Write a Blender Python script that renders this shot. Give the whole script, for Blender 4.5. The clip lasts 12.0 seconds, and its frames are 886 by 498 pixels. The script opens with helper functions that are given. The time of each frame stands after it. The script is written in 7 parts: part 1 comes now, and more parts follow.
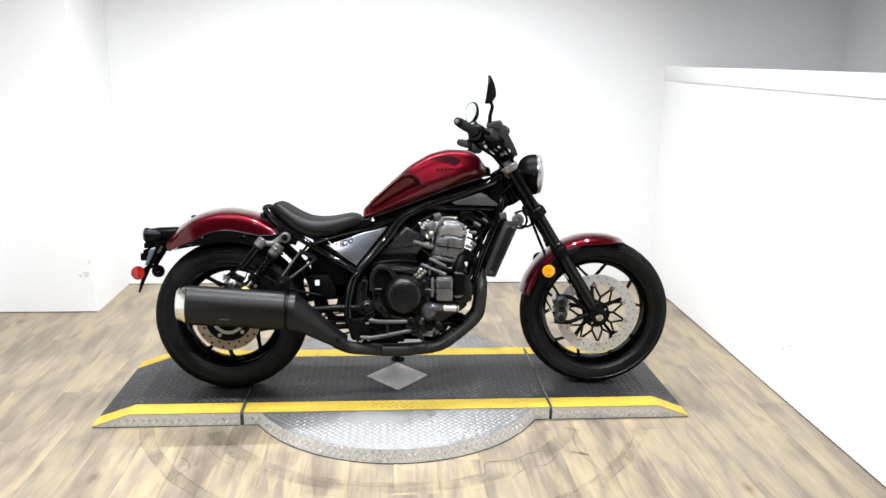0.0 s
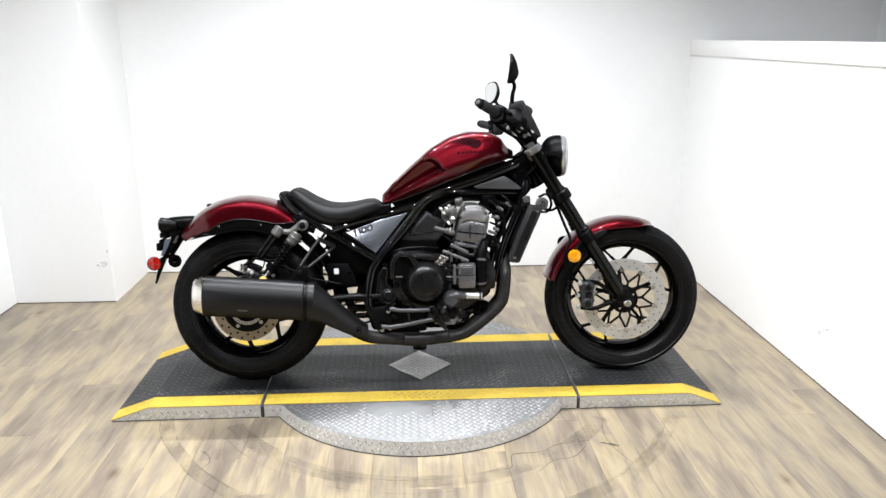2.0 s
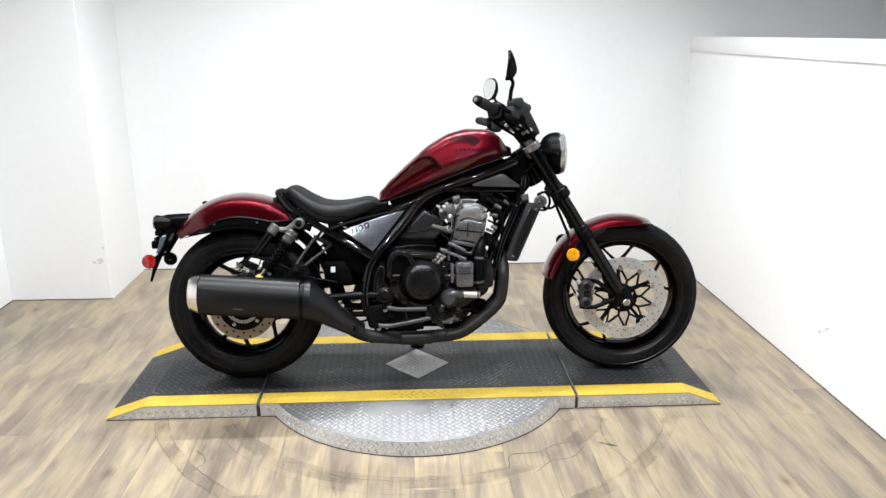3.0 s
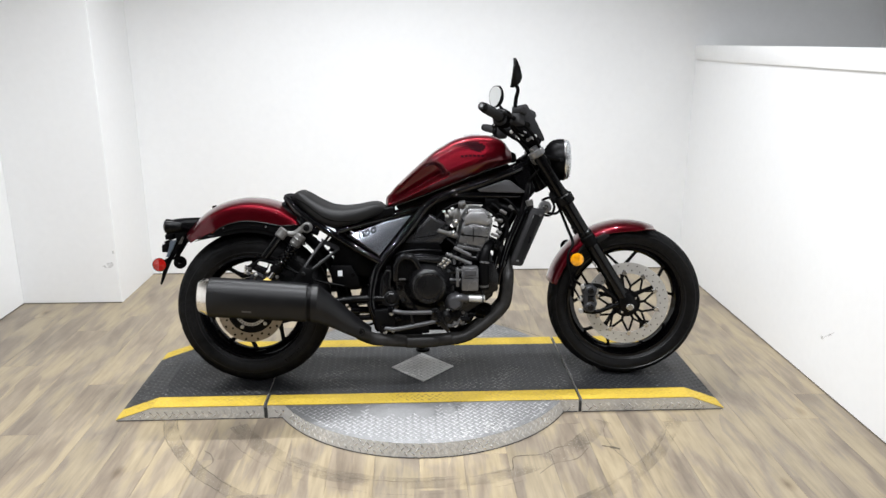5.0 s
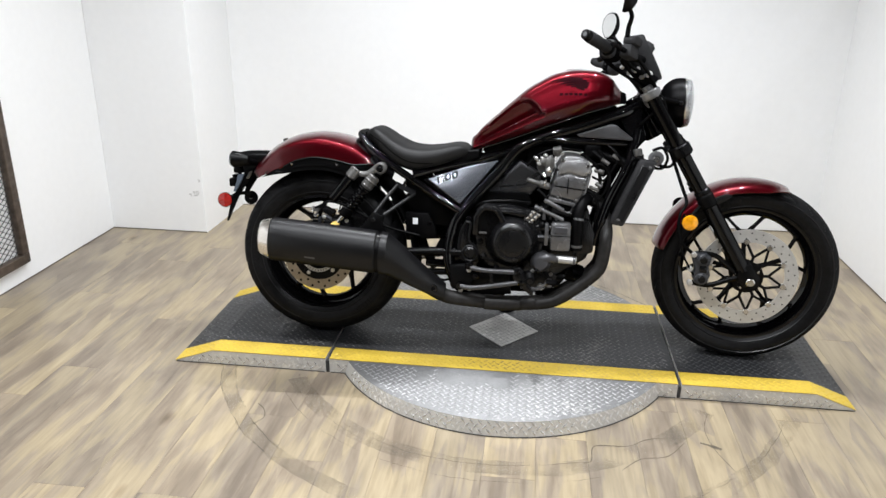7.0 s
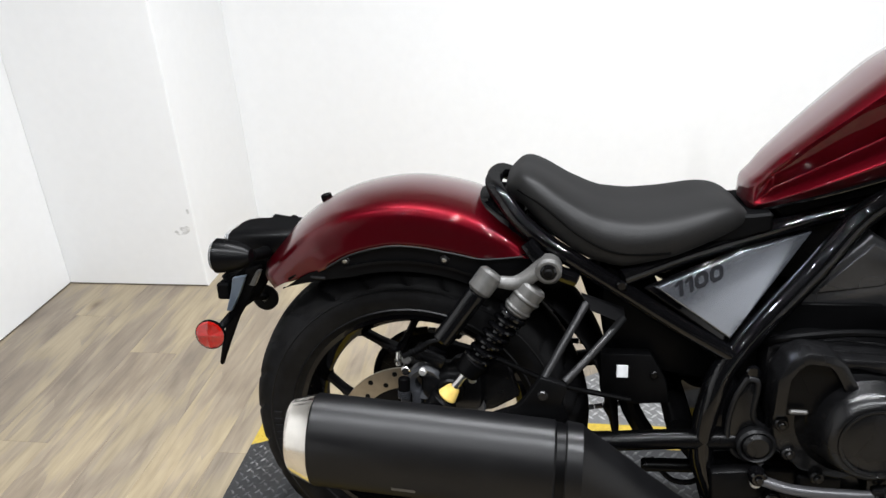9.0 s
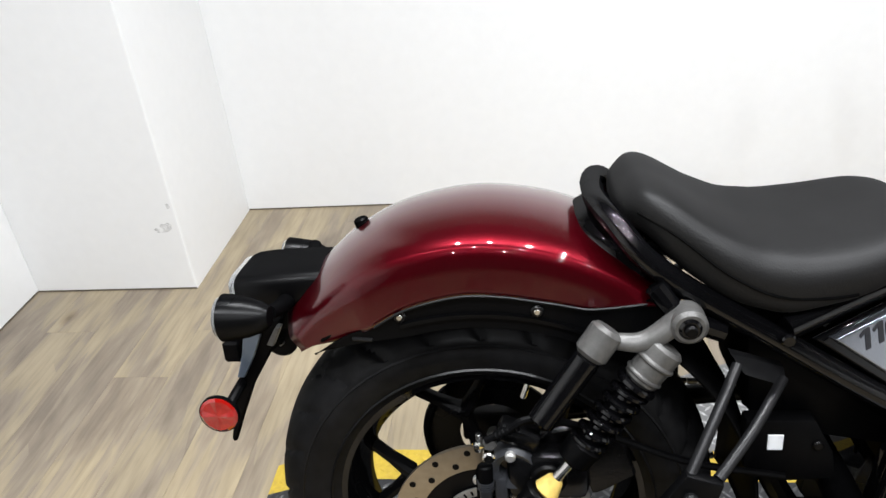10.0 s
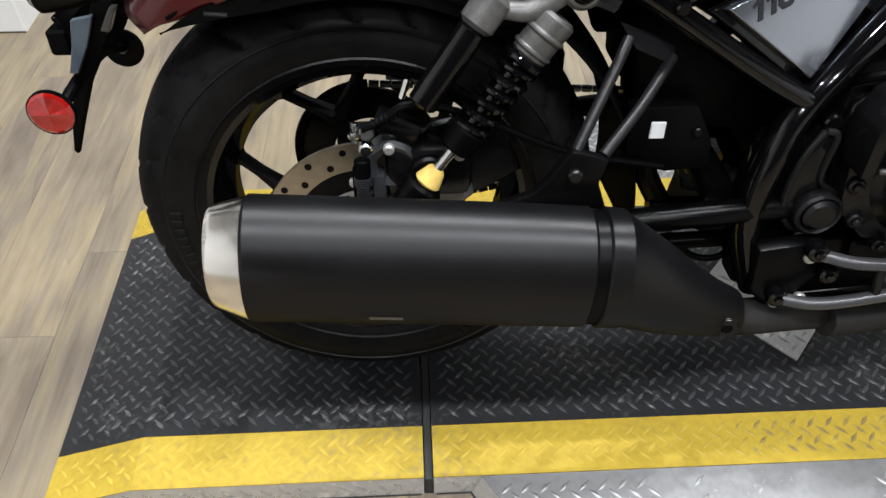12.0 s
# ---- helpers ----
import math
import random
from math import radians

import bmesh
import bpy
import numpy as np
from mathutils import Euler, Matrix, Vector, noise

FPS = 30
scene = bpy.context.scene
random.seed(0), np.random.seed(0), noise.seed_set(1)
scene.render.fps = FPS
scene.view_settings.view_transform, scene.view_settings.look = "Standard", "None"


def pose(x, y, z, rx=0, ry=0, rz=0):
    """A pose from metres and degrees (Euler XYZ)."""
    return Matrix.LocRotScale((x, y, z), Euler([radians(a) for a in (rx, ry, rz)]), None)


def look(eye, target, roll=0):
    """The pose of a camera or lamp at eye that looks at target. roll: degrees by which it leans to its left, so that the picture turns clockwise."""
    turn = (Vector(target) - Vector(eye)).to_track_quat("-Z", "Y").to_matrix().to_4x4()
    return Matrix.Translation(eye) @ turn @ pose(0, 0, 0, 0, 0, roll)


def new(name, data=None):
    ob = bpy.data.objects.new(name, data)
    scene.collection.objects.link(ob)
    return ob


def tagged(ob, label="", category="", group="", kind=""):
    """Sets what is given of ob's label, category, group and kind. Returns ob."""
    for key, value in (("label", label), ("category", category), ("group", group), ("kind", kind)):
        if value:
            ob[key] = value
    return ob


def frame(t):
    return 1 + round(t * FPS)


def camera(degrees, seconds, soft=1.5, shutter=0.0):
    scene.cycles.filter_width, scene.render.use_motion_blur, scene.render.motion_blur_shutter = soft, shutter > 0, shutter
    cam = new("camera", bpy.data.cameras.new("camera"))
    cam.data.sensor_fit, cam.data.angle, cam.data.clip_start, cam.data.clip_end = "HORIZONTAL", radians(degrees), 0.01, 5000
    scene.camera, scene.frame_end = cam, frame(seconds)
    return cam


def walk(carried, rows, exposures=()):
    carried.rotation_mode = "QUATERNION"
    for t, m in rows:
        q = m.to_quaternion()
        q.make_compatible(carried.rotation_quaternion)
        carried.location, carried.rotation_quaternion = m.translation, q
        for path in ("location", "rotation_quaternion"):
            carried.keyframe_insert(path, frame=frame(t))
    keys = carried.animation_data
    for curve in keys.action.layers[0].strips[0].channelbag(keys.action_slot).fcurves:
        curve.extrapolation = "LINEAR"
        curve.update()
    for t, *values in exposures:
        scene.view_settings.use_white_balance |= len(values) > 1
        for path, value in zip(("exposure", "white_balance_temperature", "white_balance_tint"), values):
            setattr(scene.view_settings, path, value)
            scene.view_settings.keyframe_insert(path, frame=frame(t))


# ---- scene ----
cam = camera(61.2, 12.0, soft=1.5)
PATH = [
    (0, (-0.118, -2.907, 1.381), (0.03, -0.975, 0.886), 1.0),
    (0.5, (-0.125, -2.895, 1.382), (0.028, -0.967, 0.87), 0.4),
    (1, (-0.135, -2.871, 1.386), (0.014, -0.95, 0.852), 0.5),
    (1.5, (-0.129, -2.838, 1.387), (-0.029, -0.913, 0.854), 0.0),
    (2, (-0.123, -2.816, 1.38), (-0.026, -0.895, 0.834), -0.2),
    (2.5, (-0.114, -2.801, 1.386), (-0.02, -0.881, 0.834), -0.4),
    (3, (-0.114, -2.79, 1.384), (-0.016, -0.872, 0.826), -0.1),
    (5, (-0.114, -2.831, 1.381), (-0.032, -0.906, 0.844), 0.0),
    (5.5, (-0.107, -2.828, 1.373), (-0.031, -0.909, 0.813), -0.2),
    (6, (-0.098, -2.805, 1.372), (-0.044, -0.884, 0.818), -0.7),
    (6.3, (-0.062, -2.769, 1.371), (-0.025, -0.848, 0.815), -1.6),
    (6.5, (-0.014, -2.721, 1.356), (-0.051, -0.792, 0.831), -0.8),
    (6.8, (0.022, -2.619, 1.372), (-0.158, -0.734, 0.728), 0.6),
    (7, (-0.007, -2.493, 1.332), (-0.227, -0.632, 0.633), 0.8),
    (7.2, (-0.063, -2.358, 1.3), (-0.333, -0.531, 0.533), -1.0),
    (8.8, (-0.469, -1.183, 1.243), (-0.709, 0.605, 0.38), -2.8),
    (9, (-0.505, -1.055, 1.221), (-0.797, 0.72, 0.346), -3.4),
    (9.2, (-0.528, -0.919, 1.216), (-0.91, 0.859, 0.383), -3.0),
    (9.5, (-0.581, -0.794, 1.217), (-1.064, 0.936, 0.339), -4.1),
    (9.7, (-0.611, -0.753, 1.209), (-1.058, 0.946, 0.252), -4.6),
    (10, (-0.675, -0.73, 1.196), (-0.915, 0.98, 0.188), -5.7),
    (10.2, (-0.704, -0.732, 1.184), (-0.875, 0.96, 0.132), -5.5),
    (10.5, (-0.72, -0.734, 1.15), (-0.786, 0.893, -0.012), -2.5),
    (10.7, (-0.715, -0.734, 1.126), (-0.747, 0.829, -0.122), -1.7),
    (11, (-0.713, -0.735, 1.096), (-0.71, 0.751, -0.242), -1.6),
    (11.5, (-0.701, -0.741, 1.06), (-0.67, 0.65, -0.377), -0.3),
    (12, (-0.684, -0.743, 1.051), (-0.61, 0.636, -0.395), 0.4),
]
EXPO = [(0, 0.43), (1.5, 0.38), (2.5, 0.27), (4, 0.14), (5, 0.03), (5.5, 0.01), (7, 0.05), (9, 0.12), (9.5, 0.15), (10.5, 0.05), (11, 0.0), (12, -0.1)]
walk(cam, [(t, look(eye, target, roll)) for t, eye, target, roll in PATH], EXPO)

# ---- light: closed showroom bay under small ceiling downlights ----
world = bpy.data.worlds.new("world")
scene.world = world
world.use_nodes = True
world.node_tree.nodes["Background"].inputs[0].default_value = (0.9, 0.93, 1.0, 1)
world.node_tree.nodes["Background"].inputs[1].default_value = 0.05
CEIL = 2.45
# last row: one unseen lamp added to brighten the wall beyond the half wall
LAMP_ROWS = ((-2.35, 11.0, (-1.30, -0.50, 0.30)), (-0.95, 11.5, (-1.45, -0.90, -0.32, 0.22, 0.66)), (0.32, 11.6, (-1.10, -0.66, -0.22, 0.26, 0.74)), (0.32, 5.0, (2.15,)))
LAMP_SPOTS = [(x, y, w) for y, w, row in LAMP_ROWS for x in row]
for lx, ly, watts in LAMP_SPOTS:
    lamp = bpy.data.lights.new("downlight_lamp", "AREA")
    lamp.shape, lamp.size = "DISK", 0.05
    lamp.energy = watts
    lamp.spread = radians(150)
    lamp.color = (0.936, 0.960, 1.0)
    new("downlight_lamp", lamp).matrix_world = pose(lx, ly, CEIL - 0.03)


# ---- materials ----
def nodes_of(name):
    m = bpy.data.materials.new(name)
    m.use_nodes = True
    nt = m.node_tree
    return m, nt, nt.nodes["Principled BSDF"]


def link(nt, a, b):
    nt.links.new(a, b)


def noise_node(nt, scale, detail=4.0, coord="Object", stretch=None):
    tc = nt.nodes.new("ShaderNodeTexCoord")
    n = nt.nodes.new("ShaderNodeTexNoise")
    n.inputs["Scale"].default_value = scale
    n.inputs["Detail"].default_value = detail
    if stretch:
        mp = nt.nodes.new("ShaderNodeMapping")
        mp.inputs["Scale"].default_value = stretch
        link(nt, tc.outputs[coord], mp.inputs[0])
        link(nt, mp.outputs[0], n.inputs["Vector"])
    else:
        link(nt, tc.outputs[coord], n.inputs["Vector"])
    return n


def ramp_node(nt, fac, stops):
    r = nt.nodes.new("ShaderNodeValToRGB")
    while len(r.color_ramp.elements) < len(stops):
        r.color_ramp.elements.new(0.5)
    for e, (p, c) in zip(r.color_ramp.elements, stops):
        e.position, e.color = p, (*c, 1)
    link(nt, fac, r.inputs[0])
    return r


def surface(name, base, rough=0.5, metal=0.0, vary=0.12, grain=40.0, stain=3.0, bump=0.1, bump_scale=None, coat=0.0, rvary=0.08, spec=0.5, gloss=0.0, edge=0.0):
    """Base colour broken up at two scales, roughness that varies, fine relief."""
    m, nt, p = nodes_of(name)
    n1, n2 = noise_node(nt, grain, 6), noise_node(nt, stain, 3)
    add = nt.nodes.new("ShaderNodeMath")
    add.operation = "ADD"
    link(nt, n1.outputs[0], add.inputs[0])
    link(nt, n2.outputs[0], add.inputs[1])
    lo = [max(0.0, c * (1 - vary)) for c in base]
    hi = [min(1.0, c * (1 + vary)) for c in base]
    half = nt.nodes.new("ShaderNodeMath")
    half.operation = "MULTIPLY"
    half.inputs[1].default_value = 0.5
    link(nt, add.outputs[0], half.inputs[0])
    r = ramp_node(nt, half.outputs[0], [(0.35, lo), (0.65, hi)])
    link(nt, r.outputs[0], p.inputs["Base Color"])
    mr = nt.nodes.new("ShaderNodeMapRange")
    mr.inputs[1].default_value, mr.inputs[2].default_value = 0.3, 0.7
    mr.inputs[3].default_value, mr.inputs[4].default_value = max(0.02, rough - rvary), min(1.0, rough + rvary)
    link(nt, n2.outputs[0], mr.inputs[0])
    link(nt, mr.outputs[0], p.inputs["Roughness"])
    p.inputs["Metallic"].default_value = metal
    p.inputs["Specular IOR Level"].default_value = spec
    if coat:
        p.inputs["Coat Weight"].default_value = coat
        p.inputs["Coat Roughness"].default_value = 0.03
    if bump:
        b = nt.nodes.new("ShaderNodeBump")
        b.inputs["Strength"].default_value = bump
        b.inputs["Distance"].default_value = 0.002
        nb = noise_node(nt, bump_scale or grain * 4, 3)
        link(nt, nb.outputs[0], b.inputs["Height"])
        link(nt, b.outputs[0], p.inputs["Normal"])
    if gloss:
        # a deep matt body under a thin, even gloss
        body, sheen, mixed = nt.nodes.new("ShaderNodeBsdfDiffuse"), nt.nodes.new("ShaderNodeBsdfGlossy"), nt.nodes.new("ShaderNodeMixShader")
        mixed.inputs[0].default_value = gloss
        if edge:
            # more sheen at a glancing view
            facing, sharp_end, gain = nt.nodes.new("ShaderNodeLayerWeight"), nt.nodes.new("ShaderNodeMath"), nt.nodes.new("ShaderNodeMath")
            sharp_end.operation, gain.operation = "POWER", "MULTIPLY_ADD"
            sharp_end.inputs[1].default_value = 4.0
            gain.inputs[1].default_value, gain.inputs[2].default_value = edge, gloss
            link(nt, facing.outputs["Facing"], sharp_end.inputs[0])
            link(nt, sharp_end.outputs[0], gain.inputs[0])
            link(nt, gain.outputs[0], mixed.inputs[0])
        link(nt, r.outputs[0], body.inputs["Color"])
        link(nt, mr.outputs[0], sheen.inputs["Roughness"])
        if bump:
            link(nt, b.outputs[0], body.inputs["Normal"])
            link(nt, b.outputs[0], sheen.inputs["Normal"])
        link(nt, body.outputs[0], mixed.inputs[1])
        link(nt, sheen.outputs[0], mixed.inputs[2])
        link(nt, mixed.outputs[0], nt.nodes["Material Output"].inputs["Surface"])
    return m


def plank_material():
    m, nt, p = nodes_of("vinyl_plank")
    info = nt.nodes.new("ShaderNodeObjectInfo")
    tc = nt.nodes.new("ShaderNodeTexCoord")
    shift = nt.nodes.new("ShaderNodeVectorMath")
    shift.operation = "MULTIPLY_ADD"
    shift.inputs[1].default_value = (1, 1, 1)
    comb = nt.nodes.new("ShaderNodeCombineXYZ")
    big = nt.nodes.new("ShaderNodeMath")
    big.operation = "MULTIPLY"
    big.inputs[1].default_value = 37.0
    link(nt, info.outputs["Random"], big.inputs[0])
    link(nt, big.outputs[0], comb.inputs[2])
    link(nt, tc.outputs["Object"], shift.inputs[0])
    link(nt, comb.outputs[0], shift.inputs[2])

    def streak(scale, stretch, detail, distortion=0.0):
        mp = nt.nodes.new("ShaderNodeMapping")
        mp.inputs["Scale"].default_value = stretch
        n = nt.nodes.new("ShaderNodeTexNoise")
        n.inputs["Scale"].default_value, n.inputs["Detail"].default_value = scale, detail
        n.inputs["Distortion"].default_value = distortion
        link(nt, shift.outputs[0], mp.inputs[0])
        link(nt, mp.outputs[0], n.inputs["Vector"])
        return n

    blotch = streak(8.5, (1.0, 0.34, 1.0), 4.0, 0.5)
    wide = streak(22.0, (1.0, 0.16, 1.0), 5.0, 0.4)
    grain = streak(95.0, (1.0, 0.07, 1.0), 6.0)
    # printed strips within a plank, each of its own tone
    mps = nt.nodes.new("ShaderNodeMapping")
    mps.inputs["Scale"].default_value = (22.0, 2.6, 1.0)
    wob = nt.nodes.new("ShaderNodeVectorMath")
    wob.operation = "MULTIPLY_ADD"
    wob.inputs[1].default_value = (0.022, 0.0, 0.0)
    wn = streak(7.0, (1.0, 0.6, 1.0), 3.0)
    link(nt, wn.outputs["Color"], wob.inputs[0])
    link(nt, shift.outputs[0], wob.inputs[2])
    link(nt, wob.outputs[0], mps.inputs[0])
    strip = nt.nodes.new("ShaderNodeTexVoronoi")
    strip.inputs["Scale"].default_value = 1.0
    link(nt, mps.outputs[0], strip.inputs["Vector"])
    sep = nt.nodes.new("ShaderNodeSeparateColor")
    link(nt, strip.outputs["Color"], sep.inputs[0])

    def scaled(source, factor, onto=None):
        n = nt.nodes.new("ShaderNodeMath")
        n.operation = "MULTIPLY_ADD"
        n.inputs[1].default_value = factor
        n.inputs[2].default_value = 0.0
        link(nt, source, n.inputs[0])
        if onto:
            link(nt, onto, n.inputs[2])
        return n.outputs[0]

    blend = scaled(sep.outputs[0], 0.10, scaled(wide.outputs[0], 0.30, scaled(blotch.outputs[0], 0.60)))
    tone = ramp_node(nt, blend, [(0.36, (0.188, 0.154, 0.118)), (0.43, (0.232, 0.191, 0.143)), (0.48, (0.268, 0.225, 0.170)), (0.53, (0.318, 0.264, 0.178)), (0.62, (0.362, 0.301, 0.202))])
    gr = ramp_node(nt, grain.outputs[0], [(0.32, (0.84, 0.82, 0.79)), (0.47, (0.96, 0.95, 0.93)), (0.62, (1.06, 1.05, 1.03))])
    mul = nt.nodes.new("ShaderNodeMix")
    mul.data_type, mul.blend_type = "RGBA", "MULTIPLY"
    mul.inputs[0].default_value = 1.0
    link(nt, tone.outputs[0], mul.inputs[6])
    link(nt, gr.outputs[0], mul.inputs[7])
    # knots
    mpk = nt.nodes.new("ShaderNodeMapping")
    mpk.inputs["Scale"].default_value = (1.0, 0.55, 1.0)
    link(nt, shift.outputs[0], mpk.inputs[0])
    vor = nt.nodes.new("ShaderNodeTexVoronoi")
    vor.inputs["Scale"].default_value = 4.2
    link(nt, mpk.outputs[0], vor.inputs["Vector"])
    knot = ramp_node(nt, vor.outputs["Distance"], [(0.015, (0.30, 0.26, 0.22)), (0.05, (0.66, 0.61, 0.56)), (0.11, (1, 1, 1))])
    mk = nt.nodes.new("ShaderNodeMix")
    mk.data_type, mk.blend_type = "RGBA", "MULTIPLY"
    mk.inputs[0].default_value = 0.8
    link(nt, mul.outputs[2], mk.inputs[6])
    link(nt, knot.outputs[0], mk.inputs[7])
    # plank to plank
    var = ramp_node(nt, info.outputs["Random"], [(0.0, (0.84, 0.84, 0.86)), (0.5, (0.97, 0.96, 0.95)), (1.0, (1.08, 1.06, 1.02))])
    mv = nt.nodes.new("ShaderNodeMix")
    mv.data_type, mv.blend_type = "RGBA", "MULTIPLY"
    mv.inputs[0].default_value = 1.0
    link(nt, mk.outputs[2], mv.inputs[6])
    link(nt, var.outputs[0], mv.inputs[7])
    link(nt, mv.outputs[2], p.inputs["Base Color"])
    rr = nt.nodes.new("ShaderNodeMapRange")
    rr.inputs[3].default_value, rr.inputs[4].default_value = 0.27, 0.47
    link(nt, grain.outputs[0], rr.inputs[0])
    link(nt, rr.outputs[0], p.inputs["Roughness"])
    b = nt.nodes.new("ShaderNodeBump")
    b.inputs["Strength"].default_value, b.inputs["Distance"].default_value = 0.12, 0.001
    link(nt, grain.outputs[0], b.inputs["Height"])
    link(nt, b.outputs[0], p.inputs["Normal"])
    return m


def painted_plate(name, paint, worn, amount, rough=0.45, metal=0.0, spec=0.5):
    """Painted tread plate: paint worn through in blotches."""
    m, nt, p = nodes_of(name)
    a, b_ = noise_node(nt, 6.0, 5), noise_node(nt, 90.0, 4)
    mixf = nt.nodes.new("ShaderNodeMath")
    mixf.operation = "MULTIPLY_ADD"
    mixf.inputs[1].default_value = 0.5
    link(nt, b_.outputs[0], mixf.inputs[0])
    half = nt.nodes.new("ShaderNodeMath")
    half.operation = "MULTIPLY"
    half.inputs[1].default_value = 0.5
    link(nt, a.outputs[0], half.inputs[0])
    link(nt, half.outputs[0], mixf.inputs[2])
    r = ramp_node(nt, mixf.outputs[0], [(0.40, paint), (0.56, [c * 0.85 for c in paint]), (0.72 - amount, worn)])
    link(nt, r.outputs[0], p.inputs["Base Color"])
    p.inputs["Metallic"].default_value = metal
    p.inputs["Specular IOR Level"].default_value = spec
    mr = nt.nodes.new("ShaderNodeMapRange")
    mr.inputs[3].default_value, mr.inputs[4].default_value = rough - 0.12, rough + 0.15
    link(nt, a.outputs[0], mr.inputs[0])
    link(nt, mr.outputs[0], p.inputs["Roughness"])
    bp = nt.nodes.new("ShaderNodeBump")
    bp.inputs["Strength"].default_value, bp.inputs["Distance"].default_value = 0.15, 0.001
    link(nt, b_.outputs[0], bp.inputs["Height"])
    link(nt, bp.outputs[0], p.inputs["Normal"])
    return m


def glassy(name, colour, rough=0.05, transmission=0.0):
    m, nt, p = nodes_of(name)
    p.inputs["Base Color"].default_value = (*colour, 1)
    p.inputs["Roughness"].default_value = rough
    p.inputs["Transmission Weight"].default_value = transmission
    p.inputs["Coat Weight"].default_value = 0.6
    return m


WALL = surface("wall_paint", (0.855, 0.86, 0.86), 0.55, vary=0.015, grain=30, stain=0.9, bump=0.04, bump_scale=260)
CEILING = surface("ceiling_paint", (0.05, 0.05, 0.052), 0.8, vary=0.03, grain=20, stain=1.0, bump=0.1)
TRIM = surface("trim_paint", (0.87, 0.87, 0.865), 0.45, vary=0.02, grain=30, stain=2, bump=0.05)
SMUDGE = surface("wall_scuff", (0.45, 0.44, 0.43), 0.6, vary=0.2, grain=60, stain=20, bump=0.05)
PLANK = plank_material()
SUBFLOOR = surface("plank_joint", (0.20, 0.16, 0.11), 0.8, vary=0.2)
SCUFF = surface("floor_scuff", (0.125, 0.108, 0.085), 0.5, vary=0.25, grain=30, stain=5, bump=0.05)
CUT = surface("floor_cut", (0.11, 0.09, 0.065), 0.7, vary=0.3)
TREAD_BLACK = painted_plate("tread_black", (0.024, 0.0247, 0.0268), (0.062, 0.061, 0.060), 0.07, 0.42, spec=0.28)
LUG_BLACK = painted_plate("tread_black_lug", (0.052, 0.053, 0.055), (0.13, 0.129, 0.127), 0.13, 0.34, spec=0.5)
TREAD_YELLOW = painted_plate("tread_yellow", (0.55, 0.388, 0.046), (0.26, 0.20, 0.09), -0.03, 0.5, spec=0.3)


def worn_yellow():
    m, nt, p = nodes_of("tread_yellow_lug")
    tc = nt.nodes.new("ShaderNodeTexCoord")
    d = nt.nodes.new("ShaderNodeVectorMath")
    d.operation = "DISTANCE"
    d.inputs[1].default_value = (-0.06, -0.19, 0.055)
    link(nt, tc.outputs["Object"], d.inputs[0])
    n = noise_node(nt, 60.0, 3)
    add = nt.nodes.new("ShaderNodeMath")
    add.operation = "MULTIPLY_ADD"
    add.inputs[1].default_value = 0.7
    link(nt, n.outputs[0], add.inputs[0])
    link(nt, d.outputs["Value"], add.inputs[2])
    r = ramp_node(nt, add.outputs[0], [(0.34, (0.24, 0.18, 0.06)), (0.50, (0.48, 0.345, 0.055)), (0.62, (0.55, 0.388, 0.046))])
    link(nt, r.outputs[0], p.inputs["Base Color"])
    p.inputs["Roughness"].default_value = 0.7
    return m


def faint(m, amount, scale):
    """A mark that lies thinly and unevenly on what is below it."""
    nt = m.node_tree
    p = nt.nodes["Principled BSDF"]
    n = noise_node(nt, scale, 4)
    mr = nt.nodes.new("ShaderNodeMapRange")
    mr.inputs[1].default_value, mr.inputs[2].default_value = 0.38, 0.72
    mr.inputs[3].default_value, mr.inputs[4].default_value = 0.0, amount
    link(nt, n.outputs[0], mr.inputs[0])
    link(nt, mr.outputs[0], p.inputs["Alpha"])
    return m


CUT_FAINT = surface("floor_scratch", (0.12, 0.10, 0.075), 0.6, vary=0.3)
faint(CUT_FAINT, 0.75, 7.0)
faint(SCUFF, 0.30, 8.0)
faint(SMUDGE, 0.5, 45.0)
LUG_YELLOW = worn_yellow()
TREAD_STEEL = painted_plate("tread_steel", (0.25, 0.25, 0.25), (0.34, 0.338, 0.33), 0.1, 0.56, metal=0.75)
LUG_STEEL = painted_plate("tread_steel_lug", (0.44, 0.44, 0.438), (0.58, 0.575, 0.565), 0.1, 0.47, metal=0.75)
DIAMOND = painted_plate("bare_steel_diamond", (0.58, 0.575, 0.56), (0.74, 0.73, 0.71), 0.1, 0.5, metal=0.3)
# polished skirt; the mirrored floor's brightness is put into its pale warm base
SKIRT_STEEL = painted_plate("polished_skirt_reflection", (0.62, 0.605, 0.575), (0.72, 0.70, 0.66), 0.1, 0.32, metal=0.3)
SKIRT_LUG = painted_plate("polished_skirt_lug", (0.80, 0.80, 0.79), (0.88, 0.87, 0.85), 0.1, 0.25, metal=0.8)
CALIPER = surface("caliper_grey", (0.035, 0.037, 0.042), 0.35, metal=0.2, vary=0.2, grain=80, stain=8, bump=0.08)
HANGER = surface("satin_grey_bracket", (0.007, 0.007, 0.0075), 0.34, vary=0.15, grain=80, stain=8, bump=0.06, gloss=0.028)
# near-black colour for strips that stand in for shade in the platform's gaps
GAP_SHADE = surface("gap_shade", (0.03, 0.03, 0.03), 0.7)
RUST = surface("mill_steel", (0.10, 0.078, 0.062), 0.42, metal=0.65, vary=0.5, grain=35, stain=6, bump=0.2)
MESHWIRE = surface("mesh_wire", (0.05, 0.048, 0.046), 0.5, metal=0.6, vary=0.2)
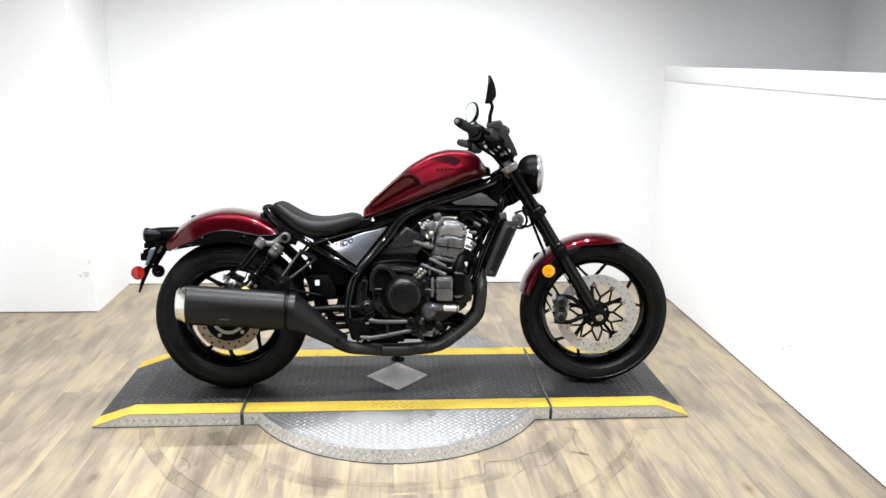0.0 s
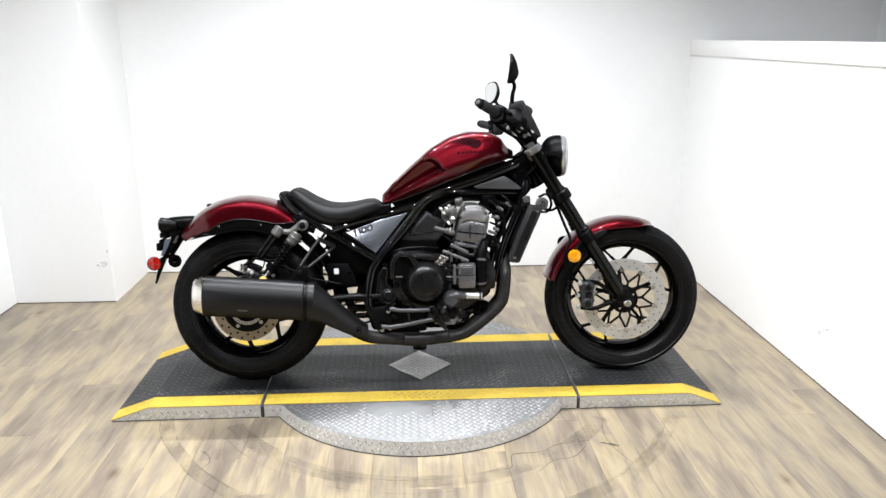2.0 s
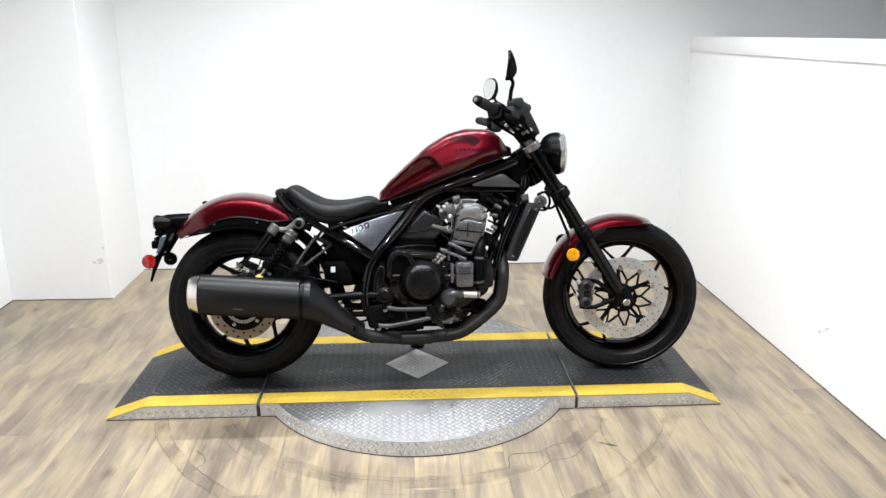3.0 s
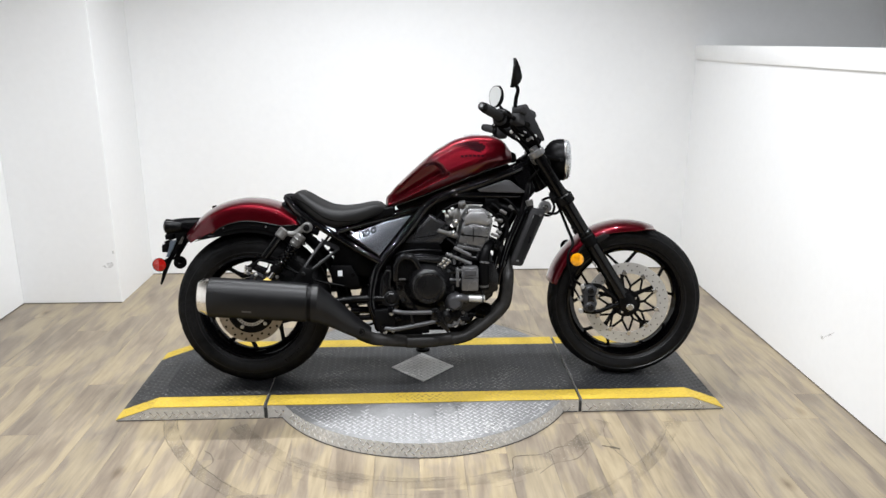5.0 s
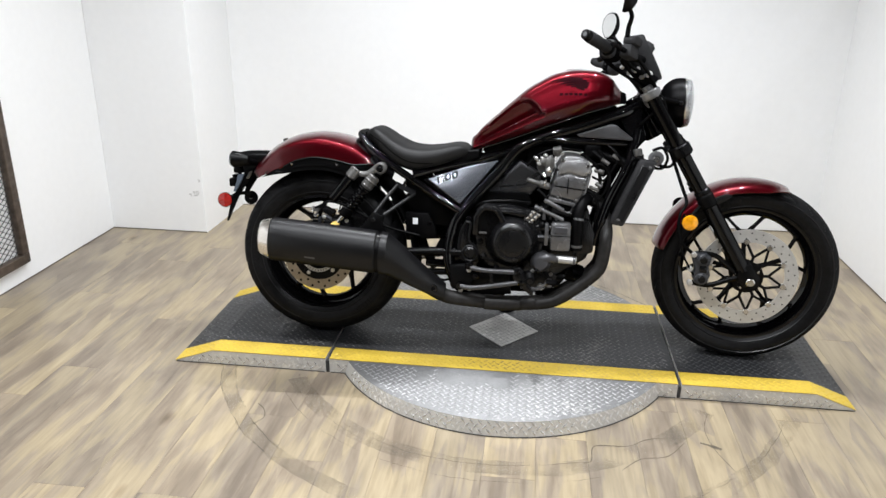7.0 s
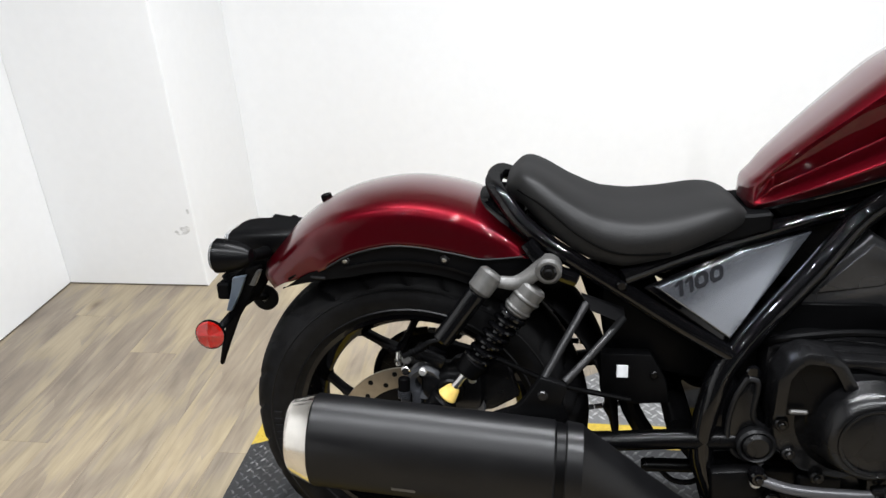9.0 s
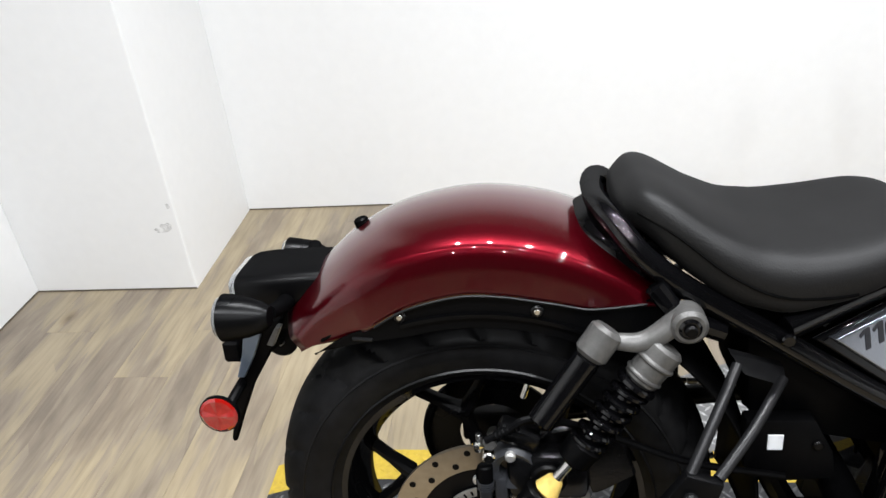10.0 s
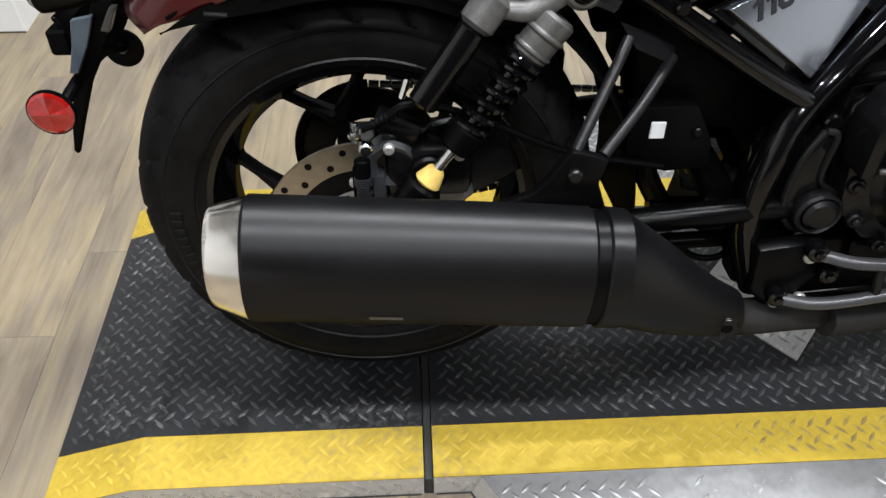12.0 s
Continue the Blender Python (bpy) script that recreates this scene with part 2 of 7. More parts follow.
RUBBER = surface("tyre_rubber", (0.0060, 0.0060, 0.0064), 0.40, vary=0.5, grain=60, stain=5, bump=0.12, rvary=0.12, gloss=0.013, edge=0.055)
RUBBER_RING = surface("tyre_ring", (0.005, 0.005, 0.0055), 0.35, vary=0.3, gloss=0.03)
RUBBER_MARK = surface("tyre_marking", (0.0055, 0.0055, 0.006), 0.6, vary=0.2, gloss=0.014)
GLOSS_BLACK = surface("gloss_black_paint", (0.002, 0.002, 0.0023), 0.04, vary=0.1, bump=0, rvary=0.02, gloss=0.046)
FORK_BLACK = surface("fork_black", (0.0018, 0.0018, 0.0020), 0.10, vary=0.1, bump=0, rvary=0.02, gloss=0.026)
SATIN_BLACK = surface("satin_black", (0.0018, 0.0018, 0.0020), 0.30, vary=0.2, grain=80, stain=8, bump=0.06, gloss=0.015)
HEADER = surface("header_pipe_coat", (0.017, 0.0162, 0.0155), 0.42, vary=0.4, grain=50, stain=9, bump=0.15, gloss=0.022)
MUFFLER_BLACK = surface("muffler_black", (0.0034, 0.0034, 0.0038), 0.38, vary=0.16, grain=120, stain=9, bump=0.05, gloss=0.033, edge=0.02)
CONTROL = surface("control_plastic", (0.020, 0.020, 0.021), 0.42, vary=0.2, grain=90, stain=8, bump=0.1, gloss=0.020)
PLASTIC = surface("black_plastic", (0.0018, 0.0018, 0.0020), 0.38, vary=0.15, grain=90, stain=6, bump=0.08, gloss=0.008)
ENGINE = surface("engine_black", (0.0046, 0.0046, 0.0049), 0.24, vary=0.3, grain=60, stain=10, bump=0.10, gloss=0.034)
ENGINE_GREY = surface("engine_grey", (0.15, 0.15, 0.153), 0.27, metal=0.6, vary=0.2, grain=60, stain=8, bump=0.10)
HEAD_COVER = surface("head_cover", (0.26, 0.26, 0.262), 0.26, metal=0.6, vary=0.14, grain=60, stain=8, bump=0.08)
CAST = surface("cast_aluminium", (0.092, 0.090, 0.086), 0.38, metal=0.35, vary=0.3, grain=120, stain=14, bump=0.2)
CHROME = surface("polished_metal", (0.72, 0.71, 0.69), 0.16, metal=1.0, vary=0.06, grain=30, stain=12, bump=0.02, rvary=0.06)
TIP = surface("brushed_steel", (0.84, 0.81, 0.76), 0.20, metal=1.0, vary=0.08, grain=60, stain=14, bump=0.03)
STEEL = surface("disc_steel", (0.58, 0.575, 0.56), 0.42, metal=0.7, vary=0.08, grain=90, stain=12, bump=0.05)
BRONZE = surface("rear_disc_steel", (0.36, 0.31, 0.24), 0.34, metal=0.9, vary=0.12, grain=90, stain=12, bump=0.05)
PANEL = surface("silver_panel_paint", (0.30, 0.32, 0.36), 0.17, metal=0.88, vary=0.05, grain=200, stain=3, bump=0.02, coat=0.4)
AIRBOX_PAINT = surface("dark_silver_paint", (0.085, 0.086, 0.090), 0.27, metal=0.85, vary=0.06, grain=150, stain=3, bump=0.03)
PANEL_DARK = surface("grey_panel_paint", (0.068, 0.068, 0.072), 0.34, metal=0.3, vary=0.08, grain=150, stain=3, bump=0.05)
RED = surface("candy_red_paint", (0.074, 0.0011, 0.0044), 0.31, metal=0.74, vary=0.06, grain=400, stain=2, bump=0.0, coat=0.9, rvary=0.03, spec=0.08)
DECAL = surface("tank_emblem", (0.014, 0.001, 0.0025), 0.5, vary=0.1, bump=0, gloss=0.002)
VINYL = surface("seat_vinyl", (0.0052, 0.0051, 0.0051), 0.50, vary=0.15, grain=60, stain=5, bump=0.2, bump_scale=420, rvary=0.06, gloss=0.026, edge=0.05)
SEAM = surface("seat_seam", (0.002, 0.002, 0.002), 0.8, gloss=0.002)
LENS_RED = surface("red_lens", (0.30, 0.006, 0.004), 0.10, vary=0.25, grain=90, stain=55, bump=0.15, bump_scale=160, coat=1.0)
LENS_AMBER = surface("amber_lens", (0.85, 0.33, 0.006), 0.12, vary=0.3, grain=90, stain=55, bump=0.4, bump_scale=160, coat=1.0)
LENS_CLEAR = glassy("clear_lens", (0.9, 0.92, 0.93), 0.03, 0.85)
REFLECTOR_BOWL = surface("reflector_bowl", (0.8, 0.8, 0.8), 0.12, metal=1.0, vary=0.03, bump=0)
MIRROR = surface("mirror_glass", (0.85, 0.86, 0.86), 0.02, metal=1.0, vary=0.0, bump=0, rvary=0.0)
FOAM = surface("yellow_foam", (0.75, 0.52, 0.13), 0.75, vary=0.15, grain=120, stain=30, bump=0.3)
STICKER = surface("white_sticker", (0.78, 0.80, 0.82), 0.4, vary=0.03, bump=0)
PLATE_BLUE = surface("plate_edge", (0.16, 0.20, 0.26), 0.35, metal=0.6, vary=0.1)
LETTER = surface("panel_lettering", (0.022, 0.023, 0.027), 0.22, metal=0.5, vary=0.05, bump=0)


# ---- building helpers ----
def part(name, bm, material, parent=None, label="", sharp=35, flat=False):
    """Links a bmesh as one mesh object, under a thing or a part."""
    me = bpy.data.meshes.new(name)
    bm.normal_update()
    bm.to_mesh(me)
    bm.free()
    me.materials.append(material)
    if not flat:
        me.shade_smooth()
        me.set_sharp_from_angle(angle=radians(sharp))
    ob = new(name, me)
    if parent:
        ob.parent = parent
    if label:
        ob["label"] = label
    return ob


def joined(name, verts, faces, material, parent=None, label="", smooth=False):
    me = bpy.data.meshes.new(name)
    me.from_pydata(verts, [], faces)
    me.materials.append(material)
    if smooth:
        me.shade_smooth()
    ob = new(name, me)
    if parent:
        ob.parent = parent
    if label:
        ob["label"] = label
    return ob


def block(x0, x1, y0, y1, z0, z1, bevel=0.0, segs=2, m=None):
    bm = bmesh.new()
    bmesh.ops.create_cube(bm, size=1)
    for v in bm.verts:
        v.co = Vector((x0 + (v.co.x + 0.5) * (x1 - x0), y0 + (v.co.y + 0.5) * (y1 - y0), z0 + (v.co.z + 0.5) * (z1 - z0)))
    if bevel:
        bmesh.ops.bevel(bm, geom=list(bm.edges), offset=bevel, segments=segs, affect="EDGES", profile=0.5)
    if m:
        bm.transform(m)
    return bm


def prism(poly, y0, y1, bevel=0.0, segs=2):
    """A slab with the outline poly in (x, z), from y0 to y1."""
    bm = bmesh.new()
    a = [bm.verts.new((x, y0, z)) for x, z in poly]
    b = [bm.verts.new((x, y1, z)) for x, z in poly]
    bm.faces.new(a)
    bm.faces.new(b[::-1])
    for i in range(len(poly)):
        j = (i + 1) % len(poly)
        bm.faces.new((a[j], a[i], b[i], b[j]))
    bmesh.ops.recalc_face_normals(bm, faces=bm.faces)
    if bevel:
        bmesh.ops.bevel(bm, geom=list(bm.edges), offset=bevel, segments=segs, affect="EDGES", profile=0.5)
    return bm


def curve_points(pts, steps=6):
    """A smooth line through the points."""
    p = [Vector(q) for q in pts]
    if len(p) < 3 or steps < 2:
        return p
    p = [2 * p[0] - p[1], *p, 2 * p[-1] - p[-2]]
    out = []
    for i in range(1, len(p) - 2):
        for k in range(steps):
            t = k / steps
            a, b, c, d = p[i - 1 : i + 3]
            out.append(0.5 * (2 * b + (c - a) * t + (2 * a - 5 * b + 4 * c - d) * t * t + (3 * b - a - 3 * c + d) * t ** 3))
    return out + [p[-2]]


def tube(pts, radius, segs=12, steps=6, bm=None, squash=1.0):
    """A round bar along the points; radius: one number, or one for each end."""
    path = curve_points(pts, steps)
    bm = bm or bmesh.new()
    r0, r1 = radius if isinstance(radius, tuple) else (radius, radius)
    side, rings = None, []
    for i, p in enumerate(path):
        d = (path[min(i + 1, len(path) - 1)] - path[max(i - 1, 0)]).normalized()
        side = d.orthogonal() if side is None else side - d * side.dot(d)
        side.normalize()
        up = d.cross(side)
        r = r0 + (r1 - r0) * i / max(1, len(path) - 1)
        rings.append([bm.verts.new(p + r * (math.cos(a) * side + squash * math.sin(a) * up)) for a in (2 * math.pi * k / segs for k in range(segs))])
    for u, v in zip(rings, rings[1:]):
        for k in range(segs):
            bm.faces.new((u[k], u[(k + 1) % segs], v[(k + 1) % segs], v[k]))
    bm.faces.new(rings[0][::-1])
    bm.faces.new(rings[-1])
    return bm


def lathe(profile, centre, axis="y", segs=48, closed=False, a0=0.0, a1=360.0, bm=None):
    """Turns a profile of (radius, along) about an axis through the centre."""
    bm = bm or bmesh.new()
    full = a1 - a0 >= 360
    count = segs if full else segs + 1
    c = Vector(centre)
    rings = []
    for k in range(count):
        a = radians(a0 + (a1 - a0) * k / segs)
        ring = []
        for r, w in profile:
            q = {"y": (r * math.cos(a), w, r * math.sin(a)), "x": (w, r * math.cos(a), r * math.sin(a)), "z": (r * math.cos(a), r * math.sin(a), w)}[axis]
            ring.append(bm.verts.new(c + Vector(q)))
        rings.append(ring)
    n = len(profile)
    pairs = zip(rings, rings[1:] + rings[:1]) if full else zip(rings, rings[1:])
    for u, v in pairs:
        for i in range(n if closed else n - 1):
            j = (i + 1) % n
            bm.faces.new((u[i], u[j], v[j], v[i]))
    if not full and closed:
        bm.faces.new(rings[0])
        bm.faces.new(rings[-1][::-1])
    bmesh.ops.remove_doubles(bm, verts=bm.verts, dist=1e-6)
    bmesh.ops.recalc_face_normals(bm, faces=bm.faces)
    return bm


def rod(a, b, radius, segs=16, cap=0.0, bm=None):
    """A straight turned pin from a to b with softened ends."""
    a, b = Vector(a), Vector(b)
    d = (b - a).normalized()
    r0, r1 = radius if isinstance(radius, tuple) else (radius, radius)
    if cap:
        pts = [(a, r0 - cap), (a + d * cap, r0), (b - d * cap, r1), (b, r1 - cap)]
    else:
        pts = [(a, r0), (b, r1)]
    bm = bm or bmesh.new()
    s = d.orthogonal().normalized()
    u = d.cross(s)
    rings = [[bm.verts.new(p + r * (math.cos(t) * s + math.sin(t) * u)) for t in (2 * math.pi * k / segs for k in range(segs))] for p, r in pts]
    for e, f in zip(rings, rings[1:]):
        for k in range(segs):
            bm.faces.new((e[k], e[(k + 1) % segs], f[(k + 1) % segs], f[k]))
    bm.faces.new(rings[0][::-1])
    bm.faces.new(rings[-1])
    return bm


def loft(rings, closed_ends=True):
    """A skin over rings of equal count."""
    bm = bmesh.new()
    vs = [[bm.verts.new(p) for p in ring] for ring in rings]
    n = len(vs[0])
    for u, v in zip(vs, vs[1:]):
        for k in range(n):
            bm.faces.new((u[k], u[(k + 1) % n], v[(k + 1) % n], v[k]))
    if closed_ends:
        bm.faces.new(vs[0][::-1])
        bm.faces.new(vs[-1])
    bmesh.ops.recalc_face_normals(bm, faces=bm.faces)
    return bm


def lerp_table(table, x):
    """Smooth reading between (x, value) rows."""
    if x <= table[0][0]:
        return table[0][1]
    for (a, va), (b, vb) in zip(table, table[1:]):
        if x <= b:
            t = (x - a) / (b - a)
            return va + (vb - va) * t
    return table[-1][1]


def smooth_table(table, x, r=0.018):
    return sum(lerp_table(table, x + d * r) * w for d, w in ((-1, 1), (-0.5, 2), (0, 2), (0.5, 2), (1, 1))) / 8


# ---- the room ----
XL, XR, YB, YF = -2.226, 1.556, 1.62, -4.6
CX, CY = -1.70, 1.105


def room():
    t = 0.14

    def wall(name, b, mat=WALL, label="white painted plain wall"):
        return tagged(part(name, b, mat, flat=True), label, "wall", kind="structure")

    wall("wall_north", block(XL - t, XR + 1.1, YB, YB + t, -0.1, CEIL))
    wall("wall_west", block(XL - t, XL, YF, YB, -0.1, CEIL))
    # unseen south wall, dark so that gloss parts mirror a dark room
    wall("wall_south", block(XL - t, XR + 1.1, YF - t, YF, -0.1, CEIL), CEILING, "unseen dark wall added to close the bay")
    wall("wall_column", block(XL, CX, CY, YB, -0.1, CEIL, 0.004, 2), label="white boxed-in corner column with a small scuff")
    wall("wall_east", block(XR, XR + t, YF, YB, -0.1, 1.274), label="white half-height side wall below a ledge")
    # added just out of view; bounces light onto the back wall's far end
    wall("wall_east_far", block(XR + 1.1, XR + 1.1 + t, YF - t, YB + t, -0.1, CEIL), label="unseen white wall added beyond the half wall")
    tagged(part("trim_ledge", block(XR - 0.010, XR + t, YF, YB, 1.272, 1.354, 0.003, 2), TRIM), "white painted ledge board capping the half wall", "trim", kind="structure")
    tagged(part("ceiling", block(XL - t, XR + 1.1 + t, YF - t, YB + t, CEIL, CEIL + 0.1), CEILING, flat=True), "dark painted flat ceiling", "ceiling", kind="structure")
    tagged(part("subfloor", block(XL - t, XR + 1.1 + t, YF - t, YB + t, -0.12, -0.004), SUBFLOOR, flat=True), "dark joint bed under the vinyl planks", "floor", kind="structure")


room()


# ---- the display platform ----
TX, TY, TOP = -0.076, 0.074, 0.053
Y0, Y1, STRIPE = -0.24, 0.388, 0.082
PITCH = 0.0195


def lugs(name, spots, material, parent, frame_at):
    """Raised tread lozenges, alternately slanted; frame_at gives place, two axes and normal for (u, v)."""
    verts, faces = [], []
    for i, (u, v) in enumerate(spots):
        a = radians(45 if int(round(u * math.sqrt(2) / PITCH)) % 2 else -45)
        o, e, f, n = frame_at(u, v)
        d, s = e * math.cos(a) + f * math.sin(a), f * math.cos(a) - e * math.sin(a)
        k = len(verts)
        l, w, h = 0.0128, 0.0029, 0.0021
        verts += [o - d * l, o + s * w - d * 0.003, o + s * w + d * 0.003, o + d * l, o - s * w + d * 0.003, o - s * w - d * 0.003, o - d * 0.005 + n * h, o + d * 0.005 + n * h]
        faces += [(k, k + 6, k + 1), (k + 1, k + 6, k + 7, k + 2), (k + 2, k + 7, k + 3), (k + 3, k + 7, k + 4), (k + 4, k + 7, k + 6, k + 5), (k + 5, k + 6, k)]
        faces[-6:] = [tuple(reversed(q)) for q in faces[-6:]]
    ob = joined(name, verts, faces, material, parent, smooth=True)
    ob["kind"] = "stuff"
    return ob


def grid_spots(u0, u1, v0, v1, keep=None):
    """Places of a diagonal weave: each lozenge points at the flank of its neighbours."""
    out = []
    h = PITCH / math.sqrt(2)
    for i in range(math.floor(u0 / h), math.ceil(u1 / h) + 1):
        for j in range(math.floor(v0 / h), math.ceil(v1 / h) + 1):
            u, v = i * h, j * h
            if (i + j) % 2 == 0 and u0 <= u <= u1 and v0 <= v <= v1 and (keep is None or keep(u, v)):
                out.append((u, v))
    return out


def top_frame(z):
    return lambda u, v: (Vector((u, v, z)), Vector((1, 0, 0)), Vector((0, 1, 0)), Vector((0, 0, 1)))


def in_diamond(u, v, grow=0.0):
    return abs(u - TX) / (0.131 + grow) + abs(v - TY) / (0.143 + grow) < 1


def platform_section(name, x0, x1, ramp, label):
    """ramp: -1 slopes down at its low-x end, 1 at its high-x end, 0 flat."""
    root = new(name)
    tagged(root, label, "platform", "turntable platform sections")
    ends = {-1: [(x0, 0.004), (x0 + 0.142, TOP), (x1, TOP), (x1, 0.0), (x0, 0.0)], 1: [(x0, TOP), (x1 - 0.130, TOP), (x1, 0.004), (x1, 0.0), (x0, 0.0)], 0: [(x0, TOP), (x1, TOP), (x1, 0.0), (x0, 0.0)]}[ramp]
    part("plate_body", prism(ends, Y0, Y1, 0.0005, 1), SKIRT_STEEL, root, "bare tread plate skirt")

    # dark strip drawn where the skirt's foot falls in shade
    part("gap_strip", block(x0 + 0.004, x1 - 0.004, Y0 - 0.0016, Y1 + 0.0016, 0.0, 0.0028), GAP_SHADE, root, "dark strip for the shaded gap under the plate skirt", flat=True)

    def height(x):
        if ramp == -1 and x < x0 + 0.142:
            return 0.004 + (TOP - 0.004) * (x - x0) / 0.142
        if ramp == 1 and x > x1 - 0.130:
            return 0.004 + (TOP - 0.004) * (x1 - x) / 0.130
        return TOP

    def strip(nm, y0, y1, mat, lift, lab):
        cuts = [x0, x1]
        if ramp == -1:
            cuts.insert(1, x0 + 0.142)
        if ramp == 1:
            cuts.insert(1, x1 - 0.130)
        bm = bmesh.new()
        low = [(bm.verts.new((x, y0, height(x) + 0.0005)), bm.verts.new((x, y1, height(x) + 0.0005))) for x in cuts]
        high = [(bm.verts.new((x, y0, height(x) + lift)), bm.verts.new((x, y1, height(x) + lift))) for x in cuts]
        for (a, b), (c, d) in zip(high, high[1:]):
            bm.faces.new((a, c, d, b))
        for k in (0, 1):
            for i in range(len(cuts) - 1):
                q = (low[i][k], low[i + 1][k], high[i + 1][k], high[i][k])
                bm.faces.new(q if k == 0 else q[::-1])
        bm.faces.new((low[0][1], low[0][0], high[0][0], high[0][1]))
        bm.faces.new((low[-1][0], low[-1][1], high[-1][1], high[-1][0]))
        return part(nm, bm, mat, root, lab, flat=True)

    strip("tread_surface", Y0 + STRIPE, Y1 - STRIPE, TREAD_BLACK, 0.002, "worn black painted tread")
    strip("edge_stripe", Y0 - 0.0015, Y0 + STRIPE - 0.0005, TREAD_YELLOW, 0.002, "yellow painted edge stripe")
    strip("edge_stripe", Y1 - STRIPE + 0.0005, Y1 - 0.002, TREAD_YELLOW, 0.002, "yellow painted edge stripe")
    fr = lambda u, v: (Vector((u, v, height(u) + 0.002)), Vector((1, 0, 0)), Vector((0, 1, 0)), Vector((0, 0, 1)))
    away = 0.012
    flat = lambda u, v: not in_diamond(u, v, 0.006)
    lugs("tread_lug", grid_spots(x0 + away, x1 - away, Y0 + STRIPE + 0.008, Y1 - STRIPE - 0.008, flat), LUG_BLACK, root, fr)
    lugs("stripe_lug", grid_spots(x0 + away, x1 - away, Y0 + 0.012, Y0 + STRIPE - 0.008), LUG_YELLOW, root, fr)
    lugs("stripe_lug", grid_spots(x0 + away, x1 - away, Y1 - STRIPE + 0.008, Y1 - 0.012), TREAD_YELLOW, root, fr)
    skirt = lambda u, v: (Vector((u, Y0 - 0.0002, v)), Vector((1, 0, 0)), Vector((0, 0, 1)), Vector((0, -1, 0)))
    lugs("skirt_lug", [(u, v) for u, v in grid_spots(x0 + 0.02, x1 - away, 0.012, 0.05) if v < height(u) - 0.012], SKIRT_LUG, root, skirt)
    return root


def turntable():
    centre = platform_section("turntable_deck", -0.668, 0.519, 0, "flat centre deck of worn black tread plate with yellow edges")
    part("diamond_plate", prism([(-0.131, 0), (0, -0.143), (0.131, 0), (0, 0.143)], -0.0034, 0.0, 0.0004, 1), DIAMOND, centre, "bare steel diamond let into the deck").matrix_local = Matrix.Translation((TX, TY, TOP + 0.0024)) @ Matrix.Rotation(radians(-90), 4, "X")
    lugs("diamond_lug", grid_spots(-0.3, 0.2, -0.2, 0.3, lambda u, v: in_diamond(u, v, -0.012)), LUG_STEEL, centre, top_frame(TOP + 0.0058))
    # gaps between sections filled dark, their shade put into the colour
    for xa, xb in ((-0.6805, -0.6695), (0.5205, 0.5298)):
        part("section_gap_fill", block(xa, xb, Y0 + 0.001, Y1 - 0.001, 0.0005, 0.044), GAP_SHADE, centre, "dark filler for the shaded gap between the sections", flat=True)
    platform_section("ramp_section", -1.236, -0.682, -1, "sloping end ramp of black tread plate with yellow edges")
    platform_section("ramp_section", 0.531, 1.088, 1, "sloping end ramp of black tread plate with yellow edges")
    disc = new("turntable_disc")
    tagged(disc, "round bare tread plate turntable disc under the deck", "turntable")
    for sign, nm in ((-1, "disc_plate"), (1, "disc_plate")):
        edge = Y0 - 0.001 if sign < 0 else Y1 + 0.001
        bm = bmesh.new()
        half = math.acos(min(1, abs(edge - TY) / 0.607))
        mid = -math.pi / 2 if sign < 0 else math.pi / 2
        rows = []
        for r0, z in ((0.607, TOP - 0.001), (0.6105, TOP - 0.003), (0.622, 0.0)):
            h = math.acos(min(1, abs(edge - TY) / r0))
            rows.append([bm.verts.new((TX + r0 * math.cos(mid + h * k / 40), TY + r0 * math.sin(mid + h * k / 40), z)) for k in range(-40, 41)])
        bm.faces.new(rows[0])
        for i in range(80):
            bm.faces.new((rows[0][i + 1], rows[0][i], rows[1][i], rows[1][i + 1]))
        bmesh.ops.recalc_face_normals(bm, faces=bm.faces)
        part(nm, bm, TREAD_STEEL, disc, sharp=50)
        bm = bmesh.new()
        skirt_rows = []
        for r0, z in ((0.6105, TOP - 0.0035), (0.622, 0.0)):
            h = math.acos(min(1, abs(edge - TY) / r0))
            skirt_rows.append([bm.verts.new((TX + r0 * math.cos(mid + h * k / 40), TY + r0 * math.sin(mid + h * k / 40), z)) for k in range(-40, 41)])
        for i in range(80):
            bm.faces.new((skirt_rows[0][i + 1], skirt_rows[0][i], skirt_rows[1][i], skirt_rows[1][i + 1]))
        bmesh.ops.recalc_face_normals(bm, faces=bm.faces)
        part("disc_skirt", bm, SKIRT_STEEL, disc, "polished sloping skirt of the disc", sharp=50)
        inside = lambda u, v: math.hypot(u - TX, v - TY) < 0.595 and (v < edge - 0.012 if sign < 0 else v > edge + 0.012) and not (sign < 0 and math.hypot((u - TX + 0.08) / 0.24, (v + 0.27) / 0.10) < 0.8 + 0.3 * math.sin(u * 157) * math.sin(v * 211))
        lugs("disc_lug", grid_spots(-0.8, 0.7, -0.7, 0.8, inside), LUG_STEEL, disc, top_frame(TOP - 0.001))
    # dark ring in place of the shade along the disc's foot
    part("gap_strip", lathe([(0.58, 0.0001), (0.6240, 0.0001), (0.6236, 0.0026), (0.58, 0.0026)], (TX, TY, 0), "z", 90, True), GAP_SHADE, disc, "dark strip for the shaded gap under the disc skirt")

    def rim(u, v):
        a = u / 0.616 - math.pi / 2
        n = Vector((math.cos(a), math.sin(a), 0.3)).normalized()
        r = 0.6222 - v * 0.22
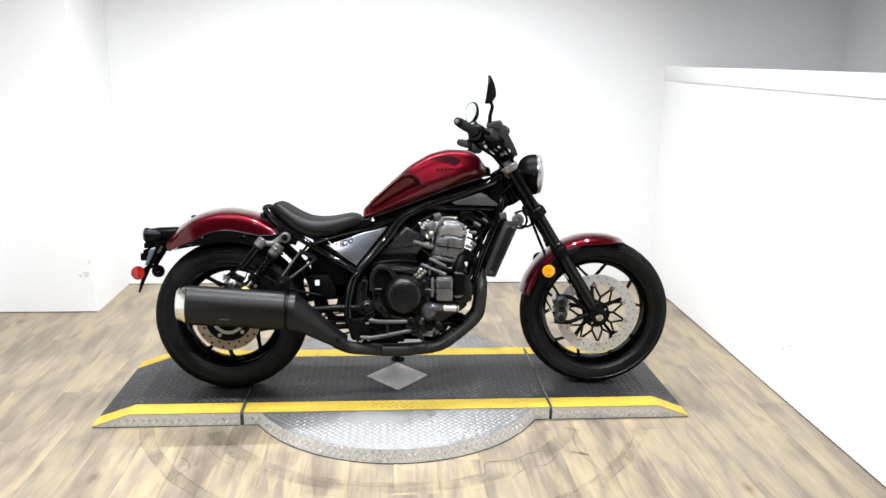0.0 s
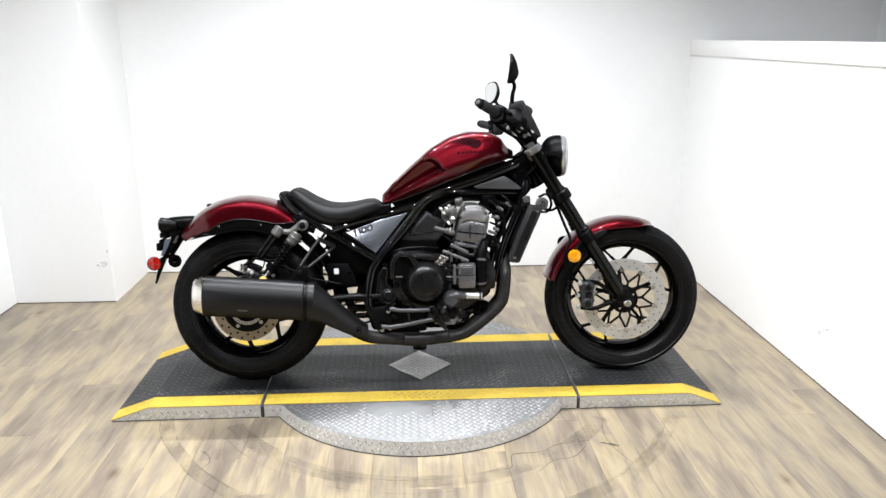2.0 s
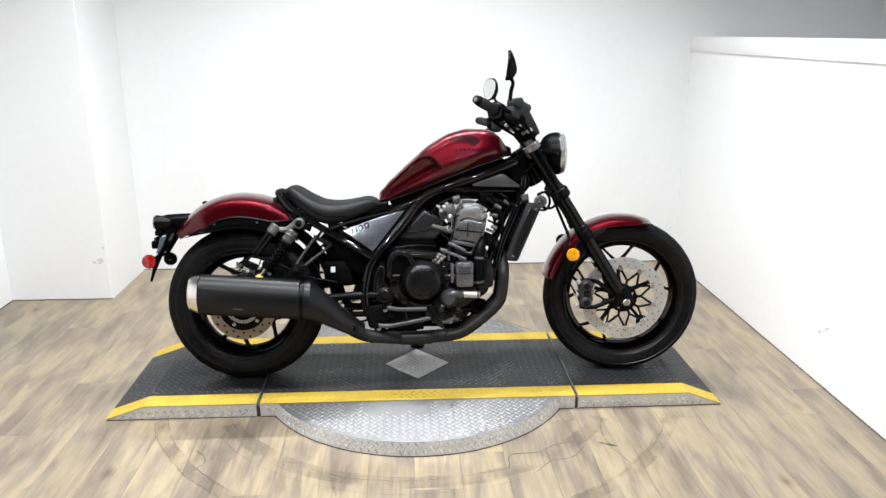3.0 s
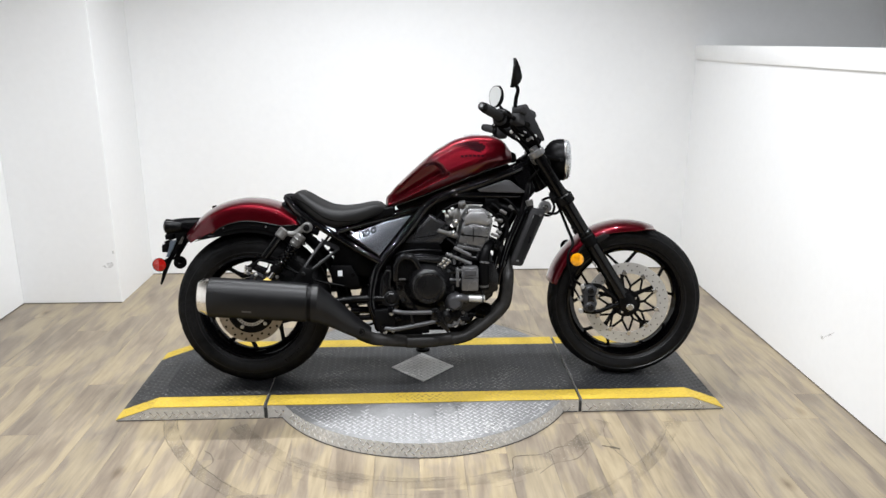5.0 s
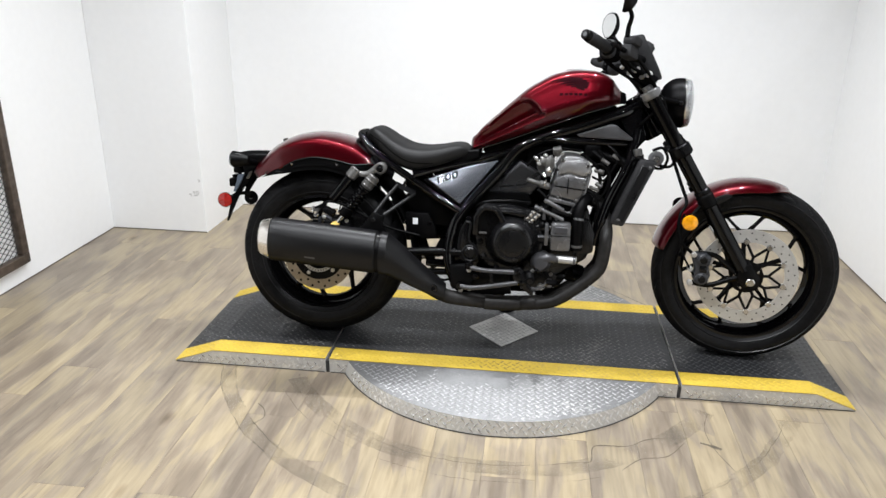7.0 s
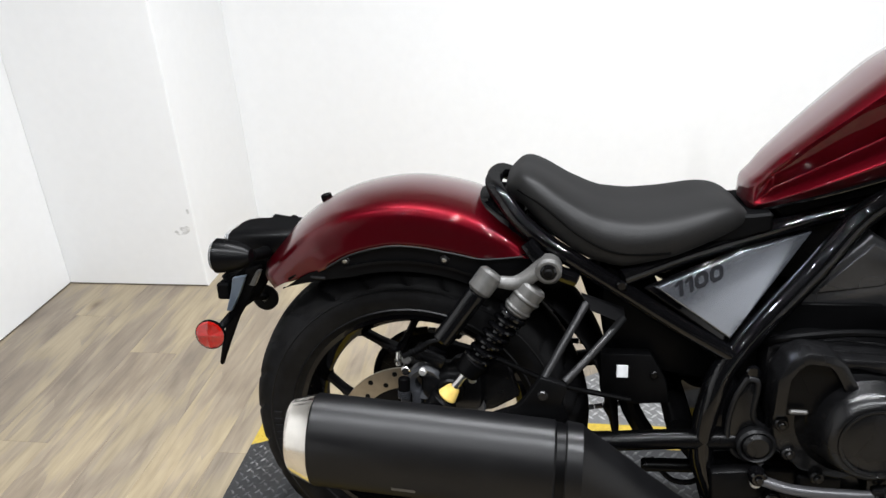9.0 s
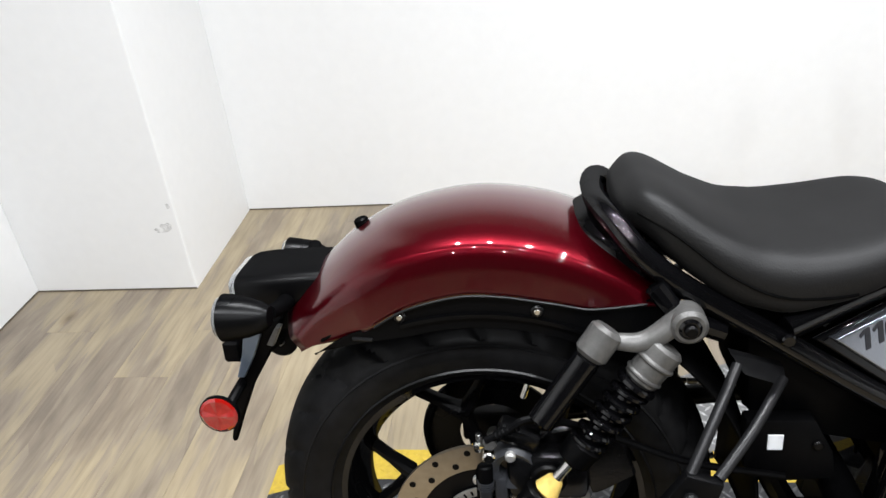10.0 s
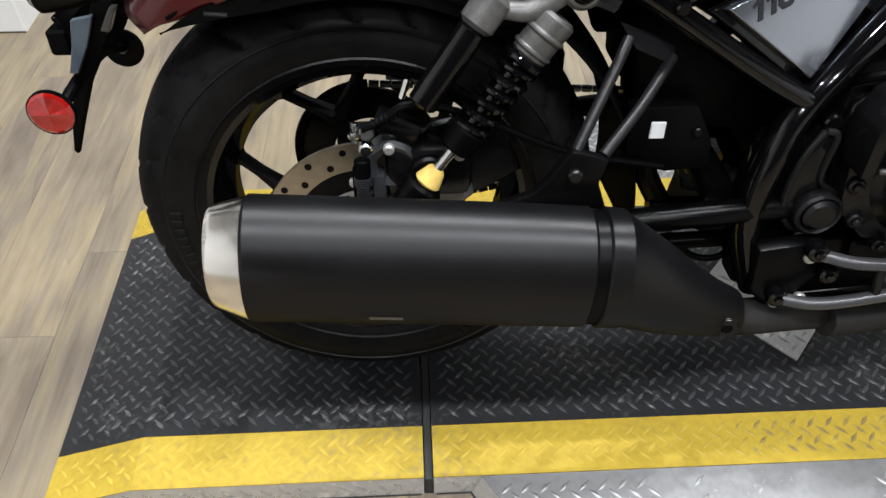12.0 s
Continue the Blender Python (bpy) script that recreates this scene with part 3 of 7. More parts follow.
        return Vector((TX + r * math.cos(a), TY + r * math.sin(a), v)), Vector((-math.sin(a), math.cos(a), 0)), n.cross(Vector((-math.sin(a), math.cos(a), 0))) * -1, n
    lugs("rim_lug", grid_spots(-0.58, 0.58, 0.01, 0.045), SKIRT_LUG, disc, rim)


turntable()


# ---- grille on the side wall ----
def wall_grille():
    g = new("mesh_grille")
    g.location = (XL, 0, 0)
    tagged(g, "brown mill-steel angle frame with black expanded mesh on the wall", "grille")
    y0, y1, z0, z1, w = -0.62, 0.372, 0.09, 1.30, 0.042
    for nm, b in (("frame_bar", (y0, y1, z0, z0 + w)), ("frame_bar", (y0, y1, z1 - w, z1)), ("frame_bar", (y1 - w, y1, z0 + w, z1 - w)), ("frame_bar", (y0, y0 + w, z0 + w, z1 - w))):
        part(nm, block(0.002, 0.034, b[0], b[1], b[2], b[3], 0.003, 1), RUST, g)
    for z in (0.105, 0.38, 0.66, 0.94, 1.22):
        part("rivet", rod((0.033, y1 - 0.012, z), (0.037, y1 - 0.012, z), 0.006, 10, 0.0015), CAST, g)
    bm = bmesh.new()
    a0, a1, b0, b1 = y0 + w, y1 - w, z0 + w, z1 - w
    pitch = 0.026
    for slope in (0.62, -0.62):
        n = int(((b1 - b0) + (a1 - a0) * 0.62) / pitch) + 2
        for k in range(n):
            c = (b0 - (a1 - a0) * 0.62 if slope > 0 else b0) + k * pitch
            pts = []
            for y in (a0, a1):
                pts.append((y, c + slope * (y - a0)))
            (ya, za), (yb, zb) = pts
            lo, hi = 0.0, 1.0
            for lim, up in ((b0, True), (b1, False)):
                if (zb - za) == 0:
                    continue
                t = (lim - za) / (zb - za)
                rising = zb > za
                if up == rising:
                    lo = max(lo, t)
                else:
                    hi = min(hi, t)
            if hi - lo < 0.01:
                continue
            p = (0.016, ya + (yb - ya) * lo, za + (zb - za) * lo)
            q = (0.016, ya + (yb - ya) * hi, za + (zb - za) * hi)
            rod(p, q, 0.0017, 4, bm=bm)
    part("wire_mesh", bm, MESHWIRE, g, "black expanded metal mesh", flat=True)


wall_grille()


# ---- worn marks on the floor and the column ----
def ring_strip(name, radii, a0, a1, half, z, mat, label, wander=0.006, seed=1):
    rng = random.Random(seed)
    n = 90
    bm = bmesh.new()
    rows = []
    off = 0.0
    for k in range(n + 1):
        a = radians(a0 + (a1 - a0) * k / n)
        off = off * 0.9 + rng.uniform(-wander, wander) * 0.35
        r = radii[0] + (radii[1] - radii[0]) * k / n + off
        h = half * rng.uniform(0.93, 1.07)
        rows.append((bm.verts.new((TX + (r - h) * math.cos(a), TY + (r - h) * math.sin(a), z)), bm.verts.new((TX + (r + h) * math.cos(a), TY + (r + h) * math.sin(a), z))))
    for (a, b), (c, d) in zip(rows, rows[1:]):
        bm.faces.new((a, c, d, b))
    return tagged(part(name, bm, mat, flat=True), label, "floor mark", kind="structure")


def crack(name, pts, half, z, label, seed=2):
    rng = random.Random(seed)
    path = curve_points([(x, y, 0) for x, y in pts], 5)
    bm = bmesh.new()
    rows = []
    for i, p in enumerate(path):
        d = (path[min(i + 1, len(path) - 1)] - path[max(i - 1, 0)]).normalized()
        s = Vector((-d.y, d.x, 0))
        h = half * rng.uniform(0.5, 1.4)
        rows.append((bm.verts.new((p.x - s.x * h, p.y - s.y * h, z)), bm.verts.new((p.x + s.x * h, p.y + s.y * h, z))))
    for (a, b), (c, d) in zip(rows, rows[1:]):
        bm.faces.new((a, c, d, b))
    return tagged(part(name, bm, CUT, flat=True), label, "floor mark", kind="structure")


ring_strip("floor_cut", (0.775, 0.762), 206, 291, 0.0011, 0.0007, CUT_FAINT, "dark circular cut line in the plank floor round the turntable")
ring_strip("floor_cut", (0.80, 0.79), 208, 250, 0.0008, 0.0007, CUT_FAINT, "second thin cut line beside the circular cut", seed=5)
ring_strip("floor_scuff", (1.008, 1.012), 196, 250, 0.026, 0.0006, SCUFF, "grey circular scuff band worn by the turning platform", seed=6)
ring_strip("floor_scuff", (1.015, 1.020), 292, 338, 0.027, 0.0006, SCUFF, "grey circular scuff band worn by the turning platform", seed=7)
ring_strip("floor_scuff", (0.785, 0.770), 208, 330, 0.032, 0.0004, SCUFF, "brownish worn band along the circular cut", seed=8)
ring_strip("floor_cut", (0.984, 0.990), 196, 240, 0.0011, 0.0008, CUT_FAINT, "thin circular scratch in the plank floor", seed=21)
ring_strip("floor_cut", (1.030, 1.034), 198, 246, 0.0009, 0.0008, CUT_FAINT, "thin circular scratch in the plank floor", seed=22)
ring_strip("floor_cut", (1.000, 1.004), 298, 336, 0.0009, 0.0008, CUT_FAINT, "thin circular scratch in the plank floor", seed=23)
ring_strip("floor_cut", (0.845, 0.835), 212, 300, 0.0007, 0.0008, CUT_FAINT, "thin circular scratch in the plank floor", seed=24)
crack("floor_crack", [(0.193, -0.642), (0.215, -0.628), (0.222, -0.565), (0.248, -0.548), (0.330, -0.540), (0.388, -0.499), (0.455, -0.482), (0.513, -0.476)], 0.0017, 0.0008, "dark broken joint line in the plank floor")
crack("floor_crack", [(0.300, -0.66), (0.36, -0.60), (0.44, -0.575), (0.50, -0.50)], 0.0012, 0.0008, "thin broken joint line in the plank floor", 3)
crack("floor_crack", [(0.548, -0.492), (0.575, -0.503), (0.606, -0.518)], 0.0058, 0.0008, "dark chipped gap in the plank floor", 4)
crack("floor_crack", [(0.60, -0.33), (0.575, -0.42), (0.585, -0.52), (0.62, -0.62)], 0.0010, 0.0008, "thin broken joint line in the plank floor", 9)
crack("floor_crack", [(-0.845, -0.47), (-0.815, -0.50), (-0.80, -0.55), (-0.835, -0.60)], 0.0016, 0.0008, "dark broken joint line in the plank floor", 11)
crack("floor_crack", [(0.32, 0.70), (0.40, 0.63), (0.50, 0.52), (0.56, 0.47)], 0.0014, 0.0008, "dark circular cut line behind the platform", 12)


def wall_mark(centre, u, v, label, seed):
    rng = random.Random(seed)
    bm = bmesh.new()
    c, u, v = Vector(centre), Vector(u), Vector(v)
    bm.faces.new([bm.verts.new(c + u * math.cos(t) * rng.uniform(0.6, 1.0) + v * math.sin(t) * rng.uniform(0.6, 1.0)) for t in (2 * math.pi * k / 18 for k in range(18))])
    return tagged(part("wall_scuff", bm, SMUDGE, flat=True), label, "wall mark", kind="structure")


for nm, b in (("trim_gap_east", (XR - 0.002, XR, YF, YB)), ("trim_gap_north", (CX, XR - 0.002, YB - 0.002, YB)), ("trim_gap_west", (XL, XL + 0.002, YF, CY)), ("trim_gap_column", (XL, CX, CY - 0.002, CY))):
    tagged(part(nm, block(b[0], b[1], b[2], b[3], 0.0006, 0.0045), CUT, flat=True), "thin dark gap where wall meets plank floor", "trim", kind="structure")
wall_mark((XR - 0.0012, -0.05, 0.210), (0, 0.018, 0.004), (0, 0, 0.009), "faint grey scuff low on the side wall", 3)
wall_mark((XR - 0.0012, -0.09, 0.238), (0, 0.045, -0.032), (0, 0.003, 0.004), "faint grey scuff low on the side wall", 4)
wall_mark((-1.747, CY - 0.0012, 0.213), (0.036, 0, 0.006), (0, 0, 0.020), "faint grey scuff on the column face", 1)
wall_mark((-1.716, CY - 0.0012, 0.284), (0.006, 0, 0.0), (0, 0, 0.012), "faint grey scuff on the column face", 2)


# ---- the motorcycle, leaning on its side stand ----
bike = new("motorcycle")
tagged(bike, "dark red and black cruiser motorcycle leaning on its side stand", "motorcycle")
bike.matrix_world = pose(0, 0, 0.05, -8, 0, 0)
AXLE_F, AXLE_R = Vector((0.746, 0, 0.313)), Vector((-0.744, 0, 0.309))
STEER_AXIS = Vector((-0.527, 0, 0.85)).normalized()
STEER = Matrix.Translation((0.40, 0, 0.80)) @ Matrix.Rotation(radians(-5), 4, STEER_AXIS) @ Matrix.Translation((-0.40, 0, -0.80))


def piece(name, bm, mat, parent=bike, label="", sharp=35, steer=False, turn=None):
    if steer:
        bm.transform(STEER)
    if turn:
        bm.transform(turn)
    return part(name, bm, mat, parent, label, sharp)


def mirrored(bm):
    """The same piece on the other side."""
    b = bm.copy()
    b.transform(Matrix.Scale(-1, 4, (0, 1, 0)))
    bmesh.ops.reverse_faces(b, faces=b.faces)
    return b


def both(name, bm, mat, parent=bike, label="", sharp=35, steer=False):
    other = mirrored(bm)
    a = piece(name, bm, mat, parent, label, sharp, steer)
    piece(name, other, mat, parent, label, sharp, steer)
    return a


def bolt(at, normal, r=0.008, h=0.006, mat=None, parent=bike, steer=False, name="bolt"):
    a, n = Vector(at), Vector(normal).normalized()
    bm = rod(a - n * 0.002, a + n * h, r, 12, min(0.002, r * 0.3))
    return piece(name, bm, mat or STEEL, parent, steer=steer)


# wheels
def tyre(centre, profile, tread, count=260):
    """A tyre ring whose tread is cut by slanting grooves."""
    bm = bmesh.new()
    c = Vector(centre)
    fine = []
    for (r0, w0), (r1, w1) in zip(profile, profile[1:]):
        for k in range(4):
            fine.append((r0 + (r1 - r0) * k / 4, w0 + (w1 - w0) * k / 4))
    fine.append(profile[-1])
    fine = [fine[0]] + [((a[0] + 2 * b[0] + d[0]) / 4, (a[1] + 2 * b[1] + d[1]) / 4) for a, b, d in zip(fine, fine[1:], fine[2:])] + [fine[-1]]
    rmax = max(r for r, _ in fine)
    wmax = max(w for _, w in fine)
    rings = []
    for k in range(count):
        a = 2 * math.pi * k / count
        ring = []
        for r, w in fine:
            cut = 0.0
            if tread and r > rmax - 0.036:
                s = abs(w) / wmax
                side = 0.5 if w > 0 else 0.0
                phase = (a * 26 / (2 * math.pi) + side + 1.1 * s) % 1.0
                if 0.30 < s < 0.97 and abs(phase - 0.5) < 0.085:
                    cut = 0.0045
                phase2 = (a * 13 / (2 * math.pi) + side - 0.9 * s) % 1.0
                if 0.12 < s < 0.6 and abs(phase2 - 0.5) < 0.05:
                    cut = 0.0045
            q = r - cut
            ring.append(bm.verts.new(c + Vector((q * math.cos(a), w, q * math.sin(a)))))
        rings.append(ring)
    for u, v in zip(rings, rings[1:] + rings[:1]):
        for i in range(len(fine) - 1):
            bm.faces.new((u[i], v[i], v[i + 1], u[i + 1]))
    bmesh.ops.recalc_face_normals(bm, faces=bm.faces)
    return bm


def half_profile(half):
    return [(r, -w) for r, w in half] + [(r, w) for r, w in half[::-1]][1:]


def side_marks(centre, r, y, a0, n, parent, steer=False, step=3.2):
    """Raised sidewall marking drawn as plain bars."""
    bm = bmesh.new()
    for k in range(n):
        a = radians(a0 + k * step)
        m = Matrix.Translation(Vector(centre)) @ Matrix.Rotation(-a, 4, "Y")
        bm2 = block(r - 0.0075, r + 0.0075, y - 0.0022, y + 0.003, -0.0045, 0.0045, 0.0008, 1, m)
        me = bpy.data.meshes.new("tmp")
        bm2.to_mesh(me)
        bm2.free()
        bm.from_mesh(me)
        bpy.data.meshes.remove(me)
    ob = piece("sidewall_mark", bm, RUBBER_MARK, parent, "raised plain sidewall marking bars", steer=steer)
    ob["kind"] = "stuff"


def spoke(c, rim_a, hub_a, r_hub, r_rim, y_hub, y_rim, w=0.0075):
    p = c + Vector((r_hub * math.cos(hub_a), y_hub, r_hub * math.sin(hub_a)))
    q = c + Vector((r_rim * math.cos(rim_a), y_rim, r_rim * math.sin(rim_a)))
    d = (q - p).normalized()
    s = d.cross(Vector((0, 1, 0))).normalized()
    y = Vector((0, 1, 0))
    rings = []
    for t, wide, deep in ((0, 1.35, 0.016), (0.5, 0.85, 0.012), (0.88, 0.9, 0.012), (1, 1.7, 0.018)):
        o = p + (q - p) * t
        k = w * wide
        rings.append([o + s * k + y * deep * 0.55, o + s * k * 0.45 + y * deep, o - s * k * 0.45 + y * deep, o - s * k + y * deep * 0.55, o - s * k - y * deep * 0.55, o - s * k * 0.45 - y * deep, o + s * k * 0.45 - y * deep, o + s * k - y * deep * 0.55])
    return loft(rings)


def wheel(name, c, tyre_half, rim_r, rim_w, steer, turn, label, spoke_w=0.0075):
    hub = piece(name, lathe([(0.0, -0.052), (0.026, -0.052), (0.034, -0.045), (0.036, -0.02), (0.046, 0.0), (0.036, 0.02), (0.034, 0.045), (0.026, 0.052), (0.0, 0.052)], c, "y", 32), SATIN_BLACK, bike, label, steer=steer)
    piece("tyre", tyre(c, half_profile(tyre_half), True), RUBBER, hub, "worn black rubber tyre with slanted grooves", 28, steer)
    w = rim_w
    piece("rim", lathe([(rim_r + 0.004, w), (rim_r + 0.006, w - 0.004), (rim_r + 0.001, w - 0.008), (rim_r - 0.014, w - 0.022), (rim_r - 0.02, 0.012), (rim_r - 0.02, -0.012), (rim_r - 0.014, -w + 0.022), (rim_r + 0.001, -w + 0.008), (rim_r + 0.006, -w + 0.004), (rim_r + 0.004, -w), (rim_r - 0.008, -w + 0.001), (rim_r - 0.028, -0.024), (rim_r - 0.032, 0.0), (rim_r - 0.028, 0.024), (rim_r - 0.008, w - 0.001)], c, "y", 72, True), GLOSS_BLACK, hub, "black cast alloy rim", 40, steer)
    fork = 0.58 * rim_r
    for k in range(5):
        mid = radians(turn + 18 + 72 * k)
        piece("spoke", spoke(c, mid, mid, 0.034, fork + 0.004, 0.0, 0.0, spoke_w * 1.25), SATIN_BLACK, hub, steer=steer)
        for side in (-1, 1):
            piece("spoke_branch", spoke(c, mid + radians(18) * side, mid + radians(1.5) * side, fork - 0.003, rim_r - 0.024, 0.0, 0.0, spoke_w), SATIN_BLACK, hub, steer=steer)
    # fine moulded rings on both sidewalls
    for k, (r, y) in enumerate(((tyre_half[1][0] - 0.004, tyre_half[1][1] - 0.0015), (tyre_half[2][0] + 0.013, tyre_half[2][1] - 0.0025))):
        for s in (-1, 1):
            piece("sidewall_ring", lathe([(r - 0.0022, y * s), (r, (y + 0.0022) * s), (r + 0.0022, y * s)], c, "y", 90), RUBBER_RING, hub, steer=steer)
    v = radians(turn + 54)
    n = Vector((math.cos(v), 0, math.sin(v)))
    piece("valve", rod(c + n * (rim_r - 0.03) + Vector((0, -0.01, 0)), c + n * (rim_r - 0.06) + Vector((0, -0.014, 0)), 0.004, 8, 0.001), CHROME, hub, steer=steer)
    return hub


front_wheel = wheel("front_wheel", AXLE_F, [(0.232, 0.046), (0.245, 0.056), (0.266, 0.063), (0.285, 0.058), (0.298, 0.044), (0.306, 0.022), (0.309, 0.0)], 0.232, 0.046, True, 76, "black ten-spoke front wheel", 0.0056)
rear_wheel = wheel("rear_wheel", AXLE_R, [(0.209, 0.062), (0.225, 0.072), (0.246, 0.079), (0.266, 0.076), (0.285, 0.062), (0.300, 0.036), (0.306, 0.0)], 0.209, 0.062, False, 17, "black ten-spoke rear wheel")
side_marks(AXLE_R, 0.246, -0.0775, 176, 9, rear_wheel)
side_marks(AXLE_R, 0.246, -0.0775, 300, 7, rear_wheel)
side_marks(AXLE_F, 0.264, -0.0625, 100, 8, front_wheel, True)


def brake_disc(c, y, r0, r1, mat, parent, steer, label, holes, thick=0.005, hole_r=0.0026):
    d = piece("brake_disc", lathe([(r0, y - thick / 2), (r1, y - thick / 2), (r1, y + thick / 2), (r0, y + thick / 2)], c, "y", 72, True), mat, parent, label, 30, steer)
    bm = bmesh.new()
    for k in range(holes):
        for j, r in enumerate((r0 + (r1 - r0) * 0.28, r0 + (r1 - r0) * 0.72)):
            a = 2 * math.pi * (k + 0.5 * j) / holes
            o = c + Vector((r * math.cos(a), y - thick / 2 - 0.0006, r * math.sin(a)))
            rod(o, o + Vector((0, 0.001, 0)), hole_r, 10, bm=bm)
    h = piece("vent_hole", bm, SATIN_BLACK, parent, "dark drilled vent holes", steer=steer)
    h["kind"] = "stuff"
    return d


brake_disc(AXLE_F, -0.072, 0.122, 0.165, STEEL, front_wheel, True, "drilled steel front brake disc", 26)
def disc_point(r, degrees):
    t = radians(degrees)
    return AXLE_F + Vector((r * math.cos(t), -0.071, r * math.sin(t)))


for k in range(10):
    m = 36 * k + 6
    piece("carrier_arm", tube([disc_point(0.040, m), disc_point(0.074, m)], (0.0068, 0.0054), 8, 1, squash=0.8), SATIN_BLACK, front_wheel, steer=True)
    for off in (-18, 18):
        piece("carrier_branch", tube([disc_point(0.071, m), disc_point(0.122, m + off)], (0.0050, 0.0048), 8, 1, squash=0.8), SATIN_BLACK, front_wheel, steer=True)
        if off < 0:
            continue
        n = (disc_point(1, m + off) - disc_point(0, m + off)).normalized()
        piece("disc_button", rod(AXLE_F + n * 0.123 + Vector((0, -0.068, 0)), AXLE_F + n * 0.123 + Vector((0, -0.078, 0)), 0.0105, 14, 0.002), CHROME, front_wheel, "bright steel floating button", steer=True)
piece("carrier_hub", lathe([(0.0, -0.066), (0.054, -0.066), (0.056, -0.072), (0.051, -0.077), (0.0, -0.077)], AXLE_F, "y", 32), SATIN_BLACK, front_wheel, steer=True)
for k in range(5):
    a = radians(72 * k + 30)
    bolt(AXLE_F + Vector((0.040 * math.cos(a), -0.077, 0.040 * math.sin(a))), (0, -1, 0), 0.0055, 0.004, CHROME, front_wheel, True)

brake_disc(AXLE_R, -0.098, 0.092, 0.128, BRONZE, rear_wheel, False, "drilled rear brake disc with a bronze sheen", 16, hole_r=0.0045)
piece("disc_carrier", lathe([(0.03, -0.088), (0.094, -0.094), (0.094, -0.099), (0.078, -0.1), (0.03, -0.094)], AXLE_R, "y", 40, True), SATIN_BLACK, rear_wheel)
piece("sensor_ring", lathe([(0.052, -0.101), (0.064, -0.101), (0.064, -0.104), (0.052, -0.104)], AXLE_R, "y", 48, True), STEEL, rear_wheel, "bare steel slotted speed sensor ring")
bm = bmesh.new()
for k in range(36):
    a = 2 * math.pi * k / 36
    o = AXLE_R + Vector((0.058 * math.cos(a), -0.1046, 0.058 * math.sin(a)))
    t = Vector((-math.sin(a), 0, math.cos(a)))
    n = Vector((math.cos(a), 0, math.sin(a)))
    vs = [bm.verts.new(o + n * i * 0.0035 + t * j * 0.0016) for i, j in ((-1, -1), (1, -1), (1, 1), (-1, 1))]
    bm.faces.new(vs)
slots = piece("sensor_slot", bm, SATIN_BLACK, rear_wheel, "dark slots of the sensor ring")
slots["kind"] = "stuff"
for k in range(5):
    a = radians(72 * k + 26)
    bolt(AXLE_R + Vector((0.076 * math.cos(a), -0.1, 0.076 * math.sin(a))), (0, -1, 0), 0.0075, 0.006, STEEL, rear_wheel)
# sprocket and chain on the far side
bm = lathe([(0.055, 0.098), (0.102, 0.098), (0.102, 0.104), (0.055, 0.104)], AXLE_R, "y", 40, True)
for k in range(40):
    a = 2 * math.pi * k / 40
    n = Vector((math.cos(a), 0, math.sin(a)))
    t = Vector((-math.sin(a), 0, math.cos(a)))
    o = AXLE_R + n * 0.096 + Vector((0, 0.098, 0))
    vs = [bm.verts.new(o + t * 0.005 * i + n * j + Vector((0, d, 0))) for d in (0, 0.006) for i, j in ((-1, 0), (1, 0), (0.35, 0.006), (-0.35, 0.006))]
    for q in ((0, 1, 2, 3), (7, 6, 5, 4), (1, 5, 6, 2), (2, 6, 7, 3), (3, 7, 4, 0)):
        bm.faces.new([vs[i] for i in q])
piece("sprocket", bm, SATIN_BLACK, rear_wheel, "dark toothed rear sprocket")
for z0, z1 in ((0.108, 0.045), (-0.108, -0.035)):
    bm = bmesh.new()
    a, b = AXLE_R + Vector((0, 0.101, z0)), Vector((-0.20, 0.101, 0.345 + z1))
    n = 34
    for k in range(n):
        p = a + (b - a) * (k + 0.1) / n
        q = a + (b - a) * (k + 1.02) / n
        rod(p, q, 0.0058, 6, 0.001, bm=bm)
    piece("chain", bm, ENGINE_GREY, bike, "dark steel drive chain run")

bm = bmesh.new()
for k in range(22):
    a = radians(90 + 180 * k / 22)
    b = radians(90 + 180 * (k + 1.03) / 22)
    rod(AXLE_R + Vector((0.107 * math.cos(a), 0.101, 0.107 * math.sin(a))), AXLE_R + Vector((0.107 * math.cos(b), 0.101, 0.107 * math.sin(b))), 0.0078, 6, 0.001, bm=bm)
piece("chain", bm, SATIN_BLACK, bike, "dark drive chain round the sprocket")

# swing arm, rear axle, caliper
for s in (-1, 1):
    piece("swingarm_tube", tube([(-0.225, 0.138 * s, 0.354), (-0.32, 0.148 * s, 0.355), (-0.41, 0.150 * s, 0.348), (-0.60, 0.140 * s, 0.328), (-0.755, 0.132 * s, 0.314)], 0.0160, 16, 5), SATIN_BLACK, bike, "black swing arm tube")
    piece("axle_block", block(-0.795, -0.70, 0.118 * s - 0.016, 0.118 * s + 0.016, 0.292, 0.342, 0.006, 2), SATIN_BLACK)
piece("swingarm_brace", tube([(-0.30, -0.12, 0.355), (-0.30, 0.0, 0.36), (-0.30, 0.12, 0.355)], 0.022, 12, 4), SATIN_BLACK)
piece("axle", rod(AXLE_R + Vector((0, -0.152, 0)), AXLE_R + Vector((0, 0.152, 0)), 0.012, 16, 0.003), STEEL)
rc = piece("rear_caliper", block(-0.715, -0.615, -0.142, -0.082, 0.385, 0.452, 0.012, 2), ENGINE, bike, "black rear brake caliper")
piece("caliper_piston", rod((-0.665, -0.140, 0.425), (-0.665, -0.154, 0.425), 0.022, 20, 0.003), SATIN_BLACK, rc)
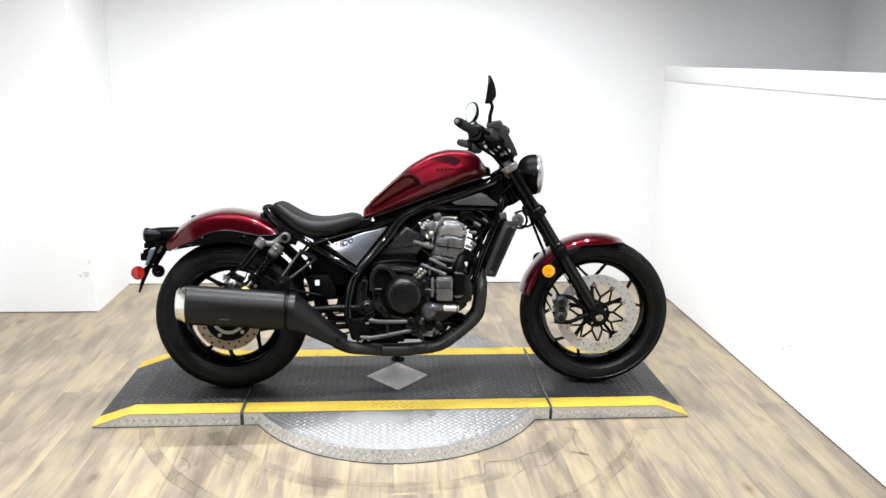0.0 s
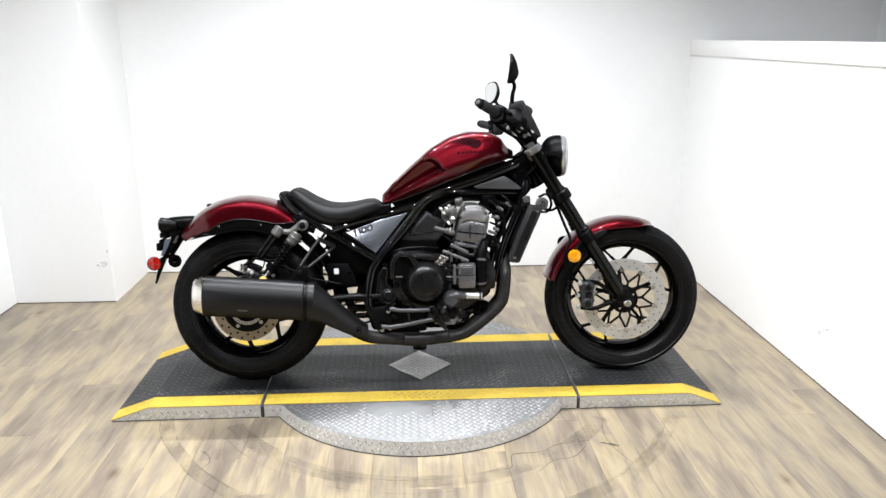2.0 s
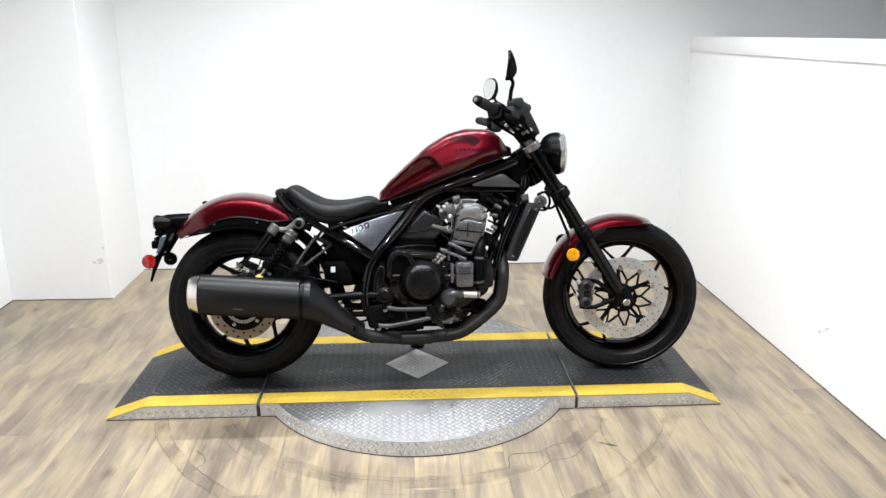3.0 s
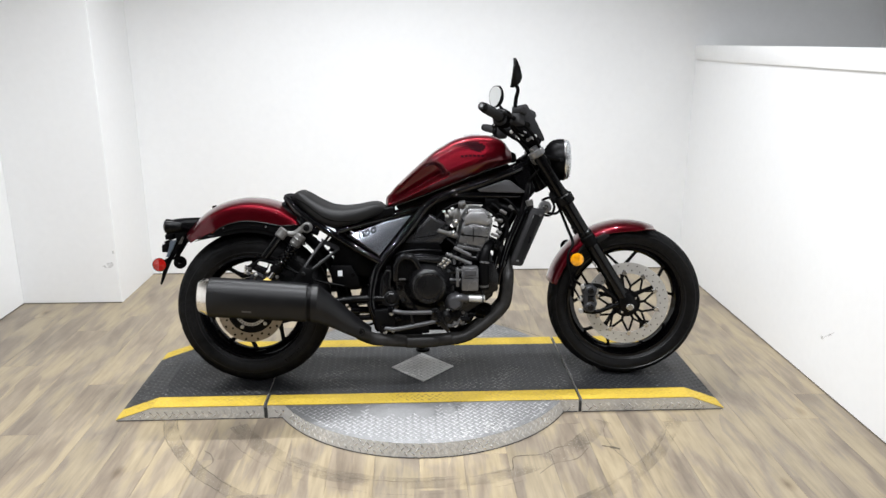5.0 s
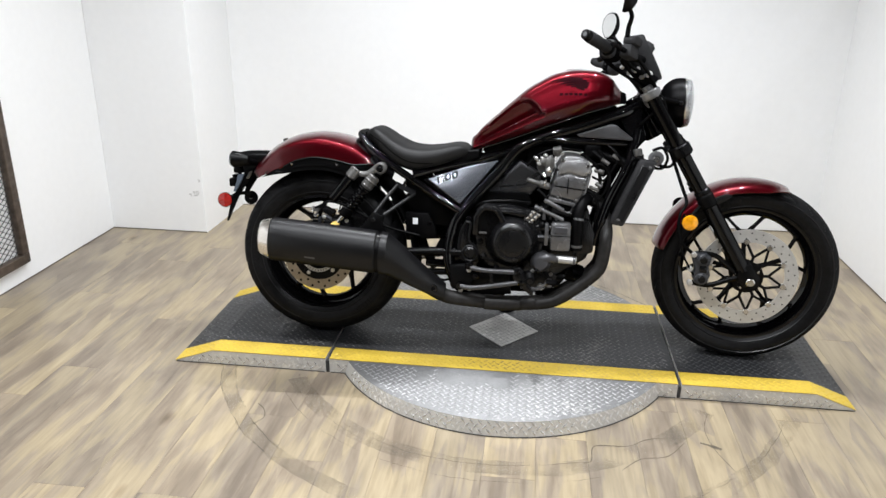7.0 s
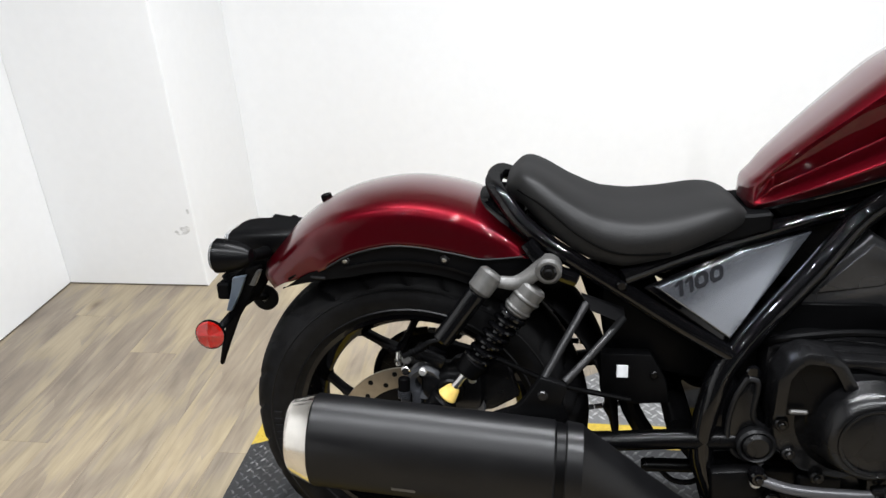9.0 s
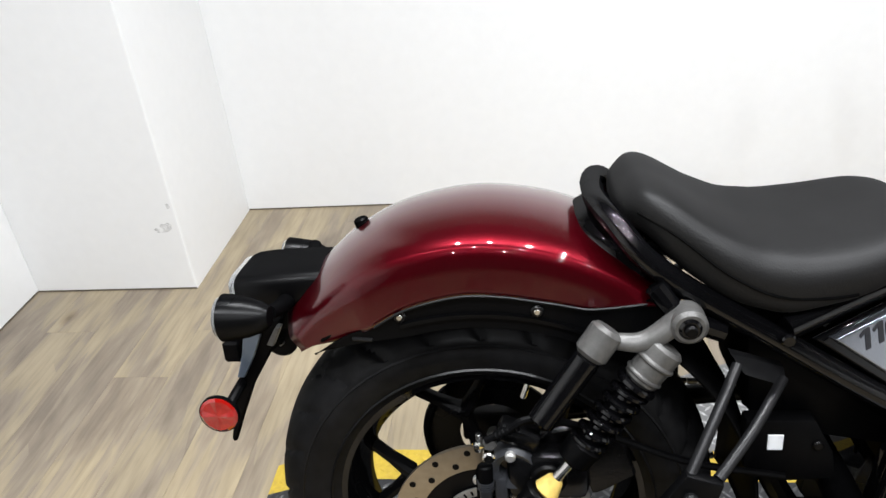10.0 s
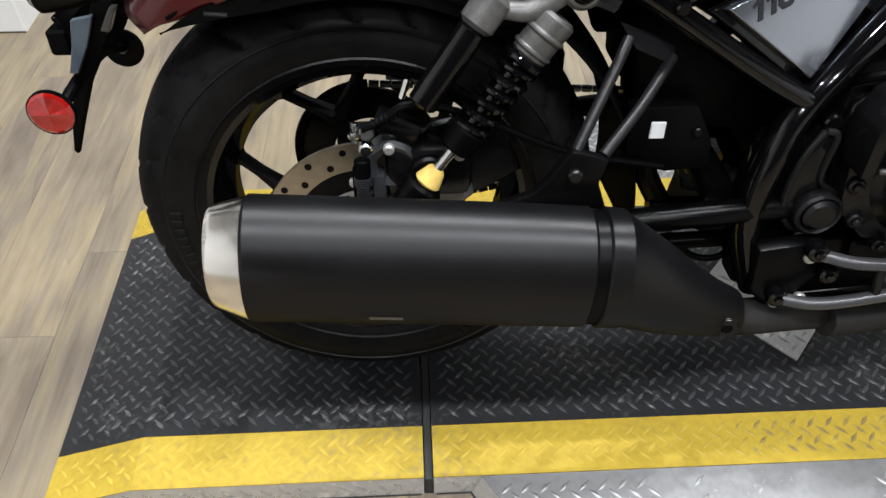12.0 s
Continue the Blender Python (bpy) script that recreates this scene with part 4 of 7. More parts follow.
piece("caliper_bracket", prism([(-0.77, 0.30), (-0.70, 0.295), (-0.61, 0.38), (-0.62, 0.41), (-0.70, 0.40)], -0.128, -0.118, 0.003, 1), ENGINE_GREY, rc)
for bx, bz in ((-0.71, 0.455), (-0.63, 0.445), (-0.69, 0.385)):
    bolt((bx, -0.142, bz), (0, -1, 0), 0.0065, 0.008, STEEL, rc)
piece("banjo_fitting", rod((-0.735, -0.146, 0.462), (-0.735, -0.160, 0.462), 0.008, 12, 0.002), CHROME, rc)
piece("brake_hose", tube([(-0.738, -0.156, 0.486), (-0.712, -0.154, 0.499), (-0.684, -0.150, 0.512), (-0.62, -0.135, 0.49), (-0.50, -0.12, 0.43), (-0.38, -0.11, 0.40)], 0.0048, 8, 5), PLASTIC)
piece("caliper_ring", lathe([(0.017, -0.138), (0.026, -0.142), (0.031, -0.136), (0.031, -0.118), (0.017, -0.118)], (-0.708, 0, 0.430), "y", 28, True), CALIPER, rc, "dark grey ring of the caliper carrier")
for x0, x1, z1 in ((-0.750, -0.735, 0.404), (-0.731, -0.715, 0.418)):
    piece("carrier_leg", block(x0, x1, -0.142, -0.124, 0.345, z1, 0.004, 2), CALIPER, rc)
piece("sensor_barrel", rod((-0.741, -0.146, 0.444), (-0.741, -0.150, 0.410), 0.0095, 14, 0.002), PLASTIC, rc)
for k in range(4):
    piece("barrel_thread", rod((-0.741, -0.1495, 0.422 - 0.003 * k), (-0.741, -0.1497, 0.4205 - 0.003 * k), 0.0104, 14), CALIPER, rc)
piece("caliper_body", block(-0.026, 0.026, -0.012, 0.018, -0.012, 0.012, 0.006, 2, Matrix.Translation((-0.700, -0.128, 0.474)) @ Matrix.Rotation(radians(24), 4, "Y")), ENGINE, rc, "black caliper body")
piece("bleed_nipple", rod((-0.748, -0.152, 0.468), (-0.746, -0.150, 0.492), 0.0045, 10, 0.001), CHROME, rc, "bright bleed nipple")
piece("nipple_nut", rod((-0.747, -0.152, 0.474), (-0.747, -0.151, 0.480), 0.0075, 6, 0.001), CHROME, rc)
piece("union_bolt", rod((-0.733, -0.146, 0.480), (-0.733, -0.160, 0.482), 0.0085, 6, 0.002), CAST, rc)
for k in range(6):
    t = 0.22 + 0.09 * k
    p, q = Vector((-0.738, -0.156, 0.486)), Vector((-0.684, -0.150, 0.512))
    piece("hose_rib", rod(p + (q - p) * t, p + (q - p) * (t + 0.05), 0.0064, 10, 0.001), SATIN_BLACK, rc)
piece("speed_sensor", block(-0.755, -0.738, -0.132, -0.116, 0.375, 0.42, 0.004, 2), PLASTIC)

# frame
main_tube = [(0.34, 0.045, 0.862), (0.275, 0.066, 0.836), (0.141, 0.078, 0.789), (0.025, 0.082, 0.750), (-0.055, 0.085, 0.706), (-0.118, 0.094, 0.624), (-0.232, 0.126, 0.492), (-0.262, 0.138, 0.428), (-0.272, 0.142, 0.330), (-0.238, 0.144, 0.232)]
seat_rail = [(-0.03, 0.046, 0.712), (-0.122, 0.046, 0.686), (-0.205, 0.054, 0.661), (-0.312, 0.090, 0.637), (-0.402, 0.124, 0.613)]
loop_side = [(-0.228, 0.130, 0.489), (-0.314, 0.129, 0.539), (-0.405, 0.124, 0.596), (-0.505, 0.116, 0.658), (-0.553, 0.108, 0.694), (-0.580, 0.094, 0.725), (-0.595, 0.066, 0.737), (-0.602, 0.03, 0.740), (-0.602, 0.0, 0.740)]
for s in (-1, 1):
    flip = lambda pts: [(x, y * s, z) for x, y, z in pts]
    piece("frame_tube", tube(flip(main_tube), 0.0185, 16, 6), GLOSS_BLACK, bike, "gloss black main frame tube")
    piece("seat_rail", tube(flip(seat_rail), 0.0138, 14, 5), GLOSS_BLACK)
    piece("cross_tube", tube(flip([(0.045, 0.085, 0.748), (0.20, 0.082, 0.744), (0.325, 0.060, 0.738)]), 0.0115, 12, 4), GLOSS_BLACK)
    piece("down_tube", tube(flip([(0.345, 0.05, 0.80), (0.315, 0.10, 0.68), (0.262, 0.112, 0.56), (0.232, 0.112, 0.46), (0.222, 0.105, 0.40)]), 0.0155, 14, 5), GLOSS_BLACK)
    piece("pivot_plate", prism([(-0.268, 0.44), (-0.232, 0.46), (-0.180, 0.40), (-0.165, 0.33), (-0.200, 0.215), (-0.262, 0.225), (-0.285, 0.33)], 0.112 * s - 0.022, 0.112 * s + 0.022, 0.008, 2), GLOSS_BLACK)
    piece("pivot_cap", lathe([(0.0, -0.171), (0.016, -0.171), (0.021, -0.167), (0.022, -0.13), (0.0, -0.13)], (-0.196, 0, 0.360), "y", 28) if s < 0 else mirrored(lathe([(0.0, -0.171), (0.016, -0.171), (0.021, -0.167), (0.022, -0.13), (0.0, -0.13)], (-0.196, 0, 0.360), "y", 28)), ENGINE)
    piece("head_gusset", prism([(0.268, 0.845), (0.345, 0.86), (0.372, 0.76), (0.335, 0.715), (0.318, 0.748)], 0.062 * s - 0.006, 0.062 * s + 0.006, 0.003, 1), GLOSS_BLACK)
    bolt((-0.206, 0.138 * s, 0.472), (0, s, 0), 0.011, 0.008, GLOSS_BLACK)
    bolt((-0.404, 0.139 * s, 0.607), (0, s, 0), 0.008, 0.005, GLOSS_BLACK)
    bolt((0.03, 0.098 * s, 0.748), (0, s, 0), 0.009, 0.006, GLOSS_BLACK)
for s in (-1, 1):
    piece("grab_loop", tube([(x, y * s, z) for x, y, z in loop_side], 0.0135, 16, 6), GLOSS_BLACK, bike, "gloss black rear frame loop behind the seat")
piece("seat_strut", tube([(-0.545, -0.125, 0.668), (-0.515, -0.13, 0.632), (-0.47, -0.125, 0.61)], 0.012, 10, 4), GLOSS_BLACK)
piece("steering_head", rod((0.408, 0, 0.765), (0.328, 0, 0.895), 0.034, 24, 0.005), GLOSS_BLACK)

# fuel tank
TANK_TOP = [(-0.205, 0.738), (-0.195, 0.762), (-0.115, 0.838), (-0.028, 0.916), (0.05, 0.962), (0.118, 0.979), (0.19, 0.978), (0.235, 0.964), (0.262, 0.940), (0.277, 0.905)]
TANK_LOW = [(-0.205, 0.696), (-0.195, 0.697), (-0.059, 0.748), (0.074, 0.802), (0.191, 0.845), (0.262, 0.864), (0.277, 0.872)]
TANK_HALF = [(-0.205, 0.052), (-0.195, 0.064), (-0.12, 0.098), (0.0, 0.128), (0.08, 0.139), (0.16, 0.138), (0.22, 0.120), (0.255, 0.094), (0.277, 0.055)]


TANK_HALF_SECTION = [(0.0, 0.0), (0.55, 0.0), (0.72, 0.01), (0.80, 0.05), (0.865, 0.11), (0.93, 0.18), (0.985, 0.245), (1.0, 0.29), (0.988, 0.38), (0.955, 0.48), (0.912, 0.59), (0.865, 0.70), (0.83, 0.80), (0.77, 0.89), (0.64, 0.968), (0.38, 0.998), (0.0, 1.0)]
TANK_SECTION = TANK_HALF_SECTION[:4] + [(sum(smooth_table([(v, u) for u, v in TANK_HALF_SECTION], 0.07 + 0.0125 * k + d, 0.012) for d in (-0.01, 0.01)) / 2, 0.07 + 0.0125 * k) for k in range(59)] + TANK_HALF_SECTION[13:]
KNEE_TOP = [(-0.21, 0.84), (-0.13, 0.90), (-0.075, 0.90), (-0.043, 0.84), (-0.018, 0.73), (0.002, 0.59), (0.014, 0.46), (0.022, 0.34)]


def tank_ring(x):
    zt, zb, w = smooth_table(TANK_TOP, x), smooth_table(TANK_LOW, x), smooth_table(TANK_HALF, x)
    h = zt - zb
    top = smooth_table(KNEE_TOP, x, 0.006)
    slope = (smooth_table(KNEE_TOP, x + 0.004, 0.006) - smooth_table(KNEE_TOP, x - 0.004, 0.006)) / 0.008 * h
    pts = []
    for u, v in TANK_SECTION:
        k = u
        inside = (top - v) * h / math.sqrt(1 + slope * slope)
        if x < 0.03 and 0.22 < v and inside > 0:
            # the knee recess: steps in at a crisp upper edge, leans in below it, comes back out over the seam
            edge = min(1.0, inside / 0.014)
            edge = edge * edge * (3 - 2 * edge)
            lean = min(1.0, (top - v) / max(0.05, top - 0.32))
            foot = min(1.0, (v - 0.22) / 0.15)
            foot = foot * foot * (3 - 2 * foot)
            k = u * (1 - 0.54 * edge * (0.30 + 0.70 * lean) * foot * min(1.0, (x + 0.208) / 0.03))
        pts.append((k * w, zb + v * h))
    left = [Vector((x, -y, z)) for y, z in pts]
    right = [Vector((x, y, z)) for y, z in pts[::-1]][1:-1]
    return left + right


def shrunk(ring, x, k):
    c = sum(ring, Vector()) / len(ring)
    return [Vector((x, q.y * k, c.z + (q.z - c.z) * k)) for q in ring]


tail_end = [shrunk(tank_ring(-0.205), x, k) for x, k in ((-0.2165, 0.25), (-0.2150, 0.52), (-0.2120, 0.76), (-0.2085, 0.92))]
tank = piece("fuel_tank", loft(tail_end + [tank_ring(-0.205 + 0.482 * k / 150) for k in range(151)]), RED, bike, "dark metallic red teardrop fuel tank", 75)
cap = piece("filler_cap", lathe([(0.0, 0.981), (0.030, 0.981), (0.037, 0.978), (0.038, 0.966), (0.0, 0.966)], (0.13, 0, 0.0), "z", 36), CHROME, tank, "polished fuel filler cap")
piece("tank_seam", tube([(x, -smooth_table(TANK_HALF, x) * 0.80, smooth_table(TANK_LOW, x) + 0.003) for x in (-0.195, -0.12, -0.05, 0.03, 0.11, 0.19, 0.25)], 0.003, 8, 3), GLOSS_BLACK, tank)
piece("tank_front_cover", prism([(0.262, 0.868), (0.300, 0.872), (0.296, 0.905), (0.272, 0.915)], -0.05, 0.05, 0.006, 2), PLASTIC)


def tank_side(x, v):
    """A point on the tank's near flank at x, part v of its height."""
    ring = tank_ring(x)[: len(TANK_SECTION)]
    zb, zt = ring[0].z, ring[-1].z
    z = zb + v * (zt - zb)
    for a, b in zip(ring, ring[1:]):
        if a.z <= z <= b.z and b.z > a.z:
            t = (z - a.z) / (b.z - a.z)
            return a + (b - a) * t
    return ring[8]


def emblem():
    """A plain wing of feather bars over a row of short bars."""
    bm = bmesh.new()
    feathers = ((0.046, 0.862, 0.146, 0.790), (0.060, 0.815, 0.160, 0.740), (0.074, 0.765, 0.168, 0.690), (0.090, 0.715, 0.168, 0.640), (0.108, 0.665, 0.162, 0.598), (0.126, 0.620, 0.152, 0.560))
    for xs, vs, xe, ve in feathers:
        n = 8
        low, top = [], []
        for k in range(n + 1):
            t = k / n
            x, v, half = xs + (xe - xs) * t, vs + (ve - vs) * t ** 1.4, 0.0225 * min(1.0, 0.25 + 1.3 * t)
            low.append(bm.verts.new(tank_side(x, v - half) + Vector((0, -0.0014, 0.0008))))
            top.append(bm.verts.new(tank_side(x, v + half) + Vector((0, -0.0012, 0.0012))))
        for k in range(n):
            bm.faces.new((low[k], low[k + 1], top[k + 1], top[k]))
    for k in range(6):
        x, v = 0.074 + k * 0.0155, 0.545 - k * 0.022
        q = [tank_side(x, v), tank_side(x + 0.011, v - 0.014), tank_side(x + 0.011, v + 0.034), tank_side(x, v + 0.048)]
        bm.faces.new([bm.verts.new(p + Vector((0, -0.0016, 0.0004))) for p in q])
    return bm


piece("tank_emblem", emblem(), DECAL, tank, "dark plain emblem bars on the tank side")

# seat
SEAT_TOP = [(-0.582, 0.737), (-0.570, 0.760), (-0.552, 0.770), (-0.525, 0.760), (-0.479, 0.730), (-0.432, 0.708), (-0.380, 0.702), (-0.327, 0.707), (-0.270, 0.719), (-0.240, 0.718), (-0.220, 0.706), (-0.210, 0.692)]
SEAT_LOW = [(-0.582, 0.722), (-0.552, 0.716), (-0.511, 0.672), (-0.457, 0.638), (-0.405, 0.625), (-0.329, 0.642), (-0.232, 0.678), (-0.210, 0.686)]
SEAT_HALF = [(-0.582, 0.060), (-0.565, 0.088), (-0.53, 0.112), (-0.47, 0.132), (-0.40, 0.140), (-0.33, 0.134), (-0.27, 0.116), (-0.228, 0.090), (-0.210, 0.060)]


def seat_ring(x):
    zt, zb, w = smooth_table(SEAT_TOP, x, 0.012), smooth_table(SEAT_LOW, x, 0.015), smooth_table(SEAT_HALF, x)
    h = max(0.004, zt - zb)
    half = [(0.0, 0.0), (0.60, 0.0), (0.86, 0.02), (0.95, 0.12), (0.985, 0.30), (1.0, 0.48), (0.995, 0.62), (0.97, 0.76), (0.91, 0.88), (0.80, 0.955), (0.62, 0.99), (0.40, 1.0), (0.2, 0.995), (0.0, 0.985)]
    pts = [(u * w, zb + v * h) for u, v in half]
    return [Vector((x, -y, z)) for y, z in pts] + [Vector((x, y, z)) for y, z in pts[::-1]][1:-1]


seat = piece("seat", loft([seat_ring(-0.582 + 0.372 * k / 40) for k in range(41)]), VINYL, bike, "black vinyl solo seat with a stitched side seam", 50)
seat_sub = seat.modifiers.new("round", "SUBSURF")
seat_sub.levels = seat_sub.render_levels = 1


def seat_edge(x, v):
    ring = seat_ring(x)[:14]
    z = ring[0].z + v * (ring[11].z - ring[0].z)
    for a, b in zip(ring, ring[1:]):
        if a.z <= z <= b.z and b.z > a.z:
            return a + (b - a) * ((z - a.z) / (b.z - a.z))
    return ring[5]


both("seat_seam", tube([seat_edge(x, v) + Vector((0, -0.0002, 0)) for x, v in ((-0.56, 0.50), (-0.52, 0.52), (-0.47, 0.46), (-0.42, 0.38), (-0.37, 0.30), (-0.335, 0.22))], 0.0019, 6, 4), SEAM, seat)
piece("seat_base", prism([(-0.55, 0.700), (-0.46, 0.634), (-0.405, 0.618), (-0.22, 0.664), (-0.182, 0.676), (-0.182, 0.704), (-0.215, 0.700), (-0.50, 0.70)], -0.080, 0.080, 0.004, 1), PLASTIC)

# rear fender
def fender_skin(c, angles, r_top, edge_low, half, crown, n_side=5, taper=None):
    """A shell over a wheel: rings across it at each angle."""
    bm = bmesh.new()
    rows = []
    for a in angles:
        rt, re = smooth_table(r_top, a, 4), smooth_table(edge_low, a, 2)
        w = half * (taper(a) if taper else 1.0)
        prof = [(re, w), (rt - crown * 1.25, w * 0.995), (rt - crown * 0.92, w * 0.985), (rt - crown * 0.68, w * 0.960), (rt - crown * 0.58, w * 0.925), (rt - crown * 0.40, w * 0.78), (rt - crown * 0.20, w * 0.56), (rt - crown * 0.06, w * 0.30), (rt, 0.0)]
        prof = [(max(r, re), y) for r, y in prof]
        prof = [(prof[0][0] + (prof[1][0] - prof[0][0]) * k / n_side, prof[0][1] + (prof[1][1] - prof[0][1]) * k / n_side) for k in range(n_side)] + prof[1:]
        full = [(r, -y) for r, y in prof] + [(r, y) for r, y in prof[::-1][1:]]
        t = radians(a)
        rows.append([bm.verts.new(c + Vector((r * math.cos(t), y, r * math.sin(t)))) for r, y in full])
    for u, v in zip(rows, rows[1:]):
        for i in range(len(u) - 1):
            bm.faces.new((u[i], u[i + 1], v[i + 1], v[i]))
    bmesh.ops.recalc_face_normals(bm, faces=bm.faces)
    return bm


def thick(ob, t):
    m = ob.modifiers.new("thickness", "SOLIDIFY")
    m.thickness, m.offset = t, -1
    return ob


R_TOP = [(54, 0.408), (63, 0.420), (75, 0.429), (90, 0.433), (105, 0.427), (115, 0.415), (124, 0.399), (130, 0.391)]
R_EDGE = [(54, 0.402), (59, 0.390), (64, 0.366), (69, 0.350), (78, 0.346), (92, 0.348), (104, 0.341), (113, 0.329), (122, 0.333), (130, 0.348)]
rear_fender = thick(piece("rear_fender", fender_skin(AXLE_R, [54 + 2 * k for k in range(39)], R_TOP, R_EDGE, 0.117, 0.040, taper=lambda a: 1.0 if a < 112 else 1.0 - 0.012 * (a - 112)), RED, bike, "dark metallic red rear fender", 45), 0.003)
for s in (-1, 1):
    rail = lathe([(0.302, 0.107 * s), (0.345, 0.110 * s), (0.346, 0.114 * s), (0.305, 0.1135 * s)], AXLE_R, "y", 60, True, 52, 126)
    for v in rail.verts:
        d = v.co - AXLE_R
        a = math.degrees(math.atan2(d.z, d.x))
        r = math.hypot(d.x, d.z)
        if r > 0.33:
            k = (smooth_table(R_EDGE, a, 2) + 0.004 if a < 118 else 0.335) / r
            v.co = AXLE_R + Vector((d.x * k, d.y, d.z * k))
        elif a > 104:
            k = (r + 0.033 * ((a - 104) / 22) ** 1.5) / r
            v.co = AXLE_R + Vector((d.x * k, d.y, d.z * k))
    piece("fender_rail", rail, PLASTIC, rear_fender, "black plastic fender edge rail", 60)
    piece("rail_lip", lathe([(0.3185, 0.112 * s), (0.3255, 0.112 * s), (0.3245, 0.1185 * s), (0.3200, 0.1185 * s)], AXLE_R, "y", 40, True, 64, 106), SATIN_BLACK, rear_fender)
    edge_line = [AXLE_R + Vector((r * math.cos(radians(a)), 0.1195 * s, r * math.sin(radians(a)))) for a in range(60, 112, 3) for r in (smooth_table(R_EDGE, a, 2) + 0.001,)]
    piece("rail_edge", tube(edge_line, 0.0016, 6, 2), HANGER, rear_fender)
piece("rail_slot", rod((-0.893, -0.1135, 0.602), (-0.868, -0.1135, 0.600), 0.0028, 8, 0.001), HANGER, rear_fender)
for x, z in ((-0.833, 0.631), (-0.673, 0.635)):
    bolt((x, -0.114, z), (0, -1, 0), 0.008, 0.004, ENGINE, rear_fender)
    piece("bolt_cap", rod((x, -0.117, z), (x, -0.1195, z), 0.004, 10, 0.001), CHROME, rear_fender)
inner = lathe([(0.343, -0.104), (0.352, -0.07), (0.356, 0.0), (0.352, 0.07), (0.343, 0.104)], AXLE_R, "y", 60, False, -8, 124)
thick(piece("inner_fender", inner, PLASTIC, rear_fender, "black plastic inner fender", 60), 0.003)
piece("rubber_stud", rod((-0.893, 0.016, 0.69), (-0.898, 0.016, 0.708), 0.0095, 16, 0.002), PLASTIC, rear_fender, "small black rubber stud on the fender")
piece("hump_cover", loft([[Vector((x, w * math.cos(math.pi * k / 18), b + h * math.sin(math.pi * k / 18) ** 0.7)) for k in range(19)] for x, w, b, h in ((-0.636, 0.030, 0.698, 0.010), (-0.628, 0.052, 0.696, 0.022), (-0.612, 0.070, 0.690, 0.036), (-0.590, 0.082, 0.682, 0.046), (-0.57, 0.088, 0.672, 0.052), (-0.55, 0.09, 0.662, 0.056))]), GLOSS_BLACK, bike, "gloss black cover ahead of the fender", 60)

# tail lamp, rear indicators, plate bracket
def tail_ring(x, w, zc, h, n=32):
    """A rounded box section."""
    out = []
    for k in range(n):
        c, s = math.cos(2 * math.pi * k / n), math.sin(2 * math.pi * k / n)
        out.append(Vector((x, w * math.copysign(abs(c) ** 0.45, c), zc + h * math.copysign(abs(s) ** 0.45, s))))
    return out


tail = piece("tail_light", loft([tail_ring(*q) for q in ((-0.912, 0.046, 0.640, 0.020), (-0.940, 0.049, 0.639, 0.022), (-0.985, 0.053, 0.636, 0.0245), (-1.03, 0.054, 0.632, 0.0265), (-1.050, 0.053, 0.630, 0.0265), (-1.057, 0.050, 0.629, 0.025))]), SATIN_BLACK, bike, "black tail light housing", 40)
piece("lens", loft([tail_ring(*q) for q in ((-1.0572, 0.049, 0.629, 0.0245), (-1.066, 0.046, 0.629, 0.022), (-1.071, 0.034, 0.629, 0.015))]), LENS_CLEAR, tail, "clear smoked tail light lens")
for bx, by in ((-0.985, -0.028), (-1.0, 0.028)):
    bolt((bx, by, 0.656), (0, 0, 1), 0.005, 0.003, SATIN_BLACK, tail)
piece("tail_bracket", prism([(-0.945, 0.655), (-0.93, 0.60), (-0.985, 0.568), (-1.04, 0.585), (-1.045, 0.615), (-1.0, 0.63)], -0.038, 0.038, 0.005, 2), PLASTIC)
for s in (-1, 1):
    y = 0.128 * s
    ind = piece("rear_indicator", lathe([(0.0, -0.982), (0.012, -0.984), (0.019, -0.994), (0.024, -1.009), (0.0275, -1.030), (0.0285, -1.040), (0.026, -1.0415), (0.0, -1.0415)], (0, y, 0.641 if s < 0 else 0.610), "x", 28), SATIN_BLACK, bike, "black bullet rear indicator", 40)
    piece("indicator_lens", lathe([(0.0255, -1.0418), (0.024, -1.046), (0.016, -1.0495), (0.0, -1.051)], (0, y, 0.641 if s < 0 else 0.610), "x", 28), LENS_CLEAR, ind, "clear indicator lens")
    piece("indicator_stalk", tube([(-0.99, 0.045 * s, 0.622), (-0.99, 0.08 * s, 0.628), (-0.992, 0.108 * s, 0.636)], (0.011, 0.009), 12, 4), PLASTIC, ind)
arm = [(-1.000, 0.600), (-1.030, 0.592), (-1.062, 0.525), (-1.090, 0.462), (-1.104, 0.405), (-1.098, 0.402), (-1.078, 0.448), (-1.055, 0.498), (-1.015, 0.560)]
plate_bracket = piece("plate_bracket", prism(arm, -0.050, -0.040, 0.003, 1), PLASTIC, bike, "black number plate bracket")
piece("bracket_arm", prism([(-1.000, 0.600), (-1.030, 0.592), (-1.062, 0.525), (-1.070, 0.500), (-1.055, 0.498), (-1.015, 0.560)], 0.040, 0.050, 0.003, 1), PLASTIC, plate_bracket)
piece("bracket_plate", block(-0.006, 0.0, -0.040, 0.040, -0.012, 0.045, 0.002, 1, Matrix.Translation((-1.058, 0, 0.535)) @ Matrix.Rotation(radians(-27), 4, "Y")), SATIN_BLACK, plate_bracket)
piece("plate_edge", prism([(-1.028, 0.582), (-1.053, 0.577), (-1.060, 0.548), (-1.072, 0.515), (-1.062, 0.515), (-1.044, 0.546)], -0.060, -0.052, 0.001, 1), PLATE_BLUE, plate_bracket, "blue-grey folded plate edge")
